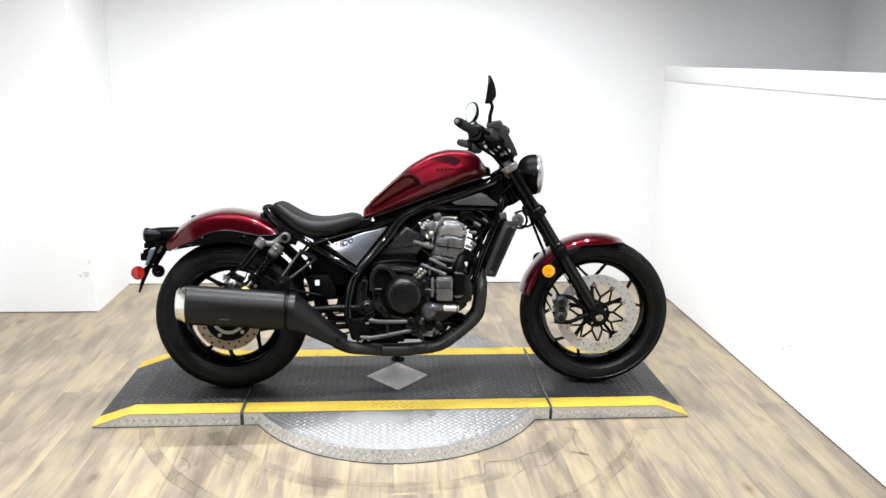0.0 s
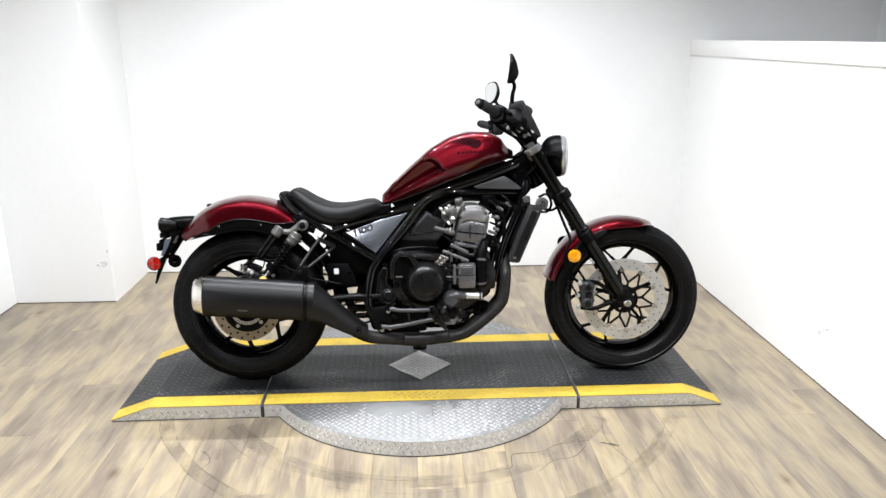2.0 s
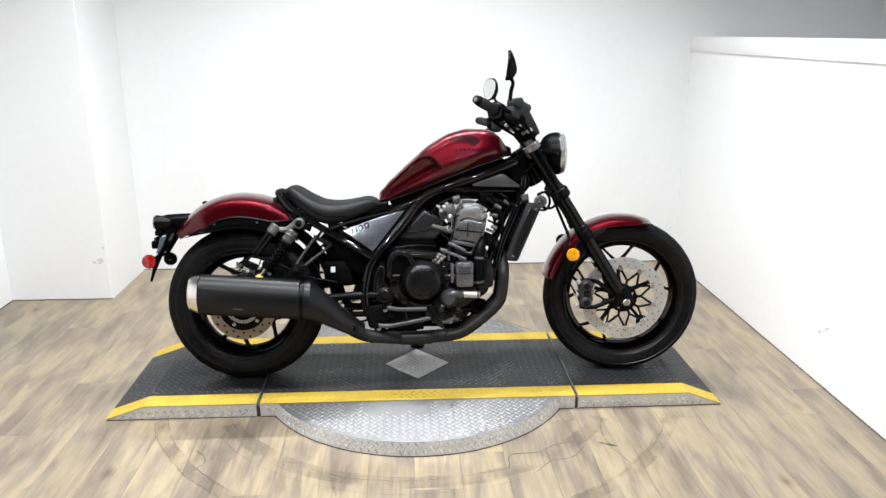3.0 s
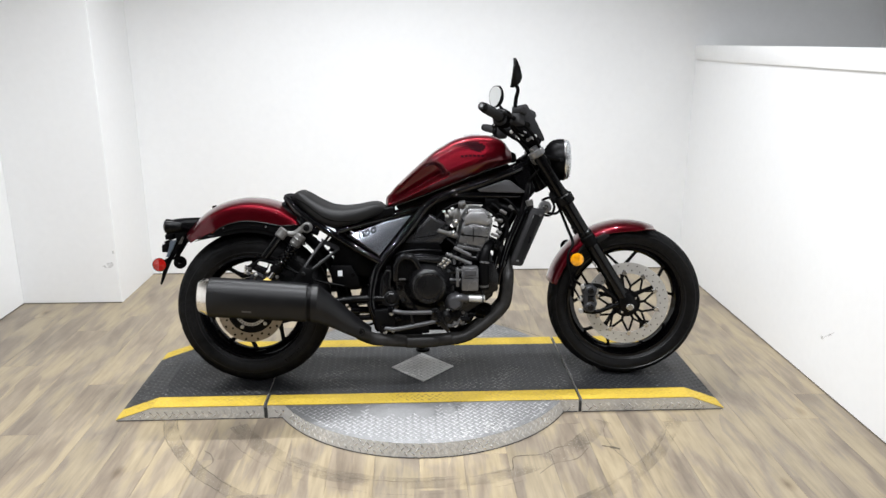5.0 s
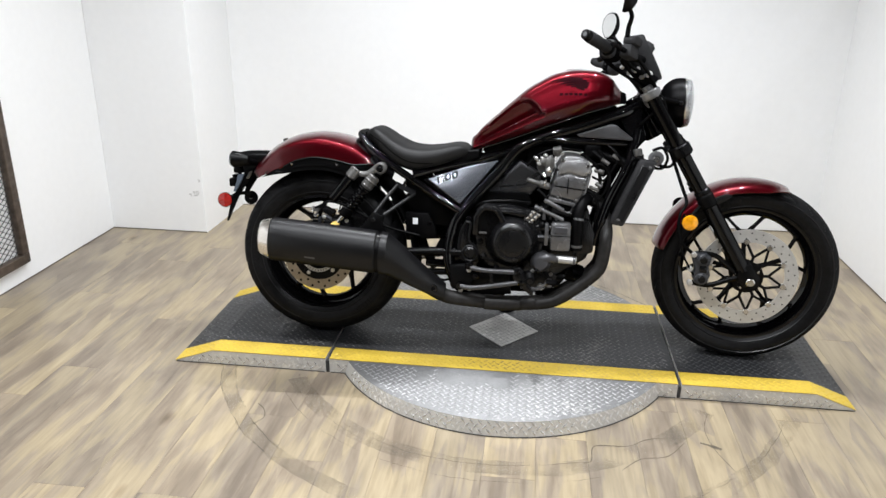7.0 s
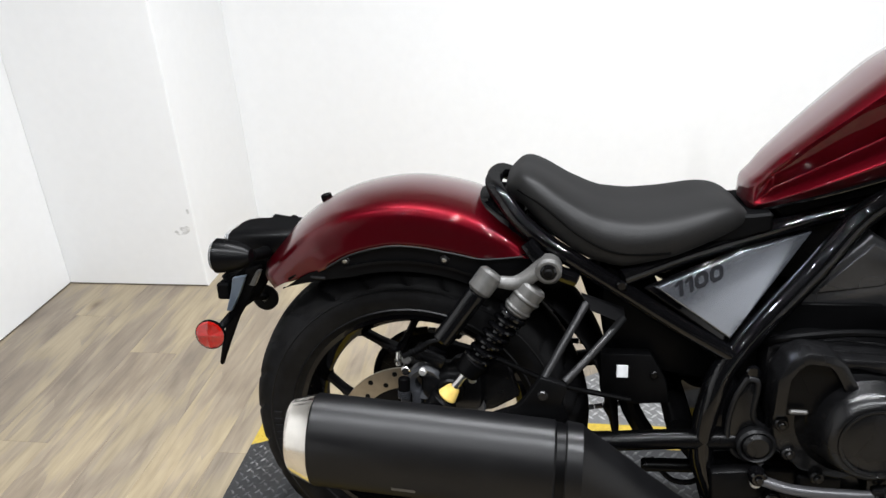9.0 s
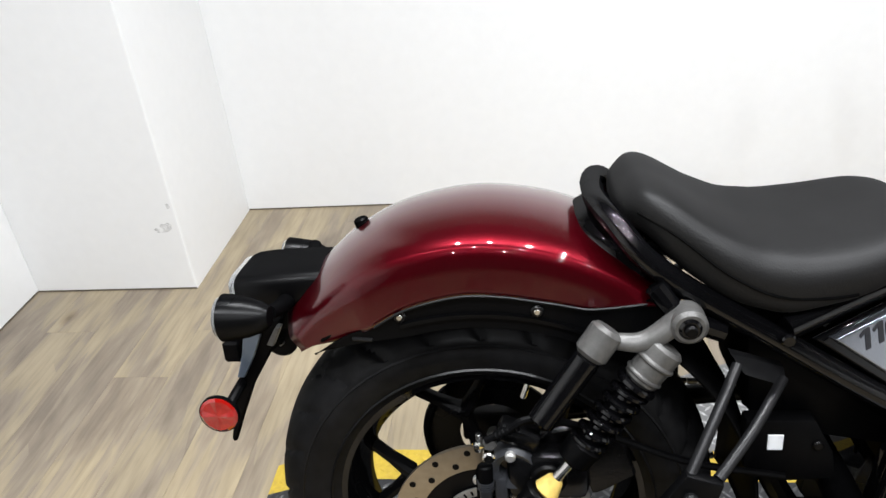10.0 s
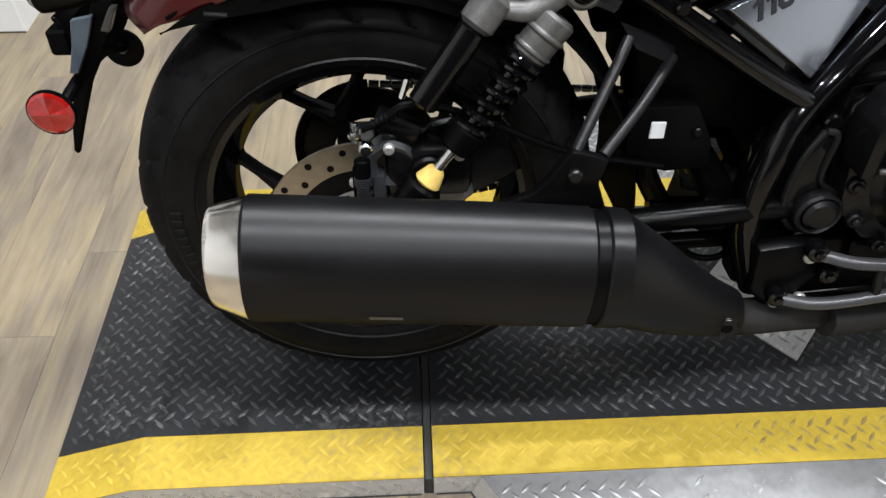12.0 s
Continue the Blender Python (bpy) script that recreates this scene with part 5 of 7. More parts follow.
piece("bracket_tab", prism([(-1.022, 0.566), (-1.006, 0.592), (-0.999, 0.592), (-1.013, 0.564)], -0.064, -0.052, 0.001, 1), CAST, plate_bracket, "bare grey mounting tab")
piece("bracket_block", block(-1.090, -1.066, -0.050, 0.045, 0.532, 0.562, 0.003, 1), PLASTIC, plate_bracket)
piece("plate_lamp", block(-1.085, -1.050, -0.022, 0.022, 0.578, 0.600, 0.005, 2), PLASTIC, plate_bracket)
piece("bracket_bar", tube([(-1.082, -0.112, 0.480), (-1.072, -0.05, 0.500), (-1.072, 0.05, 0.495), (-1.076, 0.120, 0.470)], 0.007, 10, 4), PLASTIC, plate_bracket)
for s, y, rx, rz in ((-1, -0.106, -1.082, 0.492), (1, 0.124, -1.076, 0.466)):
    ref = piece("side_reflector", lathe([(0.0, y), (0.0265, y), (0.0265, y + 0.005 * s), (0.0, y + 0.005 * s)], (rx, 0, rz), "y", 32), PLASTIC, bike, "round red side reflector" if s < 0 else "round side reflector seen from its black back")
    lens = bmesh.new()
    hub = lens.verts.new((rx, y + 0.0098 * s, rz))
    rings = [[lens.verts.new((rx + r * math.cos(math.pi * k / 8), y + (d + (lift if k % 4 == 0 else 0.0)) * s, rz + r * math.sin(math.pi * k / 8))) for k in range(16)] for r, d, lift in ((0.012, 0.0082, 0.0018), (0.0215, 0.0075, 0.0015), (0.0252, 0.0055, 0.0))]
    for k in range(16):
        m = (k + 1) % 16
        lens.faces.new((hub, rings[0][k], rings[0][m]))
        for a, b in zip(rings, rings[1:]):
            lens.faces.new((a[k], b[k], b[m], a[m]))
    bmesh.ops.recalc_face_normals(lens, faces=lens.faces)
    piece("reflector_lens", lens, LENS_RED, ref, "red reflector lens with facetted quarters", 4)
    piece("reflector_nut", rod((rx, y, rz), (rx, y - 0.006 * s, rz), 0.006, 10, 0.001), ENGINE_GREY, ref)

# shocks
def shock(s):
    y = -0.168
    top, low = Vector((-0.532, y + 0.022, 0.605)), Vector((-0.700, y - 0.008, 0.385))
    d = (low - top).normalized()
    at = lambda t: top + d * t
    sgn = (lambda bm: bm) if s < 0 else mirrored
    body = piece("shock_body", sgn(rod(at(0.0), at(0.052), (0.0215, 0.0200), 24, 0.004)), CAST, bike, "cast grey alloy shock absorber head")
    piece("shock_collar", sgn(rod(at(0.018), at(0.026), 0.0235, 24, 0.003)), CAST, body)
    piece("shock_collar", sgn(rod(at(0.038), at(0.046), 0.0222, 24, 0.003)), CAST, body)
    eye = Vector((-0.512, y + 0.024, 0.633))
    piece("shock_eye", sgn(rod(eye + Vector((0, 0.018, 0)), eye + Vector((0, -0.016, 0)), 0.0200, 24, 0.004)), CAST, body)
    piece("eye_bush", sgn(rod(eye + Vector((0, -0.010, 0)), eye + Vector((0, -0.019, 0)), 0.0125, 20, 0.003)), GLOSS_BLACK, body)
    piece("eye_bolt", sgn(rod(eye + Vector((0, -0.018, 0)), eye + Vector((0, -0.024, 0)), 0.007, 12, 0.002)), SATIN_BLACK, body)
    ra, rb = Vector((-0.602, y + 0.022, 0.618)), Vector((-0.674, y - 0.004, 0.522))
    rd = (rb - ra).normalized()
    piece("reservoir_bridge", sgn(tube([eye + Vector((-0.005, 0, 0.006)), Vector((-0.556, y + 0.022, 0.612)), ra + Vector((0.012, 0, -0.006))], (0.0140, 0.0095), 12, 5, squash=0.8)), CAST, body)
    piece("reservoir_cap", sgn(rod(ra - rd * 0.012, ra + rd * 0.028, 0.0195, 24, 0.005)), CAST, body, "cast grey reservoir cap")
    piece("reservoir", sgn(rod(ra + rd * 0.028, rb, 0.0160, 24, 0.003)), GLOSS_BLACK, body, "gloss black gas reservoir")
    piece("inner_tube", sgn(rod(at(0.05), at(0.150), 0.0135, 16)), GLOSS_BLACK, body)
    u = d.orthogonal().normalized()
    v = d.cross(u)
    turns, n = 6.2, 120
    helix = [at(0.054 + 0.094 * k / n) + 0.0185 * (math.cos(2 * math.pi * turns * k / n) * u + math.sin(2 * math.pi * turns * k / n) * v) for k in range(n + 1)]
    piece("spring", sgn(tube(helix, 0.0042, 8, 1)), GLOSS_BLACK, body, "gloss black coil spring")
    piece("preload_ring", sgn(rod(at(0.052), at(0.060), 0.0245, 24, 0.002)), GLOSS_BLACK, body)
    piece("spring_seat", sgn(rod(at(0.146), at(0.176), (0.0225, 0.020), 24, 0.003)), PLASTIC, body)
    piece("piston_rod", sgn(rod(at(0.174), at(0.250), 0.0065, 14)), CHROME, body, "bright chrome damper rod")
    piece("bump_stop", sgn(rod(at(0.205), at(0.228), (0.0105, 0.0160), 18, 0.003)), FOAM, body, "yellow foam bump stop")
    piece("lower_mount", sgn(rod(at(0.228), at(0.290), (0.023, 0.020), 20, 0.004)), SATIN_BLACK, body)


shock(-1)
shock(1)

piece("chain_guard", prism([(-0.70, 0.452), (-0.60, 0.470), (-0.47, 0.465), (-0.47, 0.395), (-0.62, 0.405), (-0.70, 0.43)], 0.086, 0.118, 0.004, 1), PLASTIC, bike, "black plastic chain guard")
piece("chain_case", prism([(-0.385, 0.455), (-0.25, 0.44), (-0.25, 0.355), (-0.375, 0.365)], 0.086, 0.118, 0.004, 1), PLASTIC, bike, "black plastic front chain case")
# added black panel, blocks the bright deck seen through the frame
piece("far_side_panel", prism([(-0.275, 0.20), (-0.265, 0.265), (-0.225, 0.35), (-0.12, 0.35), (-0.10, 0.115), (-0.165, 0.112), (-0.235, 0.15)], 0.096, 0.122, 0.005, 2), SATIN_BLACK, bike, "black panel added to close the see-through on the far side")
piece("linkage_tube", rod((-0.362, -0.04, 0.290), (-0.215, -0.04, 0.286), 0.0150, 16, 0.003), GLOSS_BLACK, bike, "gloss black lower linkage tube")
piece("linkage_tube", rod((-0.355, -0.09, 0.268), (-0.225, -0.09, 0.272), 0.0115, 14, 0.003), SATIN_BLACK, bike)
piece("linkage_cable", tube([(-0.335, -0.06, 0.262), (-0.305, -0.09, 0.242), (-0.270, -0.10, 0.248), (-0.250, -0.09, 0.275), (-0.262, -0.07, 0.305)], 0.0045, 8, 5), PLASTIC, bike, "looped black cable")
piece("tyre_hugger", prism([(-0.415, 0.600), (-0.335, 0.560), (-0.315, 0.520), (-0.405, 0.500), (-0.440, 0.500), (-0.460, 0.555)], 0.060, 0.085, 0.004, 1), PLASTIC, bike, "black plastic splash guard ahead of the tyre")
piece("caliper_arm_rear", prism([(-0.735, 0.375), (-0.66, 0.362), (-0.60, 0.372), (-0.555, 0.40), (-0.575, 0.462), (-0.62, 0.478), (-0.66, 0.468)], -0.112, -0.100, 0.004, 1), ENGINE, bike, "black rear caliper carrier plate")

# pillion peg hanger and side brackets
for s in (-1, 1):
    f = (lambda bm: bm) if s < 0 else mirrored
    h = piece("peg_hanger", f(prism([(-0.622, 0.416), (-0.590, 0.432), (-0.558, 0.445), (-0.545, 0.460), (-0.522, 0.496), (-0.482, 0.484), (-0.490, 0.455), (-0.476, 0.416)], -0.229, -0.214, 0.004, 2)), SATIN_BLACK, bike, "satin black passenger peg hanger")
    piece("hanger_bar", f(tube([(-0.455, -0.140, 0.577), (-0.484, -0.180, 0.538), (-0.516, -0.218, 0.490)], 0.0062, 12, 3)), HANGER, h, "grey satin hanger bar")
    piece("hanger_bar", f(tube([(-0.398, -0.120, 0.546), (-0.442, -0.175, 0.516), (-0.487, -0.218, 0.484)], 0.0062, 12, 3)), HANGER, h, "grey satin hanger bar")
    piece("hanger_top", f(loft([[Vector(q) + Vector((0, d, 0)) for q in ((-0.462, -0.134, 0.588), (-0.396, -0.112, 0.556), (-0.394, -0.122, 0.540), (-0.410, -0.130, 0.546), (-0.448, -0.146, 0.568))] for d in (0.0, 0.012)])), HANGER, h)
    piece("hanger_bolt", f(rod((-0.518, -0.230, 0.470), (-0.518, -0.238, 0.470), 0.008, 12, 0.002)), ENGINE, h)
side_plate = piece("side_plate", prism([(-0.430, 0.480), (-0.350, 0.480), (-0.325, 0.432), (-0.318, 0.395), (-0.375, 0.390), (-0.428, 0.41)], -0.108, -0.084, 0.004, 2), PLASTIC, bike, "black side bracket plate with a white label")
piece("white_label", block(-0.4035, -0.3855, -0.1105, -0.1085, 0.439, 0.461, 0.0008, 1), STICKER, side_plate, "small blank white sticker")
bolt((-0.345, -0.108, 0.445), (0, -1, 0), 0.007, 0.004, SATIN_BLACK, side_plate)
piece("battery_box", prism([(-0.43, 0.59), (-0.30, 0.52), (-0.235, 0.47), (-0.24, 0.42), (-0.36, 0.44), (-0.42, 0.47)], -0.078, 0.078, 0.008, 2), PLASTIC)
piece("linkage_strut", tube([(-0.385, -0.03, 0.40), (-0.37, -0.03, 0.34), (-0.33, -0.03, 0.27)], 0.016, 10, 3), SATIN_BLACK)

# side panels
def slab(corners, thick_by, bevel):
    """A plate on three or more corners in one plane, thickened away from the near side."""
    c = [Vector(q) for q in corners]
    n = (c[1] - c[0]).cross(c[2] - c[0]).normalized()
    n = n if n.y < 0 else -n
    bm = bmesh.new()
    a = [bm.verts.new(q) for q in c]
    b = [bm.verts.new(q - n * thick_by) for q in c]
    bm.faces.new(a)
    bm.faces.new(b[::-1])
    for k in range(len(c)):
        m = (k + 1) % len(c)
        bm.faces.new((a[m], a[k], b[k], b[m]))
    bmesh.ops.recalc_face_normals(bm, faces=bm.faces)
    bmesh.ops.bevel(bm, geom=list(bm.edges), offset=bevel, segments=3, affect="EDGES", profile=0.5)
    return bm, n


def numeral(digit):
    """A bold slanted figure of height 1 and its advance: a flagged bar, or a squared ring."""
    bm = bmesh.new()
    lean = lambda u, v, z: (u + 0.30 * v, v, z)
    if digit == "1":
        outline = ((0.34, 0.0), (0.62, 0.0), (0.62, 1.0), (0.30, 1.0), (0.02, 0.80), (0.10, 0.66), (0.34, 0.80))
        low = [bm.verts.new(lean(u, v, 0.0)) for u, v in outline]
        top = [bm.verts.new(lean(u, v, 0.0006)) for u, v in outline]
        bm.faces.new(top)
        for k in range(len(outline)):
            m = (k + 1) % len(outline)
            bm.faces.new((low[k], low[m], top[m], top[k]))
        return bm, 0.74

    def octagon(x0, x1, y0, y1, cut):
        return ((x0 + cut, y0), (x1 - cut, y0), (x1, y0 + cut), (x1, y1 - cut), (x1 - cut, y1), (x0 + cut, y1), (x0, y1 - cut), (x0, y0 + cut))

    rings = [[bm.verts.new(lean(u, v, z)) for u, v in o] for o, z in ((octagon(0.0, 0.98, 0.0, 1.0, 0.24), 0.0), (octagon(0.0, 0.98, 0.0, 1.0, 0.24), 0.0006), (octagon(0.27, 0.71, 0.25, 0.75, 0.10), 0.0006), (octagon(0.27, 0.71, 0.25, 0.75, 0.10), 0.0))]
    for a, b in zip(rings, rings[1:]):
        for k in range(8):
            m = (k + 1) % 8
            bm.faces.new((a[k], a[m], b[m], b[k]))
    return bm, 1.13


tri = [Vector((-0.352, -0.131, 0.602)), Vector((-0.222, -0.088, 0.646)), Vector((-0.116, -0.052, 0.668)), Vector((-0.240, -0.129, 0.521))]
plane_n = (tri[2] - tri[0]).cross(tri[3] - tri[0]).normalized()
tri[1] -= plane_n * (tri[1] - tri[0]).dot(plane_n)
ctr = sum(tri, Vector()) / 4
for s in (-1, 1):
    f = (lambda bm: bm) if s < 0 else mirrored
    tri_bm, tri_n = slab(tri, 0.016, 0.002)
    sp = piece("side_panel", f(tri_bm), PANEL, bike, "silver-grey triangular side panel with model numerals")
    back_bm, _ = slab([ctr + (q - ctr) * 1.12 - tri_n * 0.012 for q in tri], 0.012, 0.003)
    piece("panel_back", f(back_bm), GLOSS_BLACK, sp)
    if s < 0:
        run = (tri[1] - tri[0]).normalized()
        rise = tri_n.cross(run).normalized()
        step = 0.0
        for digit in "1100":
            glyph, wide = numeral(digit)
            glyph.transform(Matrix.Translation(tri[0] + run * (0.020 + step) - rise * 0.0265 + tri_n * 0.0004) @ Matrix((run, rise, tri_n)).transposed().to_4x4() @ Matrix.Scale(0.0225, 4, (1, 0, 0)) @ Matrix.Scale(0.0225, 4, (0, 1, 0)))
            piece("numeral", glyph, LETTER, sp, "dark bold model numeral " + digit)
            step += wide * 0.0225
    ap = piece("air_panel", f(prism([(-0.044, 0.674), (-0.146, 0.568), (-0.151, 0.557), (-0.085, 0.548), (0.000, 0.556), (0.028, 0.590), (0.032, 0.630)], -0.082, -0.030, 0.007, 3)), AIRBOX_PAINT, bike, "grey angular airbox side cover")
    piece("panel_crease", f(prism([(-0.040, 0.660), (-0.120, 0.577), (-0.020, 0.592), (0.024, 0.628)], -0.0855, -0.074, 0.003, 1)), AIRBOX_PAINT, ap)
    piece("upper_plate", f(prism([(0.140, 0.768), (0.250, 0.806), (0.268, 0.802), (0.325, 0.760), (0.318, 0.754), (0.150, 0.760)], -0.098, -0.080, 0.004, 2)), PANEL_DARK, bike, "dark grey plastic cover under the tank")

# engine
engine = piece("engine", prism([(-0.185, 0.505), (-0.12, 0.525), (0.02, 0.505), (0.06, 0.54), (0.195, 0.525), (0.215, 0.44), (0.20, 0.35), (0.10, 0.285), (-0.10, 0.280), (-0.185, 0.33)], -0.118, 0.118, 0.014, 2), ENGINE, bike, "black and grey parallel-twin engine")
ec = (-0.054, 0, 0.412)
clutch = piece("clutch_cover", lathe([(0.104, -0.12), (0.104, -0.150), (0.098, -0.159), (0.086, -0.166), (0.076, -0.184), (0.070, -0.207), (0.064, -0.221), (0.057, -0.2265), (0.054, -0.2270), (0.052, -0.2250), (0.0500, -0.2240), (0.047, -0.2253), (0.030, -0.2270), (0.0, -0.2275)], ec, "y", 64), ENGINE, engine, "satin black round clutch cover with a raised cap")
piece("cap_ring", lathe([(0.0475, -0.2247), (0.0525, -0.2247), (0.0525, -0.2275), (0.0505, -0.2283), (0.0475, -0.2275)], ec, "y", 56, True), ENGINE, clutch, "black raised edge of the clutch cap")
flange = [(-0.184, 0.455), (-0.179, 0.488), (-0.150, 0.512), (-0.128, 0.520), (-0.085, 0.523), (-0.040, 0.520), (0.000, 0.512), (0.040, 0.480), (0.048, 0.42), (0.045, 0.36), (0.0, 0.322), (-0.07, 0.305), (-0.13, 0.318), (-0.172, 0.36)]
piece("cover_flange", prism(flange, -0.162, -0.112, 0.007, 2), ENGINE, engine, "black crankcase side cover")
piece("cover_lip", prism([(x * 1.03 + 0.002, z + (z - 0.41) * 0.03) for x, z in flange], -0.134, -0.126, 0.002, 1), ENGINE, engine, "black casting joint line")
# raised arch on the cover's upper rear quarter
piece("cover_arch", prism([(-0.188, 0.430), (-0.186, 0.490), (-0.172, 0.518), (-0.150, 0.533), (-0.115, 0.530), (-0.096, 0.515), (-0.082, 0.490), (-0.060, 0.455), (-0.078, 0.446), (-0.098, 0.480), (-0.110, 0.502), (-0.120, 0.512), (-0.146, 0.515), (-0.158, 0.506), (-0.168, 0.488), (-0.170, 0.430)], -0.198, -0.14, 0.004, 2), ENGINE, engine, "raised black arch on the side cover")
piece("arch_pocket", prism([(-0.176, 0.425), (-0.174, 0.488), (-0.150, 0.520), (-0.118, 0.516), (-0.092, 0.480), (-0.080, 0.430)], -0.184, -0.14, 0.003, 1), SATIN_BLACK, engine)
piece("frame_shield", prism([(-0.250, 0.300), (-0.060, 0.300), (-0.050, 0.215), (-0.220, 0.200)], -0.135, -0.118, 0.003, 1), SATIN_BLACK, engine, "black plate behind the foot controls")
piece("top_web", prism([(-0.115, 0.500), (-0.105, 0.518), (-0.02, 0.515), (0.004, 0.502), (-0.030, 0.492), (-0.075, 0.502)], -0.1820, -0.14, 0.005, 2), ENGINE, engine)
piece("bright_tab", block(-0.166, -0.140, -0.1965, -0.1900, 0.434, 0.441, 0.002, 1), CAST, engine)
for x, z in ((-0.165, 0.40), (-0.150, 0.350), (-0.105, 0.310), (-0.02, 0.315), (0.030, 0.350), (0.040, 0.470), (-0.008, 0.506)):
    piece("bolt_boss", rod((x, -0.13, z), (x, -0.169, z), 0.0105, 16, 0.002), ENGINE, engine)
    bolt((x, -0.169, z), (0, -1, 0), 0.006, 0.005, ENGINE, engine)
# two round bosses between clutch and squared cover
for z0, z1 in ((0.445, 0.472), (0.405, 0.440)):
    piece("cover_boss", rod((0.014, -0.150, (z0 + z1) / 2), (0.078, -0.158, (z0 + z1) / 2), (z1 - z0) / 2, 18, 0.004), ENGINE, engine)
piece("boss_strap", block(0.052, 0.064, -0.178, -0.14, 0.402, 0.476, 0.004, 2), ENGINE_GREY, engine)
sq = piece("square_cover", block(0.072, 0.137, -0.192, -0.12, 0.388, 0.480, 0.007, 2), ENGINE_GREY, engine, "grey squared side cover with a centre groove")
piece("cover_groove", block(0.070, 0.1395, -0.1925, -0.150, 0.4375, 0.4405, 0.0004, 1), SATIN_BLACK, sq)
piece("cover_ridge", block(0.082, 0.127, -0.1945, -0.185, 0.447, 0.470, 0.002, 1), PANEL_DARK, sq)
for x in (0.084, 0.125):
    bolt((x, -0.180, 0.388), (0, -1, 0), 0.005, 0.008, ENGINE, sq)
for p, q in (((-0.020, -0.165, 0.478), (0.016, -0.175, 0.516)), ((-0.004, -0.165, 0.472), (0.032, -0.175, 0.508))):
    p, q = Vector(p), Vector(q)
    u = (q - p).normalized()
    stud = piece("silver_stud", rod(p, q, 0.0070, 14, 0.002), CHROME, engine, "bright alloy stud")
    for k in (0.25, 0.55, 0.85):
        piece("stud_ring", rod(p + u * 0.052 * k - u * 0.003, p + u * 0.052 * k + u * 0.003, 0.0095, 14, 0.0015), CAST, stud)
# ribbed casting behind the studs
for k in range(4):
    piece("case_rib", block(0.020 + 0.021 * k, 0.031 + 0.021 * k, -0.160, -0.12, 0.484, 0.512 - 0.004 * k, 0.003, 1), ENGINE_GREY if k % 2 else ENGINE, engine)
piece("cross_pipe", rod((0.014, -0.158, 0.529), (0.112, -0.160, 0.488), 0.0068, 14, 0.002), ENGINE_GREY, engine, "grey cross pipe")
piece("pipe_collar", rod((0.030, -0.158, 0.5225), (0.037, -0.158, 0.5195), 0.010, 14, 0.002), CAST, engine)
# two added dark blocks that keep bright background from showing through
piece("frame_filler", prism([(-0.235, 0.36), (-0.175, 0.35), (-0.170, 0.53), (-0.215, 0.535), (-0.240, 0.47)], -0.075, 0.075, 0.004, 1), PLASTIC, engine)
piece("gap_filler", prism([(-0.175, 0.565), (-0.015, 0.565), (0.005, 0.535), (-0.010, 0.500), (-0.19, 0.495)], -0.085, 0.085, 0.004, 1), PLASTIC, engine, "dark block added to close the view under the airbox")
piece("cylinder", prism([(0.056, 0.545), (0.080, 0.650), (0.196, 0.645), (0.172, 0.520), (0.060, 0.520)], -0.132, 0.132, 0.008, 2), ENGINE_GREY, engine, "dark grey cylinder block")
piece("head_cover", prism([(0.076, 0.656), (0.106, 0.702), (0.150, 0.700), (0.184, 0.686), (0.200, 0.642), (0.142, 0.624)], -0.137, 0.137, 0.010, 2), HEAD_COVER, engine, "silver-grey cylinder head cover")
piece("head_side", prism([(0.084, 0.634), (0.091, 0.672), (0.112, 0.690), (0.176, 0.684), (0.190, 0.650), (0.176, 0.632), (0.120, 0.646)], -0.143, -0.13, 0.006, 2), HEAD_COVER, engine)
piece("cylinder_face", prism([(0.080, 0.628), (0.120, 0.641), (0.176, 0.627), (0.186, 0.640), (0.160, 0.548), (0.062, 0.570)], -0.145, -0.128, 0.006, 2), ENGINE_GREY, engine, "satin grey cylinder side")
piece("head_joint", prism([(0.072, 0.598), (0.176, 0.586), (0.177, 0.590), (0.073, 0.602)], -0.147, -0.13, 0.001, 1), SATIN_BLACK, engine)
piece("face_slot", block(0.118, 0.121, -0.1465, -0.14, 0.572, 0.628, 0.0005, 1), SATIN_BLACK, engine)
for x, z in ((0.088, 0.560), (0.150, 0.552), (0.078, 0.612), (0.172, 0.612)):
    bolt((x, -0.143, z), (0, -1, 0), 0.0065, 0.007, CAST, engine)
for x, z in ((0.098, 0.684), (0.180, 0.668)):
    bolt((x, -0.140, z), (0, -1, 0), 0.006, 0.006, CHROME, engine)
# open bracket at the cylinder's foot
piece("foot_bracket", prism([(0.056, 0.540), (0.062, 0.562), (0.150, 0.545), (0.146, 0.532), (0.080, 0.546), (0.074, 0.540)], -0.156, -0.14, 0.003, 1), ENGINE_GREY, engine)
piece("foot_bracket", prism([(0.070, 0.512), (0.076, 0.548), (0.086, 0.546), (0.082, 0.524), (0.130, 0.514), (0.138, 0.540), (0.148, 0.538), (0.140, 0.500)], -0.158, -0.14, 0.003, 1), ENGINE, engine)
piece("base_block", prism([(0.060, 0.500), (0.060, 0.545), (0.150, 0.535), (0.160, 0.49)], -0.138, -0.10, 0.006, 2), SATIN_BLACK, engine)
piece("coolant_hose", tube([(0.190, -0.12, 0.560), (0.172, -0.150, 0.545), (0.160, -0.165, 0.51), (0.158, -0.168, 0.45), (0.160, -0.165, 0.39)], 0.0175, 16, 5), PLASTIC, engine, "black rubber coolant hose")
piece("hose_clamp", rod((0.161, -0.166, 0.500), (0.160, -0.1665, 0.492), 0.0192, 18, 0.001), ENGINE_GREY, engine)
piece("hose_clamp", rod((0.159, -0.166, 0.408), (0.1595, -0.1655, 0.400), 0.0192, 18, 0.001), CAST, engine)
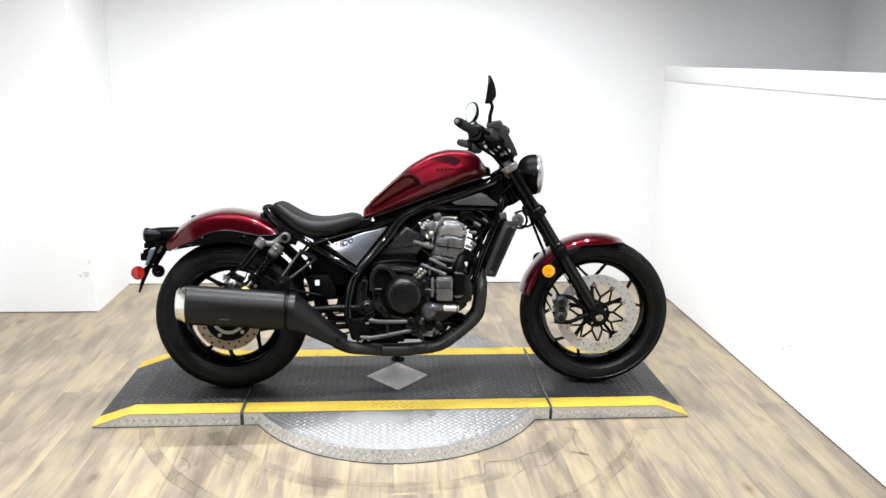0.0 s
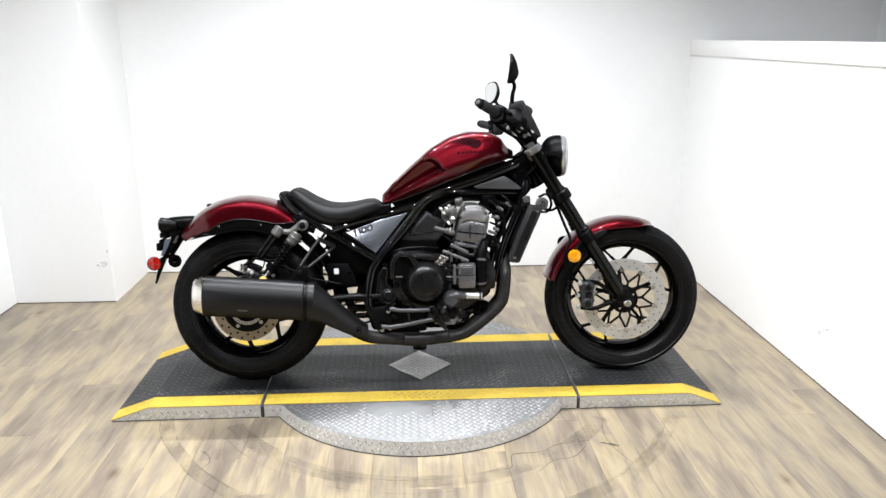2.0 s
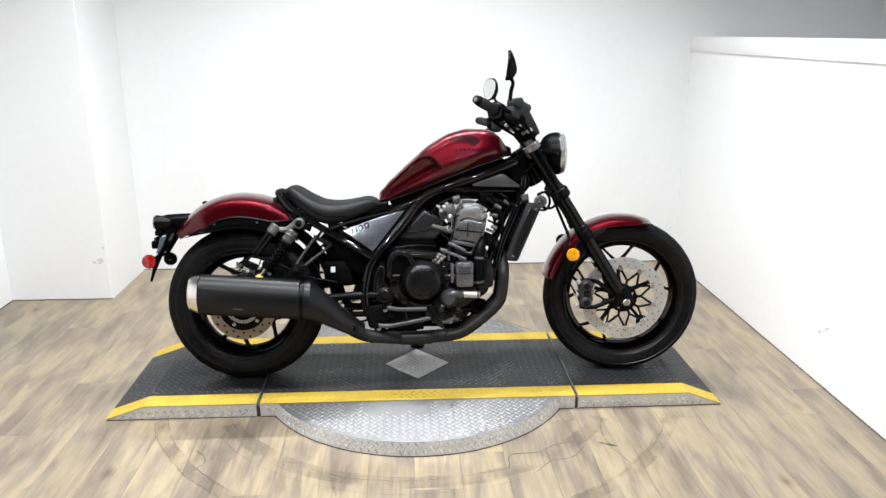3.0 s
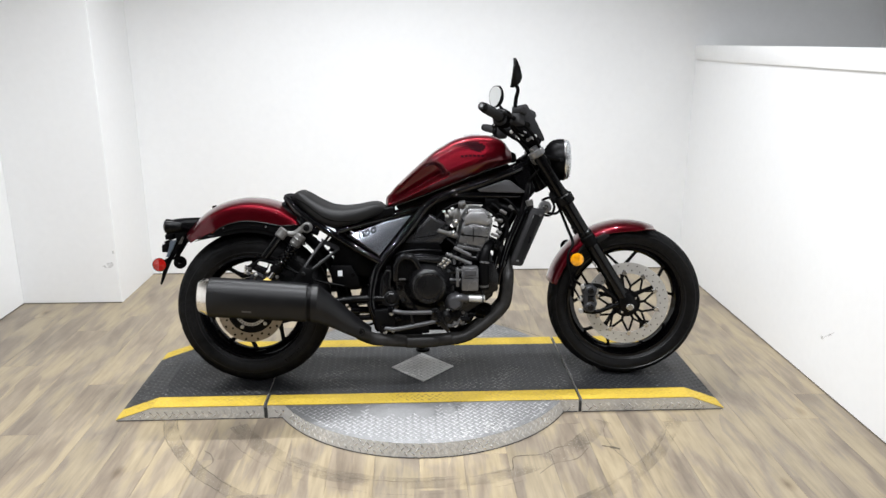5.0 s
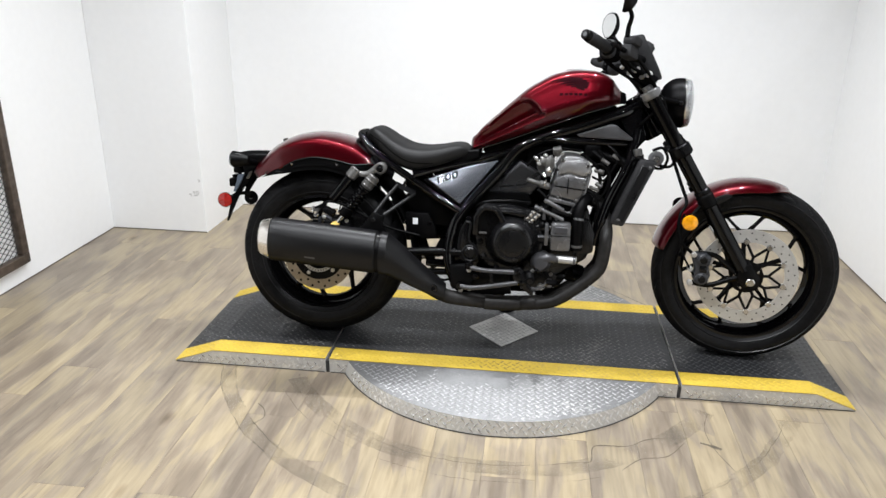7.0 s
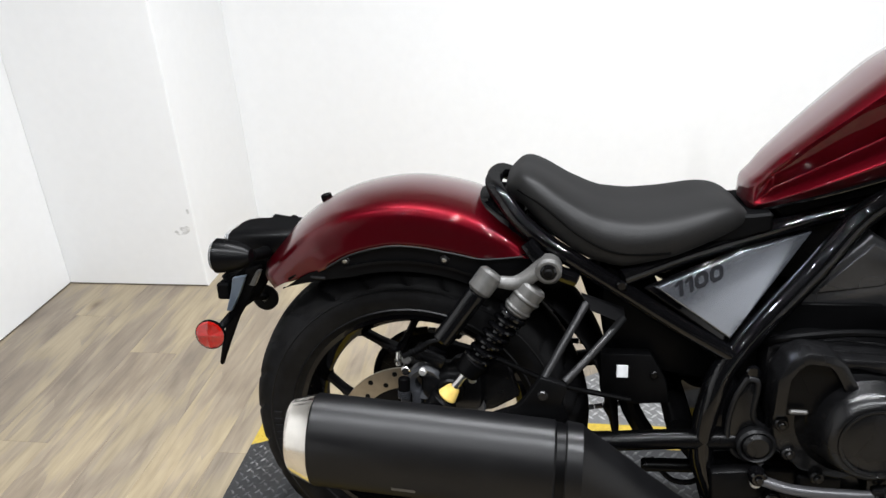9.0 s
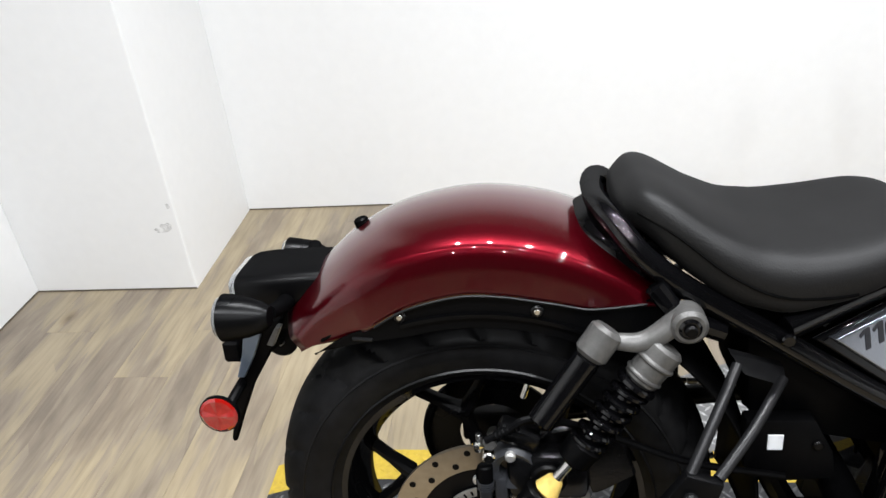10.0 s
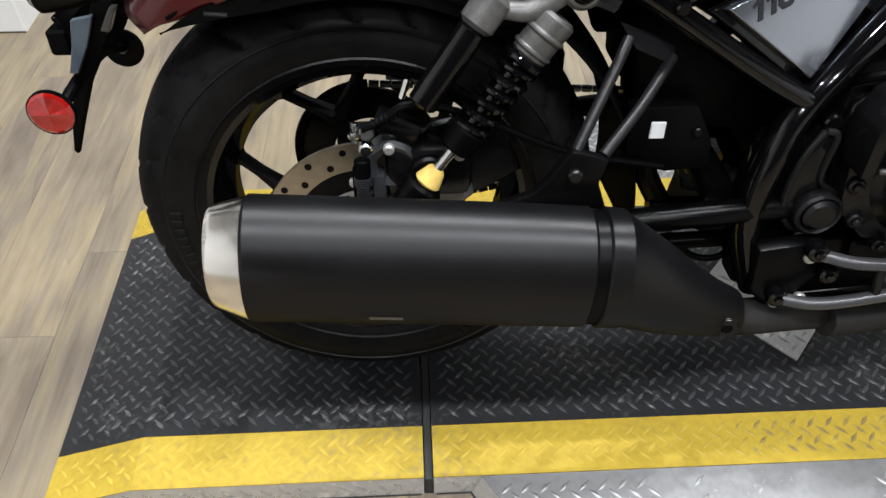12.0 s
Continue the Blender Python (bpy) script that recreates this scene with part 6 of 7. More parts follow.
piece("water_pump", lathe([(0.0, -0.194), (0.020, -0.192), (0.030, -0.182), (0.034, -0.168), (0.038, -0.14), (0.0, -0.14)], (0.044, 0, 0.342), "y", 28), PANEL_DARK, engine, "grey cast water pump dome")
piece("pump_elbow", tube([(0.040, -0.172, 0.350), (0.064, -0.178, 0.360), (0.092, -0.172, 0.356)], (0.019, 0.015), 14, 4), PANEL_DARK, engine)
piece("pump_neck", rod((0.050, -0.165, 0.345), (0.030, -0.175, 0.310), 0.018, 16, 0.004), ENGINE, engine)
piece("pump_outlet", rod((0.088, -0.170, 0.358), (0.162, -0.172, 0.354), 0.0135, 16, 0.003), STEEL, engine, "bare bright coolant pipe")
piece("pipe_bead", rod((0.094, -0.170, 0.3577), (0.102, -0.170, 0.3573), 0.0158, 16, 0.002), ENGINE_GREY, engine)
piece("pipe_bead", rod((0.150, -0.172, 0.3545), (0.158, -0.172, 0.3542), 0.0158, 16, 0.002), ENGINE_GREY, engine)
piece("oil_sump", prism([(-0.10, 0.285), (0.13, 0.285), (0.16, 0.31), (0.11, 0.235), (-0.06, 0.235)], -0.09, 0.09, 0.010, 2), ENGINE, engine)
piece("oil_filter", rod((0.13, -0.05, 0.295), (0.19, -0.05, 0.275), 0.034, 20, 0.005), SATIN_BLACK, engine)
piece("drain_plug", rod((0.050, -0.118, 0.245), (0.050, -0.132, 0.245), 0.0125, 6, 0.002), STEEL, engine)
piece("starter_cover", prism([(0.145, 0.50), (0.200, 0.49), (0.218, 0.445), (0.215, 0.380), (0.15, 0.365)], -0.158, -0.12, 0.008, 2), ENGINE, engine)
# throttle bodies and injector gear behind the head
tb = piece("throttle_body", rod((0.045, -0.10, 0.655), (0.045, -0.04, 0.655), 0.030, 20, 0.004), ENGINE_GREY, bike, "dark grey throttle body with bright fittings")
for p, q, r, mt in (((0.030, -0.125, 0.672), (0.066, -0.135, 0.690), 0.013, CAST), ((0.052, -0.13, 0.668), (0.056, -0.142, 0.642), 0.012, CHROME), ((0.070, -0.12, 0.712), (0.086, -0.13, 0.702), 0.012, CAST), ((0.012, -0.12, 0.682), (0.028, -0.125, 0.674), 0.008, CHROME), ((0.034, -0.13, 0.640), (0.044, -0.137, 0.626), 0.007, CHROME)):
    piece("fitting", rod(p, q, r, 14, 0.003), mt, tb)
piece("sensor_box", block(0.042, 0.072, -0.147, -0.125, 0.655, 0.690, 0.005, 2), CAST, tb, "pale alloy sensor block")
piece("sensor_neck", rod((0.050, -0.138, 0.655), (0.052, -0.138, 0.630), 0.010, 14, 0.002), CAST, tb)
piece("valve_cap", rod((0.066, -0.13, 0.712), (0.092, -0.13, 0.720), 0.013, 16, 0.003), CAST, tb)
piece("valve_ring", rod((0.072, -0.13, 0.712), (0.078, -0.13, 0.714), 0.0155, 16, 0.002), CAST, tb)
for x, z in ((0.004, 0.690), (0.016, 0.672), (0.026, 0.690), (0.088, 0.708), (0.036, 0.700)):
    piece("small_fitting", rod((x, -0.125, z), (x + 0.010, -0.135, z - 0.004), 0.0055, 10, 0.0015), STEEL, tb)
piece("injector", rod((-0.016, -0.145, 0.616), (0.062, -0.140, 0.594), 0.0085, 14, 0.002), CAST, tb, "bare alloy injector body")
piece("injector_head", rod((0.026, -0.143, 0.6045), (0.058, -0.141, 0.5955), 0.0125, 14, 0.003), CAST, tb)
piece("injector_clip", rod((0.040, -0.142, 0.6065), (0.048, -0.142, 0.605), 0.014, 14, 0.002), CHROME, tb)
piece("fuel_rail", rod((0.045, -0.155, 0.552), (0.110, -0.155, 0.520), 0.007, 12, 0.002), ENGINE_GREY, tb)
for pts, r in (([(-0.02, -0.12, 0.66), (0.02, -0.13, 0.70), (0.08, -0.12, 0.72), (0.16, -0.10, 0.715)], 0.005), ([(0.17, -0.12, 0.70), (0.215, -0.12, 0.66), (0.225, -0.12, 0.60), (0.205, -0.13, 0.55)], 0.006), ([(0.215, -0.10, 0.72), (0.25, -0.11, 0.66), (0.255, -0.11, 0.58), (0.235, -0.11, 0.50)], 0.007), ([(0.02, -0.14, 0.585), (0.05, -0.15, 0.56), (0.055, -0.15, 0.53), (0.03, -0.15, 0.51)], 0.005), ([(-0.19, -0.10, 0.50), (-0.16, -0.14, 0.53), (-0.08, -0.14, 0.54), (0.0, -0.13, 0.535)], 0.006)):
    piece("cable", tube(pts, r, 8, 5), PLASTIC)
for p, q, r in (((0.205, -0.115, 0.655), (0.235, -0.125, 0.648), 0.008), ((0.212, -0.115, 0.610), (0.232, -0.125, 0.600), 0.0075), ((0.190, -0.13, 0.60), (0.222, -0.13, 0.588), 0.006), ((0.225, -0.115, 0.690), (0.25, -0.12, 0.676), 0.007), ((0.262, -0.10, 0.705), (0.285, -0.11, 0.69), 0.007)):
    piece("bright_fitting", rod(p, q, r, 12, 0.002), CAST)
piece("airbox", prism([(-0.18, 0.700), (-0.06, 0.752), (0.06, 0.802), (0.27, 0.868), (0.30, 0.755), (0.21, 0.715), (0.03, 0.70), (-0.02, 0.58), (-0.10, 0.57), (-0.19, 0.60), (-0.15, 0.68)], -0.040, 0.040, 0.010, 2), PLASTIC, bike, "black airbox under the tank")
piece("ignition_coil", block(0.17, 0.225, -0.09, -0.05, 0.70, 0.735, 0.006, 2), PLASTIC)

# added fillers: plain dark blocks over the white gaps round the head
piece("intake_filler", prism([(-0.03, 0.58), (0.012, 0.582), (0.060, 0.635), (0.085, 0.725), (-0.02, 0.725)], -0.06, 0.06, 0.005, 1), PLASTIC, bike, "dark block added to close the view between airbox and head")
piece("intake_filler", prism([(-0.03, 0.50), (0.052, 0.52), (0.066, 0.60), (0.075, 0.655), (0.03, 0.66), (-0.03, 0.60)], 0.0, 0.06, 0.005, 1), PLASTIC, bike)
piece("head_filler", prism([(0.10, 0.716), (0.20, 0.737), (0.31, 0.745), (0.335, 0.70), (0.275, 0.655), (0.245, 0.615), (0.222, 0.655), (0.165, 0.708)], -0.02, 0.05, 0.004, 1), PLASTIC, bike, "dark block added to close the view under the tank")
piece("radiator_hose", tube([(0.165, -0.06, 0.69), (0.215, -0.085, 0.705), (0.27, -0.095, 0.69), (0.33, -0.095, 0.675)], 0.0150, 14, 5), PLASTIC, bike, "black radiator hose")
for pts, r in (([(0.185, -0.11, 0.66), (0.225, -0.125, 0.675), (0.252, -0.12, 0.64), (0.245, -0.12, 0.59), (0.22, -0.12, 0.55)], 0.0045), ([(0.20, -0.10, 0.63), (0.235, -0.115, 0.62), (0.262, -0.115, 0.655), (0.285, -0.11, 0.70)], 0.004), ([(0.175, -0.12, 0.585), (0.205, -0.13, 0.575), (0.225, -0.125, 0.525), (0.215, -0.12, 0.48)], 0.005), ([(0.245, -0.10, 0.735), (0.275, -0.115, 0.71), (0.30, -0.11, 0.66), (0.292, -0.11, 0.60)], 0.005), ([(0.195, -0.10, 0.715), (0.225, -0.11, 0.69), (0.23, -0.11, 0.655)], 0.006)):
    piece("cable", tube(pts, r, 8, 5), PLASTIC)

# radiator
radiator = piece("radiator", prism([(0.352, 0.690), (0.388, 0.686), (0.300, 0.486), (0.268, 0.492)], -0.125, 0.125, 0.004, 1), SATIN_BLACK, bike, "black radiator with side shrouds")
for s in (-1, 1):
    f = (lambda bm: bm) if s < 0 else mirrored
    piece("radiator_shroud", f(prism([(0.346, 0.700), (0.398, 0.694), (0.396, 0.675), (0.309, 0.474), (0.264, 0.480), (0.266, 0.500)], -0.152, -0.124, 0.008, 2)), CONTROL, radiator, "black plastic radiator shroud")
    for bx, bz in ((0.378, 0.672), (0.290, 0.496)):
        piece("shroud_bolt", f(rod((bx, -0.150, bz), (bx, -0.156, bz), 0.006, 12, 0.0015)), ENGINE_GREY, radiator)
piece("radiator_face", prism([(0.352, 0.680), (0.384, 0.674), (0.306, 0.492), (0.280, 0.494)], -0.1545, -0.148, 0.003, 1), HANGER, radiator, "raised satin shroud face")
piece("radiator_cap", rod((0.345, -0.10, 0.705), (0.340, -0.10, 0.728), 0.015, 16, 0.003), CAST, radiator)
horn = piece("horn", rod((0.402, -0.118, 0.700), (0.402, -0.090, 0.700), 0.024, 24, 0.005), ENGINE_GREY, bike, "dark grey round horn with a bright centre")
piece("horn_cap", rod((0.402, -0.124, 0.700), (0.402, -0.116, 0.700), 0.0105, 16, 0.002), CHROME, horn)
for pts in ([(0.39, -0.10, 0.725), (0.42, -0.11, 0.735), (0.44, -0.10, 0.70), (0.425, -0.10, 0.668), (0.395, -0.10, 0.668)], [(0.40, -0.09, 0.68), (0.445, -0.09, 0.672), (0.47, -0.085, 0.69)]):
    piece("horn_wire", tube(pts, 0.005, 8, 5), PLASTIC)

# exhaust
for y_in, y_out in ((-0.06, -0.135), (0.04, -0.05)):
    piece("header_pipe", tube([(0.190, y_in, 0.555), (0.240, y_in * 1.1, 0.525), (0.257, (y_in + y_out) / 2, 0.470), (0.257, y_out, 0.425), (0.249, y_out, 0.344), (0.235, y_out, 0.312), (0.190, y_out, 0.267), (0.105, y_out, 0.204), (0.036, y_out, 0.186)], 0.0215, 18, 4), HEADER, bike, "grey-brown matt exhaust header pipe")
collector = piece("collector_pipe", tube([(0.060, -0.120, 0.190), (0.0, -0.130, 0.186), (-0.10, -0.145, 0.186), (-0.19, -0.16, 0.194), (-0.265, -0.175, 0.205), (-0.32, -0.19, 0.232)], (0.026, 0.024), 18, 6), HEADER, bike, "matt dark grey exhaust collector pipe")
piece("heat_guard", tube([(-0.02, -0.153, 0.190), (-0.08, -0.160, 0.189), (-0.14, -0.168, 0.192)], 0.0265, 16, 4), HEADER, collector)
MUF_Y = -0.255


def muffler_ring(x, z, hz, hy, y=MUF_Y, n=40):
    return [Vector((x + 0.05 * (hz * math.sin(2 * math.pi * k / n)), y + hy * math.cos(2 * math.pi * k / n), z + hz * math.sin(2 * math.pi * k / n))) for k in range(n)]


muffler = piece("muffler", loft([muffler_ring(*q) for q in ((-0.858, 0.392, 0.0715, 0.0538), (-0.855, 0.392, 0.074, 0.0554), (-0.70, 0.381, 0.0735, 0.0554), (-0.52, 0.367, 0.0725, 0.0554), (-0.503, 0.3655, 0.072, 0.0554), (-0.500, 0.365, 0.069, 0.0529))]), MUFFLER_BLACK, bike, "large satin black muffler with a bright steel end", 30)
piece("muffler_tip", loft([muffler_ring(*q) for q in ((-0.8955, 0.397, 0.0515, 0.0386), (-0.8952, 0.397, 0.0558, 0.0423), (-0.8925, 0.396, 0.0592, 0.0449), (-0.8880, 0.3955, 0.0612, 0.0463), (-0.8640, 0.3925, 0.0700, 0.0530), (-0.8585, 0.392, 0.0714, 0.0540))], False), TIP, muffler, "bright brushed steel muffler tip", 40)
piece("tip_outlet", loft([muffler_ring(*q) for q in ((-0.894, 0.397, 0.0512, 0.0388), (-0.872, 0.395, 0.048, 0.0361))]), SATIN_BLACK, muffler)
piece("muffler_groove", loft([muffler_ring(*q) for q in ((-0.4995, 0.365, 0.0685, 0.0525), (-0.487, 0.364, 0.0685, 0.0525))]), SATIN_BLACK, muffler)
piece("muffler_cone", loft([muffler_ring(*q) for q in ((-0.487, 0.364, 0.070, 0.0538, MUF_Y), (-0.485, 0.364, 0.0725, 0.0559, MUF_Y), (-0.463, 0.361, 0.0715, 0.0554, MUF_Y), (-0.458, 0.358, 0.069, 0.0529, MUF_Y + 0.001), (-0.415, 0.329, 0.060, 0.0502, MUF_Y + 0.010), (-0.365, 0.289, 0.049, 0.0432, MUF_Y + 0.030), (-0.315, 0.250, 0.038, 0.0360, MUF_Y + 0.052), (-0.275, 0.224, 0.030, 0.0290, MUF_Y + 0.070))]), MUFFLER_BLACK, muffler, "satin black tapered muffler cone", 30)
piece("cone_bolt", rod((-0.308, -0.228, 0.246), (-0.310, -0.2405, 0.248), 0.0075, 14, 0.002), PLASTIC, muffler)
piece("cone_bolt_seat", lathe([(0.007, -0.0015), (0.013, -0.0015), (0.014, 0.002), (0.007, 0.002)], (0, 0, 0), "y", 20, True), ENGINE, muffler).matrix_local = Matrix.Translation((-0.309, -0.238, 0.2475)) @ Matrix.Rotation(radians(-14), 4, "Z")
piece("mount_flange", tube([(-0.625, -0.226, 0.416), (-0.56, -0.230, 0.422), (-0.50, -0.230, 0.420), (-0.472, -0.228, 0.414)], (0.006, 0.009), 10, 4, squash=0.6), HANGER, muffler, "satin mounting flange on the muffler")
scuff_bm = bmesh.new()
scuff_rows = [[scuff_bm.verts.new((-0.735 + 0.007 * i + 0.002 * (k % 2), MUF_Y + 0.0559 * math.cos(radians(207 + 2 * k)), 0.3832 - 0.0005 * i + 0.0741 * math.sin(radians(207 + 2 * k)))) for k in range(4)] for i in range(6)]
for r0, r1 in zip(scuff_rows, scuff_rows[1:]):
    for k in range(3):
        scuff_bm.faces.new((r0[k], r0[k + 1], r1[k + 1], r1[k]))
piece("muffler_scuff", scuff_bm, PANEL_DARK, muffler, "pale scuff on the muffler's underside")

# pivot casting: a teardrop pocket with a raised rim beside the frame bend
pocket = [(-0.214, 0.465), (-0.198, 0.456), (-0.201, 0.400), (-0.174, 0.376), (-0.169, 0.346), (-0.191, 0.326), (-0.222, 0.334), (-0.237, 0.371), (-0.231, 0.427)]
casting = piece("pivot_casting", prism(pocket, -0.148, -0.120, 0.005, 2), ENGINE, bike, "black cast pivot cover with a raised rim")
piece("casting_rim", tube([(x, -0.148, z) for x, z in pocket + pocket[:1]], 0.0042, 8, 4), HANGER, casting)
piece("boss_ring", lathe([(0.022, -0.150), (0.022, -0.163), (0.0255, -0.166), (0.029, -0.163), (0.029, -0.150)], (-0.196, 0, 0.358), "y", 28, True), HANGER, casting, "satin ring round the pivot cap")

# rider's peg, brake pedal, lower plates
foot = piece("peg_plate", prism([(-0.262, 0.315), (-0.190, 0.325), (-0.165, 0.290), (-0.200, 0.235), (-0.235, 0.222), (-0.258, 0.25)], -0.176, -0.150, 0.006, 2), SATIN_BLACK, bike, "black foot control plate")
piece("control_bar", tube([(-0.196, -0.185, 0.316), (-0.150, -0.200, 0.311), (-0.09, -0.205, 0.311), (-0.035, -0.205, 0.312)], 0.0082, 12, 4), PANEL_DARK, foot, "dull grey pedal bar")
piece("control_bar", tube([(-0.222, -0.19, 0.248), (-0.185, -0.200, 0.247), (-0.133, -0.205, 0.256), (-0.021, -0.205, 0.277)], 0.0082, 12, 4), PANEL_DARK, foot, "dull grey pedal bar")
piece("lower_box", prism([(-0.128, 0.302), (-0.060, 0.302), (-0.060, 0.262), (-0.120, 0.252)], -0.150, -0.12, 0.004, 1), SATIN_BLACK, foot)
piece("bar_end_plate", prism([(-0.045, 0.326), (-0.022, 0.330), (0.004, 0.290), (0.026, 0.240), (0.020, 0.230), (0.002, 0.246), (-0.030, 0.272), (-0.045, 0.29)], -0.212, -0.198, 0.004, 2), ENGINE, foot)
for p, r in (((-0.196, -0.172, 0.320), 0.013), ((-0.226, -0.172, 0.248), 0.013), ((-0.172, -0.172, 0.284), 0.012), ((-0.032, -0.195, 0.312), 0.010), ((-0.018, -0.195, 0.276), 0.010)):
    piece("control_boss", rod(p, Vector(p) + Vector((0, -0.022, 0)), r, 18, 0.003), GLOSS_BLACK, foot)
    piece("boss_bolt", rod(Vector(p) + Vector((0, -0.021, 0)), Vector(p) + Vector((0, -0.026, 0)), 0.006, 12, 0.0015), GLOSS_BLACK, foot)
piece("control_bar", tube([(-0.121, -0.203, 0.310), (-0.117, -0.204, 0.285), (-0.113, -0.204, 0.260)], 0.006, 10, 3), ENGINE, foot)
for x, z in ((-0.196, 0.304), (-0.222, 0.232), (-0.192, 0.238)):
    bolt((x, -0.176, z), (0, -1, 0), 0.0085, 0.006, STEEL, foot)
peg = piece("footpeg", tube([(0.006, -0.195, 0.306), (0.010, -0.23, 0.308), (0.012, -0.300, 0.306)], (0.013, 0.010), 14, 3), ENGINE, bike, "black ribbed rubber footpeg")
for k in range(6):
    piece("peg_rib", rod((0.0105 + 0.0003 * k, -0.232 - 0.012 * k, 0.308), (0.0107 + 0.0003 * k, -0.237 - 0.012 * k, 0.308), 0.0145, 14, 0.002), PLASTIC, peg)
piece("peg_spring", rod((-0.008, -0.20, 0.292), (0.022, -0.20, 0.322), 0.006, 10, 0.001), CAST, peg)
pedal = piece("brake_pedal", tube([(-0.02, -0.20, 0.262), (0.03, -0.205, 0.258), (0.060, -0.215, 0.275), (0.078, -0.235, 0.292)], 0.0060, 10, 4), ENGINE_GREY, bike, "dark brake pedal lever")
piece("pedal_pad", block(0.064, 0.098, -0.262, -0.222, 0.288, 0.298, 0.004, 2), PLASTIC, pedal)
piece("lower_frame", prism([(-0.185, 0.305), (0.09, 0.305), (0.10, 0.235), (0.03, 0.212), (-0.13, 0.212), (-0.165, 0.235)], -0.085, 0.085, 0.006, 2), SATIN_BLACK, bike, "black lower frame and stand bracket")
piece("lower_casting", prism([(-0.015, 0.30), (0.06, 0.31), (0.105, 0.285), (0.09, 0.235), (0.03, 0.222), (-0.01, 0.24)], -0.118, -0.09, 0.005, 2), ENGINE, bike, "black engine lower casting")
for x, z in ((0.082, 0.290), (0.068, 0.262), (0.010, 0.292)):
    bolt((x, -0.118, z), (0, -1, 0), 0.007, 0.006, ENGINE_GREY, bike)
piece("casting_rib", block(0.070, 0.088, -0.124, -0.11, 0.24, 0.275, 0.003, 1), ENGINE_GREY, bike)
stand = piece("side_stand", tube([(-0.13, 0.13, 0.25), (-0.10, 0.19, 0.14), (-0.075, 0.245, 0.052)], (0.013, 0.0115), 12, 4), GLOSS_BLACK, bike, "black side stand resting on the deck")
piece("stand_foot", lathe([(0.0, -0.006), (0.030, -0.006), (0.030, 0.002), (0.0, 0.002)], (-0.072, 0.252, 0.046), "z", 20), SATIN_BLACK, stand)
piece("lower_guard", tube([(-0.085, -0.02, 0.205), (-0.085, -0.02, 0.120)], 0.009, 10, 1), SATIN_BLACK)

# fork, front fender, front brake
UP = Vector((-0.527, 0, 0.85)).normalized()
for s in (-1, 1):
    y = 0.108 * s
    base = AXLE_F + Vector((0, y, 0))
    leg = piece("fork_leg", rod(base + UP * 0.31, base + UP * 0.715, 0.0225, 24, 0.003), FORK_BLACK, bike, "gloss black fork tube", steer=True)
    piece("fork_slider", rod(base + UP * 0.035, base + UP * 0.335, (0.0255, 0.0245), 24, 0.004), FORK_BLACK, leg, "gloss black fork slider", steer=True)
    piece("slider_collar", rod(base + UP * 0.285, base + UP * 0.330, 0.0285, 24, 0.004), PLASTIC, leg, steer=True)
    piece("dust_seal", rod(base + UP * 0.330, base + UP * 0.348, 0.0265, 24, 0.004), SATIN_BLACK, leg, steer=True)
    piece("axle_lug", prism([(0.722, 0.290), (0.772, 0.292), (0.780, 0.325), (0.745, 0.375), (0.705, 0.360), (0.708, 0.31)], y - 0.024, y + 0.024, 0.008, 2), SATIN_BLACK, leg, steer=True)
    piece("fork_cap", rod(base + UP * 0.712, base + UP * 0.735, 0.021, 20, 0.003), ENGINE_GREY, leg, steer=True)
    piece("lower_clamp", rod(base + UP * 0.475, base + UP * 0.515, 0.036, 24, 0.005), SATIN_BLACK, leg, steer=True)
    piece("upper_clamp", rod(base + UP * 0.690, base + UP * 0.718, 0.033, 24, 0.005), HEAD_COVER, leg, "cast grey upper fork clamp", steer=True)
piece("axle_nut", rod(AXLE_F + Vector((0, -0.128, 0)), AXLE_F + Vector((0, -0.146, 0)), 0.0145, 18, 0.003), CHROME, front_wheel, "bright axle end", steer=True)
yoke_low = AXLE_F + UP * 0.495
yoke_top = AXLE_F + UP * 0.681
piece("lower_yoke", block(-0.034, 0.034, -0.10, 0.10, -0.016, 0.016, 0.008, 2, Matrix.Translation(yoke_low) @ Matrix.Rotation(radians(-31.8), 4, "Y")), SATIN_BLACK, bike, steer=True)
piece("upper_yoke", block(-0.030, 0.030, -0.11, 0.11, -0.014, 0.014, 0.008, 2, Matrix.Translation(yoke_top) @ Matrix.Rotation(radians(-31.8), 4, "Y")), CAST, bike, "cast grey top yoke", steer=True)

FR_TOP = [(71, 0.322), (76, 0.325), (100, 0.330), (130, 0.330), (150, 0.328), (165, 0.326)]
FR_EDGE = [(71, 0.316), (76, 0.310), (84, 0.296), (95, 0.293), (105, 0.296), (120, 0.298), (140, 0.294), (155, 0.292), (165, 0.294)]
front_fender = thick(piece("front_fender", fender_skin(AXLE_F, [71 + 2 * k for k in range(48)], FR_TOP, FR_EDGE, 0.083, 0.034, 4), RED, bike, "dark metallic red front fender", 45, steer=True), 0.003)
for s in (-1, 1):
    f = (lambda bm: bm) if s < 0 else mirrored
    piece("fender_bracket", f(prism([(0.560, 0.556), (0.60, 0.578), (0.645, 0.598), (0.668, 0.594), (0.652, 0.576), (0.610, 0.552), (0.568, 0.535)], -0.098, -0.088, 0.004, 2)), HANGER if s < 0 else SATIN_BLACK, front_fender, "satin grey fender mounting bracket" if s < 0 else "", steer=True)
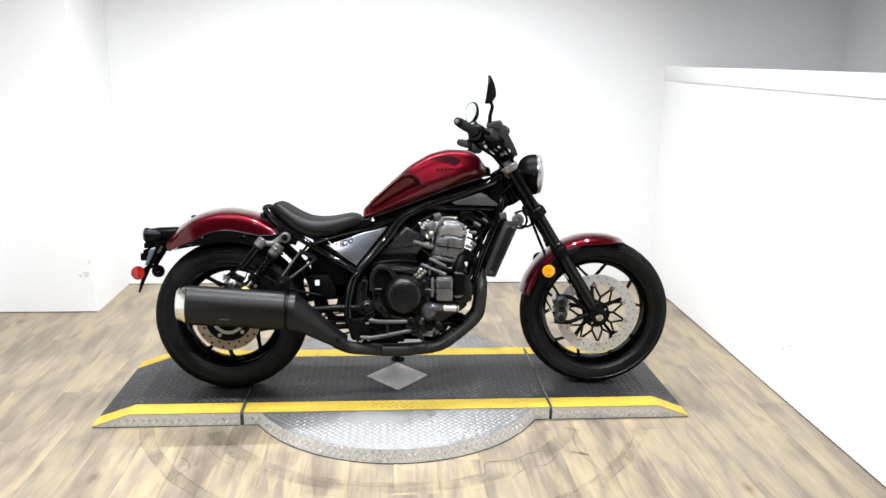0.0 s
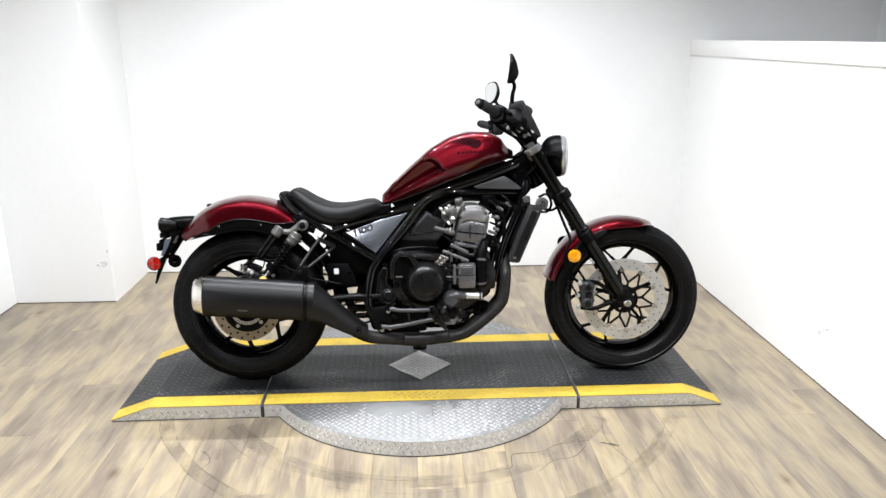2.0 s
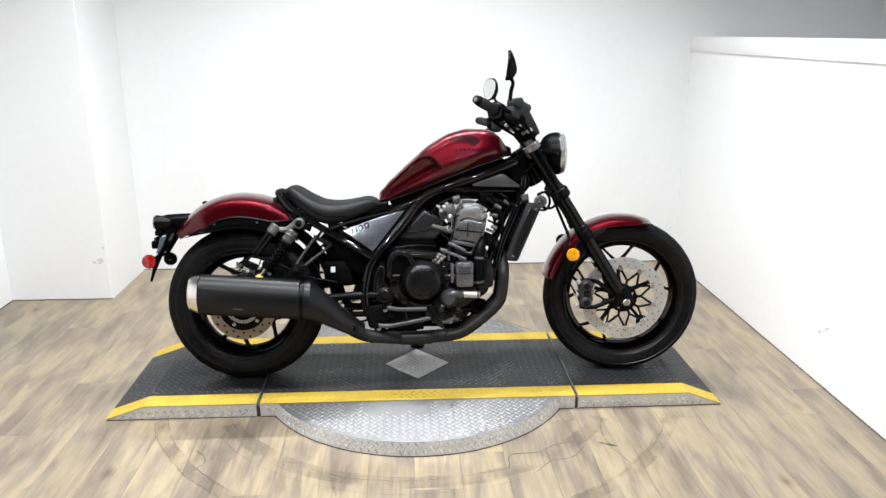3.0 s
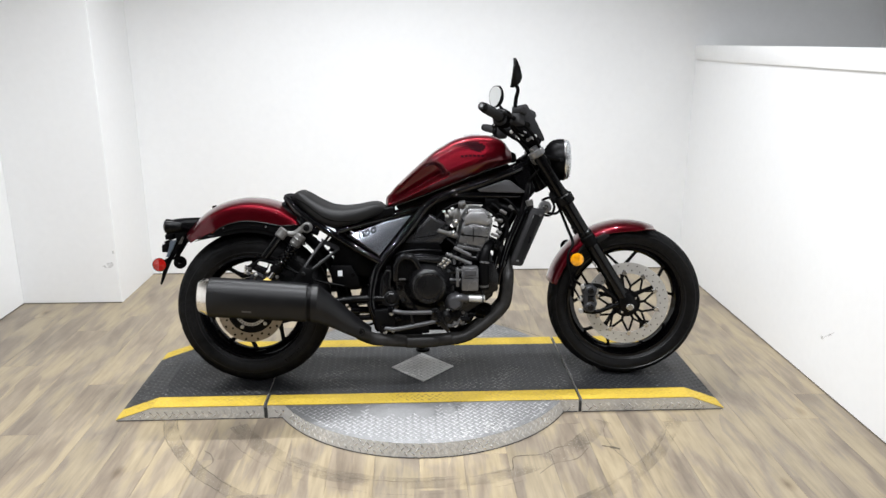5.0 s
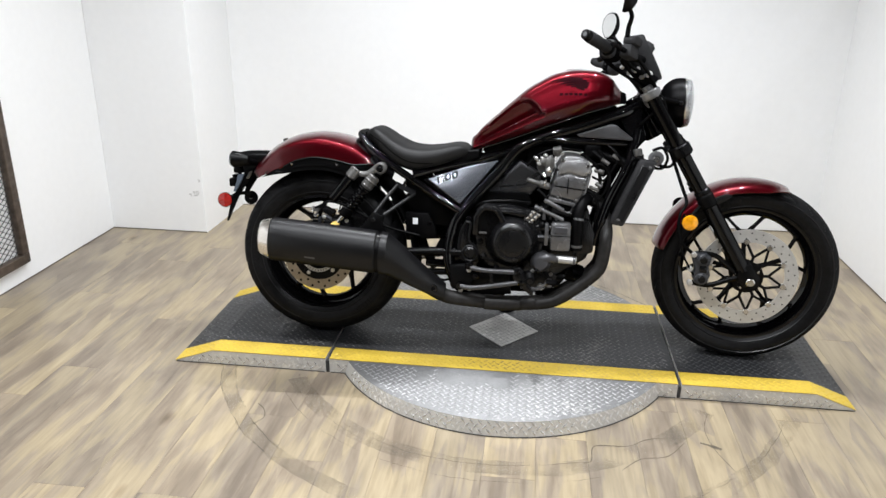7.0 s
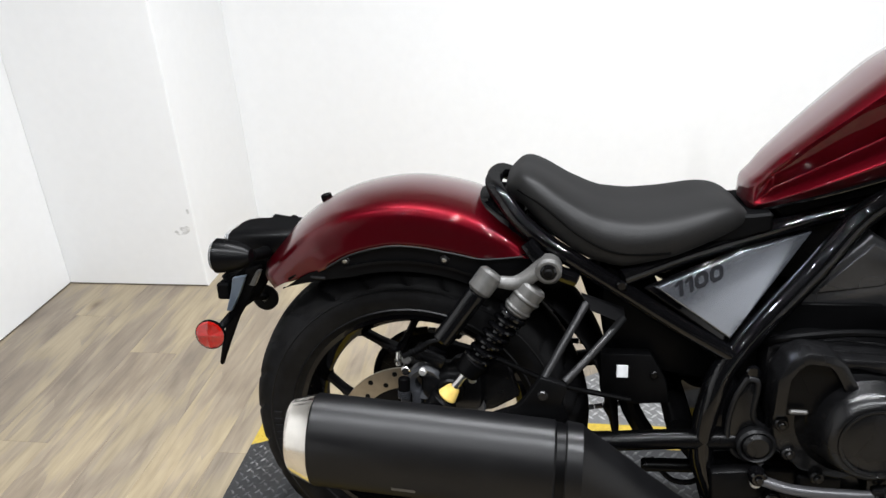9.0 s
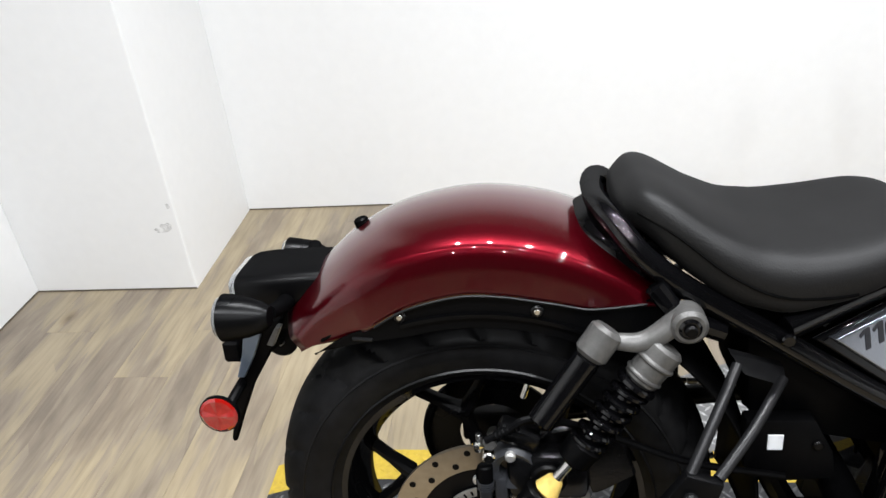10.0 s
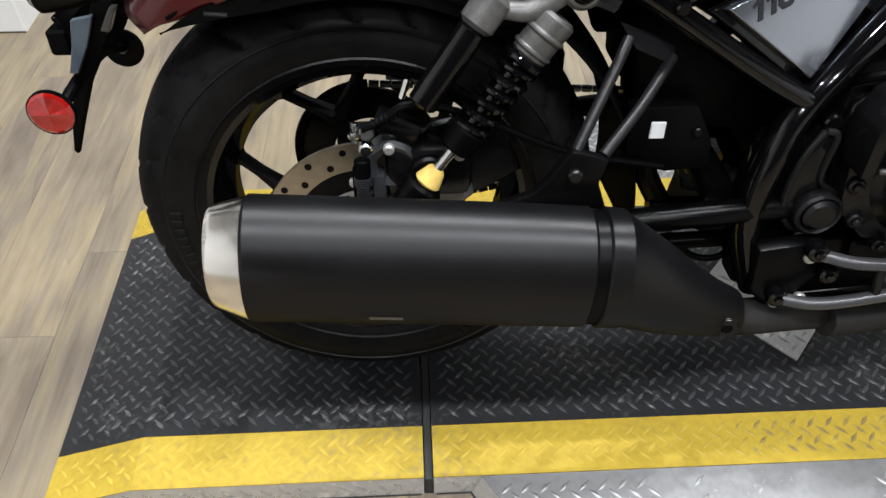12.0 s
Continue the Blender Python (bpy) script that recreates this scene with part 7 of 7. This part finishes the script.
for k, s in enumerate((-1, 1)):
    fr = piece("front_reflector", lathe([(0.0, 0.150 * s), (0.0265, 0.150 * s), (0.0265, 0.157 * s), (0.0, 0.157 * s)], (0.533, 0, 0.506), "y", 32), PLASTIC, bike, "round amber side reflector on the fork", steer=True)
    piece("reflector_lens", lathe([(0.0, 0.166 * s), (0.014, 0.165 * s), (0.0235, 0.162 * s), (0.0255, 0.1575 * s), (0.0, 0.1572 * s)], (0.533, 0, 0.506), "y", 32), LENS_AMBER, fr, "amber reflector lens", steer=True)
    piece("reflector_stay", tube([(0.533, 0.150 * s, 0.512), (0.545, 0.135 * s, 0.535), (0.570, 0.112 * s, 0.56)], 0.006, 8, 3), PLASTIC, fr, steer=True)
cal = piece("front_caliper", prism([(0.566, 0.398), (0.600, 0.402), (0.622, 0.384), (0.612, 0.352), (0.622, 0.322), (0.606, 0.292), (0.575, 0.290), (0.562, 0.315), (0.570, 0.345), (0.558, 0.372)], -0.132, -0.088, 0.008, 2), CALIPER, bike, "dark grey radial front brake caliper", steer=True)
for x, z in ((0.560, 0.394), (0.556, 0.296), (0.552, 0.345)):
    piece("caliper_bolt", rod((x, -0.122, z), (x, -0.142, z), 0.009, 14, 0.002), STEEL, cal, steer=True)
for z in (0.378, 0.312):
    piece("piston_housing", rod((0.592, -0.125, z), (0.592, -0.143, z), 0.021, 20, 0.005), CALIPER, cal, steer=True)
    piece("piston_cap", rod((0.592, -0.142, z), (0.592, -0.1455, z), 0.012, 16, 0.002), ENGINE, cal, steer=True)
piece("caliper_bridge", block(0.583, 0.607, -0.140, -0.12, 0.334, 0.356, 0.004, 2), ENGINE, cal, steer=True)
piece("caliper_arm", tube([(0.575, -0.115, 0.396), (0.63, -0.118, 0.392), (0.672, -0.112, 0.36), (0.70, -0.108, 0.335)], 0.0085, 10, 4), SATIN_BLACK, cal, steer=True)
piece("caliper_arm", tube([(0.565, -0.115, 0.292), (0.62, -0.118, 0.288), (0.68, -0.112, 0.308), (0.72, -0.108, 0.32)], 0.0085, 10, 4), SATIN_BLACK, cal, steer=True)
piece("front_brake_hose", tube([(0.552, -0.13, 0.400), (0.520, -0.14, 0.43), (0.500, -0.145, 0.48), (0.502, -0.14, 0.53), (0.520, -0.12, 0.565), (0.500, -0.10, 0.62), (0.46, -0.07, 0.72)], 0.0055, 10, 5), PLASTIC, bike, steer=True)
piece("sensor_cable", tube([(0.575, -0.12, 0.31), (0.548, -0.14, 0.35), (0.522, -0.146, 0.40), (0.508, -0.146, 0.46), (0.515, -0.13, 0.53)], 0.0035, 8, 5), PLASTIC, bike, steer=True)

# headlight
hl_c = (-0.011, 0, 0.880)
headlight = piece("headlight", lathe([(0.0, 0.424), (0.040, 0.427), (0.056, 0.435), (0.068, 0.446), (0.077, 0.460), (0.081, 0.474), (0.0818, 0.486), (0.0818, 0.4985), (0.076, 0.4995)], hl_c, "x", 56), PLASTIC, bike, "round headlight in a matt black bowl with a clear lens", 40, steer=True)
piece("headlight_rim", lathe([(0.0765, 0.4990), (0.0820, 0.4990), (0.0825, 0.5015), (0.0815, 0.5045), (0.0765, 0.5045)], hl_c, "x", 56, True), CHROME, headlight, "thin bright headlight rim", steer=True)
piece("headlight_lens", lathe([(0.0795, 0.5047), (0.0790, 0.512), (0.0765, 0.519), (0.070, 0.5235), (0.050, 0.528), (0.0, 0.531), (0.0, 0.528), (0.050, 0.525), (0.068, 0.5205), (0.0740, 0.516), (0.0765, 0.511), (0.0770, 0.5047)], hl_c, "x", 48), LENS_CLEAR, headlight, "clear deep-rimmed headlight lens", steer=True)
piece("lens_ring", lathe([(0.0735, 0.505), (0.0755, 0.505), (0.0745, 0.515), (0.0700, 0.519), (0.0690, 0.516), (0.0725, 0.512)], hl_c, "x", 48, True), REFLECTOR_BOWL, headlight, "bright trim ring behind the lens", steer=True)
piece("reflector", lathe([(0.073, 0.506), (0.055, 0.485), (0.0, 0.475)], hl_c, "x", 40), REFLECTOR_BOWL, headlight, "polished reflector", steer=True)
for s in (-1, 1):
    piece("headlight_ear", tube([(0.475, 0.075 * s, 0.884), (0.435, 0.09 * s, 0.892), (0.40, 0.095 * s, 0.90)], 0.008, 10, 3), PLASTIC, headlight, steer=True)
    bolt((0.474, 0.080 * s, 0.884), (0, s, 0), 0.008, 0.006, ENGINE, headlight, True)
    if s > 0:
        piece("front_indicator", lathe([(0.0, 0.374), (0.012, 0.376), (0.020, 0.388), (0.025, 0.405), (0.026, 0.415), (0.0, 0.415)], (0, 0.155 * s, 0.835), "x", 24), GLOSS_BLACK, bike, "black bullet front indicator", 40, steer=True)

# handlebar, controls, mirrors, meter
BARS = Matrix.Translation((0.345, 0, 1.04)) @ Matrix.Rotation(radians(-3.0), 4, "X") @ Matrix.Rotation(radians(-6), 4, "Z") @ Matrix.Translation((-0.345, 0, -1.04))
bar_half = [(0.345, 0.0, 1.006), (0.345, 0.06, 1.007), (0.338, 0.12, 1.008), (0.305, 0.20, 1.010), (0.252, 0.29, 1.016), (0.233, 0.325, 1.022), (0.180, 0.425, 1.043)]
piece("handlebar", tube([(x, -y, z) for x, y, z in bar_half[::-1]] + [(x, y, z) for x, y, z in bar_half[1:]], 0.0118, 14, 6), SATIN_BLACK, bike, "black handlebar", turn=BARS)
for s in (-1, 1):
    a, b = Vector((0.180, 0.425 * s, 1.043)), Vector((0.233, 0.325 * s, 1.022))
    d = (b - a).normalized()
    grip = piece("grip", rod(a, b, 0.0175, 20, 0.003), CONTROL, bike, "black rubber handlebar grip", turn=BARS)
    piece("grip_flange", rod(b - d * 0.002, b + d * 0.006, 0.023, 20, 0.002), PLASTIC, grip, turn=BARS)
    piece("bar_end", rod(a - d * 0.022, a, (0.0145, 0.0165), 18, 0.003), SATIN_BLACK, grip, turn=BARS)
    piece("bar_end_recess", rod(a - d * 0.0225, a - d * 0.0205, 0.007, 12), ENGINE_GREY, grip, turn=BARS)
    m = Matrix.Translation(b + d * 0.030) @ d.to_track_quat("Y", "Z").to_matrix().to_4x4() @ Matrix.Diagonal((-s, 1, 1, 1))
    sw = piece("switch_box", block(-0.029, 0.025, -0.032, 0.036, -0.031, 0.031, 0.021, 4, m), CONTROL, bike, "black handlebar switch box", turn=BARS)
    piece("switch_seam", block(-0.0296, 0.0256, -0.0035, -0.0015, -0.0316, 0.0316, 0.020, 3, m), SEAM, sw, turn=BARS)
    piece("horn_button", rod(m @ Vector((-0.026, 0.006, -0.020)), m @ Vector((-0.046, 0.004, -0.026)), 0.008, 14, 0.003), SATIN_BLACK, sw, turn=BARS)
    piece("switch_button", block(-0.038, -0.030, -0.012, 0.008, -0.008, 0.010, 0.003, 1, m), SATIN_BLACK, sw, turn=BARS)
    mast = piece("master_cylinder", block(0.020, 0.062, 0.0, 0.055, -0.018, 0.020, 0.007, 2, m), CONTROL, bike, "black lever mount and reservoir", turn=BARS)
    if s < 0:
        piece("fluid_reservoir", block(0.028, 0.072, 0.0, 0.048, 0.018, 0.045, 0.008, 2, m), CONTROL, mast, "black brake fluid reservoir", turn=BARS)
    o = m @ Vector((0.045, -0.005, -0.004))
    piece("lever", tube([o, m @ Vector((0.060, -0.045, -0.012)), m @ Vector((0.064, -0.08, -0.014)), m @ Vector((0.060, -0.115, -0.014))], (0.008, 0.0065), 10, 5, squash=0.7), SATIN_BLACK, mast, "black hand lever", turn=BARS)
    # mirror
    root = Vector((0.252, -0.335, 1.068)) if s < 0 else Vector((0.290, 0.335, 1.030))
    head = Vector((0.229, -0.425, 1.178)) if s < 0 else Vector((0.266, 0.415, 1.157))
    mir = piece("mirror_stem", tube([root, root + Vector((0.002, 0.002 * s, 0.030)), root + Vector((0.006, 0.022 * s, 0.058)), head + Vector((0.010, -0.012 * s, -0.032))], (0.0075, 0.006), 12, 5), SATIN_BLACK, bike, "black teardrop mirror on a slim stem")
    n = Vector((-0.99, 0.06, 0.10)).normalized() if s < 0 else Vector((-0.90, -0.42, 0.10)).normalized()
    side = n.cross(Vector((0, 0, 1))).normalized()
    upv = side.cross(n).normalized()
    def mirror_rim(scale, off, drop=0.0):
        pts = []
        for k in range(32):
            t = 2 * math.pi * k / 32
            u, v = math.cos(t), math.sin(t)
            u2 = u * (0.053 + 0.009 * v)
            pts.append(head - n * off + side * u2 * scale + upv * (v * 0.048 * scale - drop))
        return pts
    piece("mirror_shell", loft([mirror_rim(1.0, -0.002), mirror_rim(1.03, 0.005), mirror_rim(0.93, 0.012, 0.003), mirror_rim(0.66, 0.023, 0.009), mirror_rim(0.30, 0.031, 0.013), mirror_rim(0.08, 0.034, 0.014)]), SATIN_BLACK, mir, "black mirror shell", 60)
    g = bmesh.new()
    g.faces.new([g.verts.new(p) for p in mirror_rim(0.93, -0.0026)])
    piece("mirror_glass", g, MIRROR, mir, "mirror glass")
for s in (-1, 1):
    piece("riser", rod((0.385, 0.045 * s, 0.940), (0.345, 0.045 * s, 1.00), 0.019, 18, 0.004), SATIN_BLACK, bike, "black handlebar riser", turn=BARS)
    piece("riser_clamp", rod((0.345, 0.045 * s - 0.016, 1.007), (0.345, 0.045 * s + 0.016, 1.007), 0.023, 18, 0.004), ENGINE_GREY, bike, turn=BARS)
meter_m = Matrix.Translation((0.336, 0, 1.026)) @ Matrix.Rotation(radians(-62), 4, "Y")
meter = lathe([(0.0, -0.028), (0.046, -0.028), (0.056, -0.018), (0.058, 0.004), (0.054, 0.010), (0.050, 0.006), (0.0, 0.006)], (0, 0, 0), "z", 40)
meter.transform(meter_m)
meter_ob = piece("meter", meter, CONTROL, bike, "round black instrument with a dark glass", 40, turn=BARS)
face = lathe([(0.0, 0.0075), (0.049, 0.0070)], (0, 0, 0), "z", 36)
face.transform(meter_m)
piece("meter_glass", face, GLOSS_BLACK, meter_ob, "dark instrument glass", turn=BARS)
piece("meter_back", prism([(0.292, 1.088), (0.329, 1.094), (0.362, 1.036), (0.392, 0.978), (0.400, 0.955), (0.372, 0.948), (0.345, 0.985), (0.310, 1.03)], -0.105, -0.055, 0.006, 2), CONTROL, bike, "black instrument back cover")
piece("cable_bundle", tube([(0.272, -0.16, 1.03), (0.30, -0.13, 0.995), (0.335, -0.10, 0.965), (0.372, -0.09, 0.94)], (0.022, 0.028), 12, 5), PLASTIC, bike, "bundle of black cables")
for k, (x, z) in enumerate(((0.262, 0.985), (0.285, 0.968), (0.305, 0.975), (0.325, 0.955), (0.345, 0.962))):
    piece("bar_fitting", rod((x, -0.14, z), (x + 0.012, -0.152, z + 0.012), 0.007, 10, 0.002), ENGINE_GREY if k % 2 else STEEL, bike)
for pts in ([(0.235, -0.29, 1.02), (0.245, -0.22, 0.985), (0.275, -0.15, 0.965), (0.33, -0.11, 0.935), (0.37, -0.09, 0.90)], [(0.215, -0.31, 1.015), (0.232, -0.25, 0.99), (0.262, -0.17, 0.972), (0.31, -0.12, 0.945), (0.35, -0.08, 0.90)], [(0.26, -0.26, 1.03), (0.285, -0.20, 0.99), (0.32, -0.14, 0.955), (0.38, -0.10, 0.92), (0.41, -0.08, 0.86)], [(0.28, -0.25, 1.04), (0.33, -0.20, 1.00), (0.385, -0.12, 0.93), (0.40, -0.08, 0.86), (0.35, -0.06, 0.80)], [(0.27, -0.28, 1.03), (0.30, -0.22, 0.985), (0.36, -0.13, 0.95), (0.42, -0.09, 0.88), (0.44, -0.07, 0.80)], [(0.28, 0.25, 1.04), (0.33, 0.20, 1.00), (0.385, 0.12, 0.93), (0.40, 0.08, 0.86), (0.35, 0.06, 0.80)], [(0.25, -0.27, 1.035), (0.29, -0.18, 0.98), (0.345, -0.09, 0.95), (0.36, -0.07, 0.90)]):
    piece("control_cable", tube(pts, 0.0055, 8, 5), PLASTIC, bike, turn=BARS)


# ---- vinyl plank floor, each plank a piece ----
def plank_floor():
    floor = tagged(new("floor"), "beige and grey-brown wood-look vinyl plank floor", "floor", kind="structure")
    width, length = 0.152, 1.22
    rng = random.Random(4)
    stock = {}

    def plank_mesh(w, l):
        key = (round(w, 3), round(l, 3))
        if key not in stock:
            me = bpy.data.meshes.new("plank")
            bm = block(-w / 2 + 0.0002, w / 2 - 0.0002, -l / 2 + 0.0002, l / 2 - 0.0002, -0.005, 0.0)
            bmesh.ops.bevel(bm, geom=[e for e in bm.edges if all(v.co.z > -0.001 for v in e.verts)], offset=0.0004, segments=1, affect="EDGES")
            bm.to_mesh(me)
            bm.free()
            me.materials.append(PLANK)
            stock[key] = me
        return stock[key]

    x, start = XL, None
    while x < XR - 0.01:
        w = min(width, XR - x)
        start = rng.choice([o for o in (0.0, 0.2, 0.41, 0.61, 0.81, 1.02) if o != start])
        y = YF - start
        while y < YB - 0.01:
            a, b = max(y, YF), min(y + length, YB)
            if b - a > 0.02:
                ob = new("plank", plank_mesh(w, b - a))
                ob.parent = floor
                ob.location = (x + w / 2, (a + b) / 2, 0)
            y += length
        x += w


plank_floor()
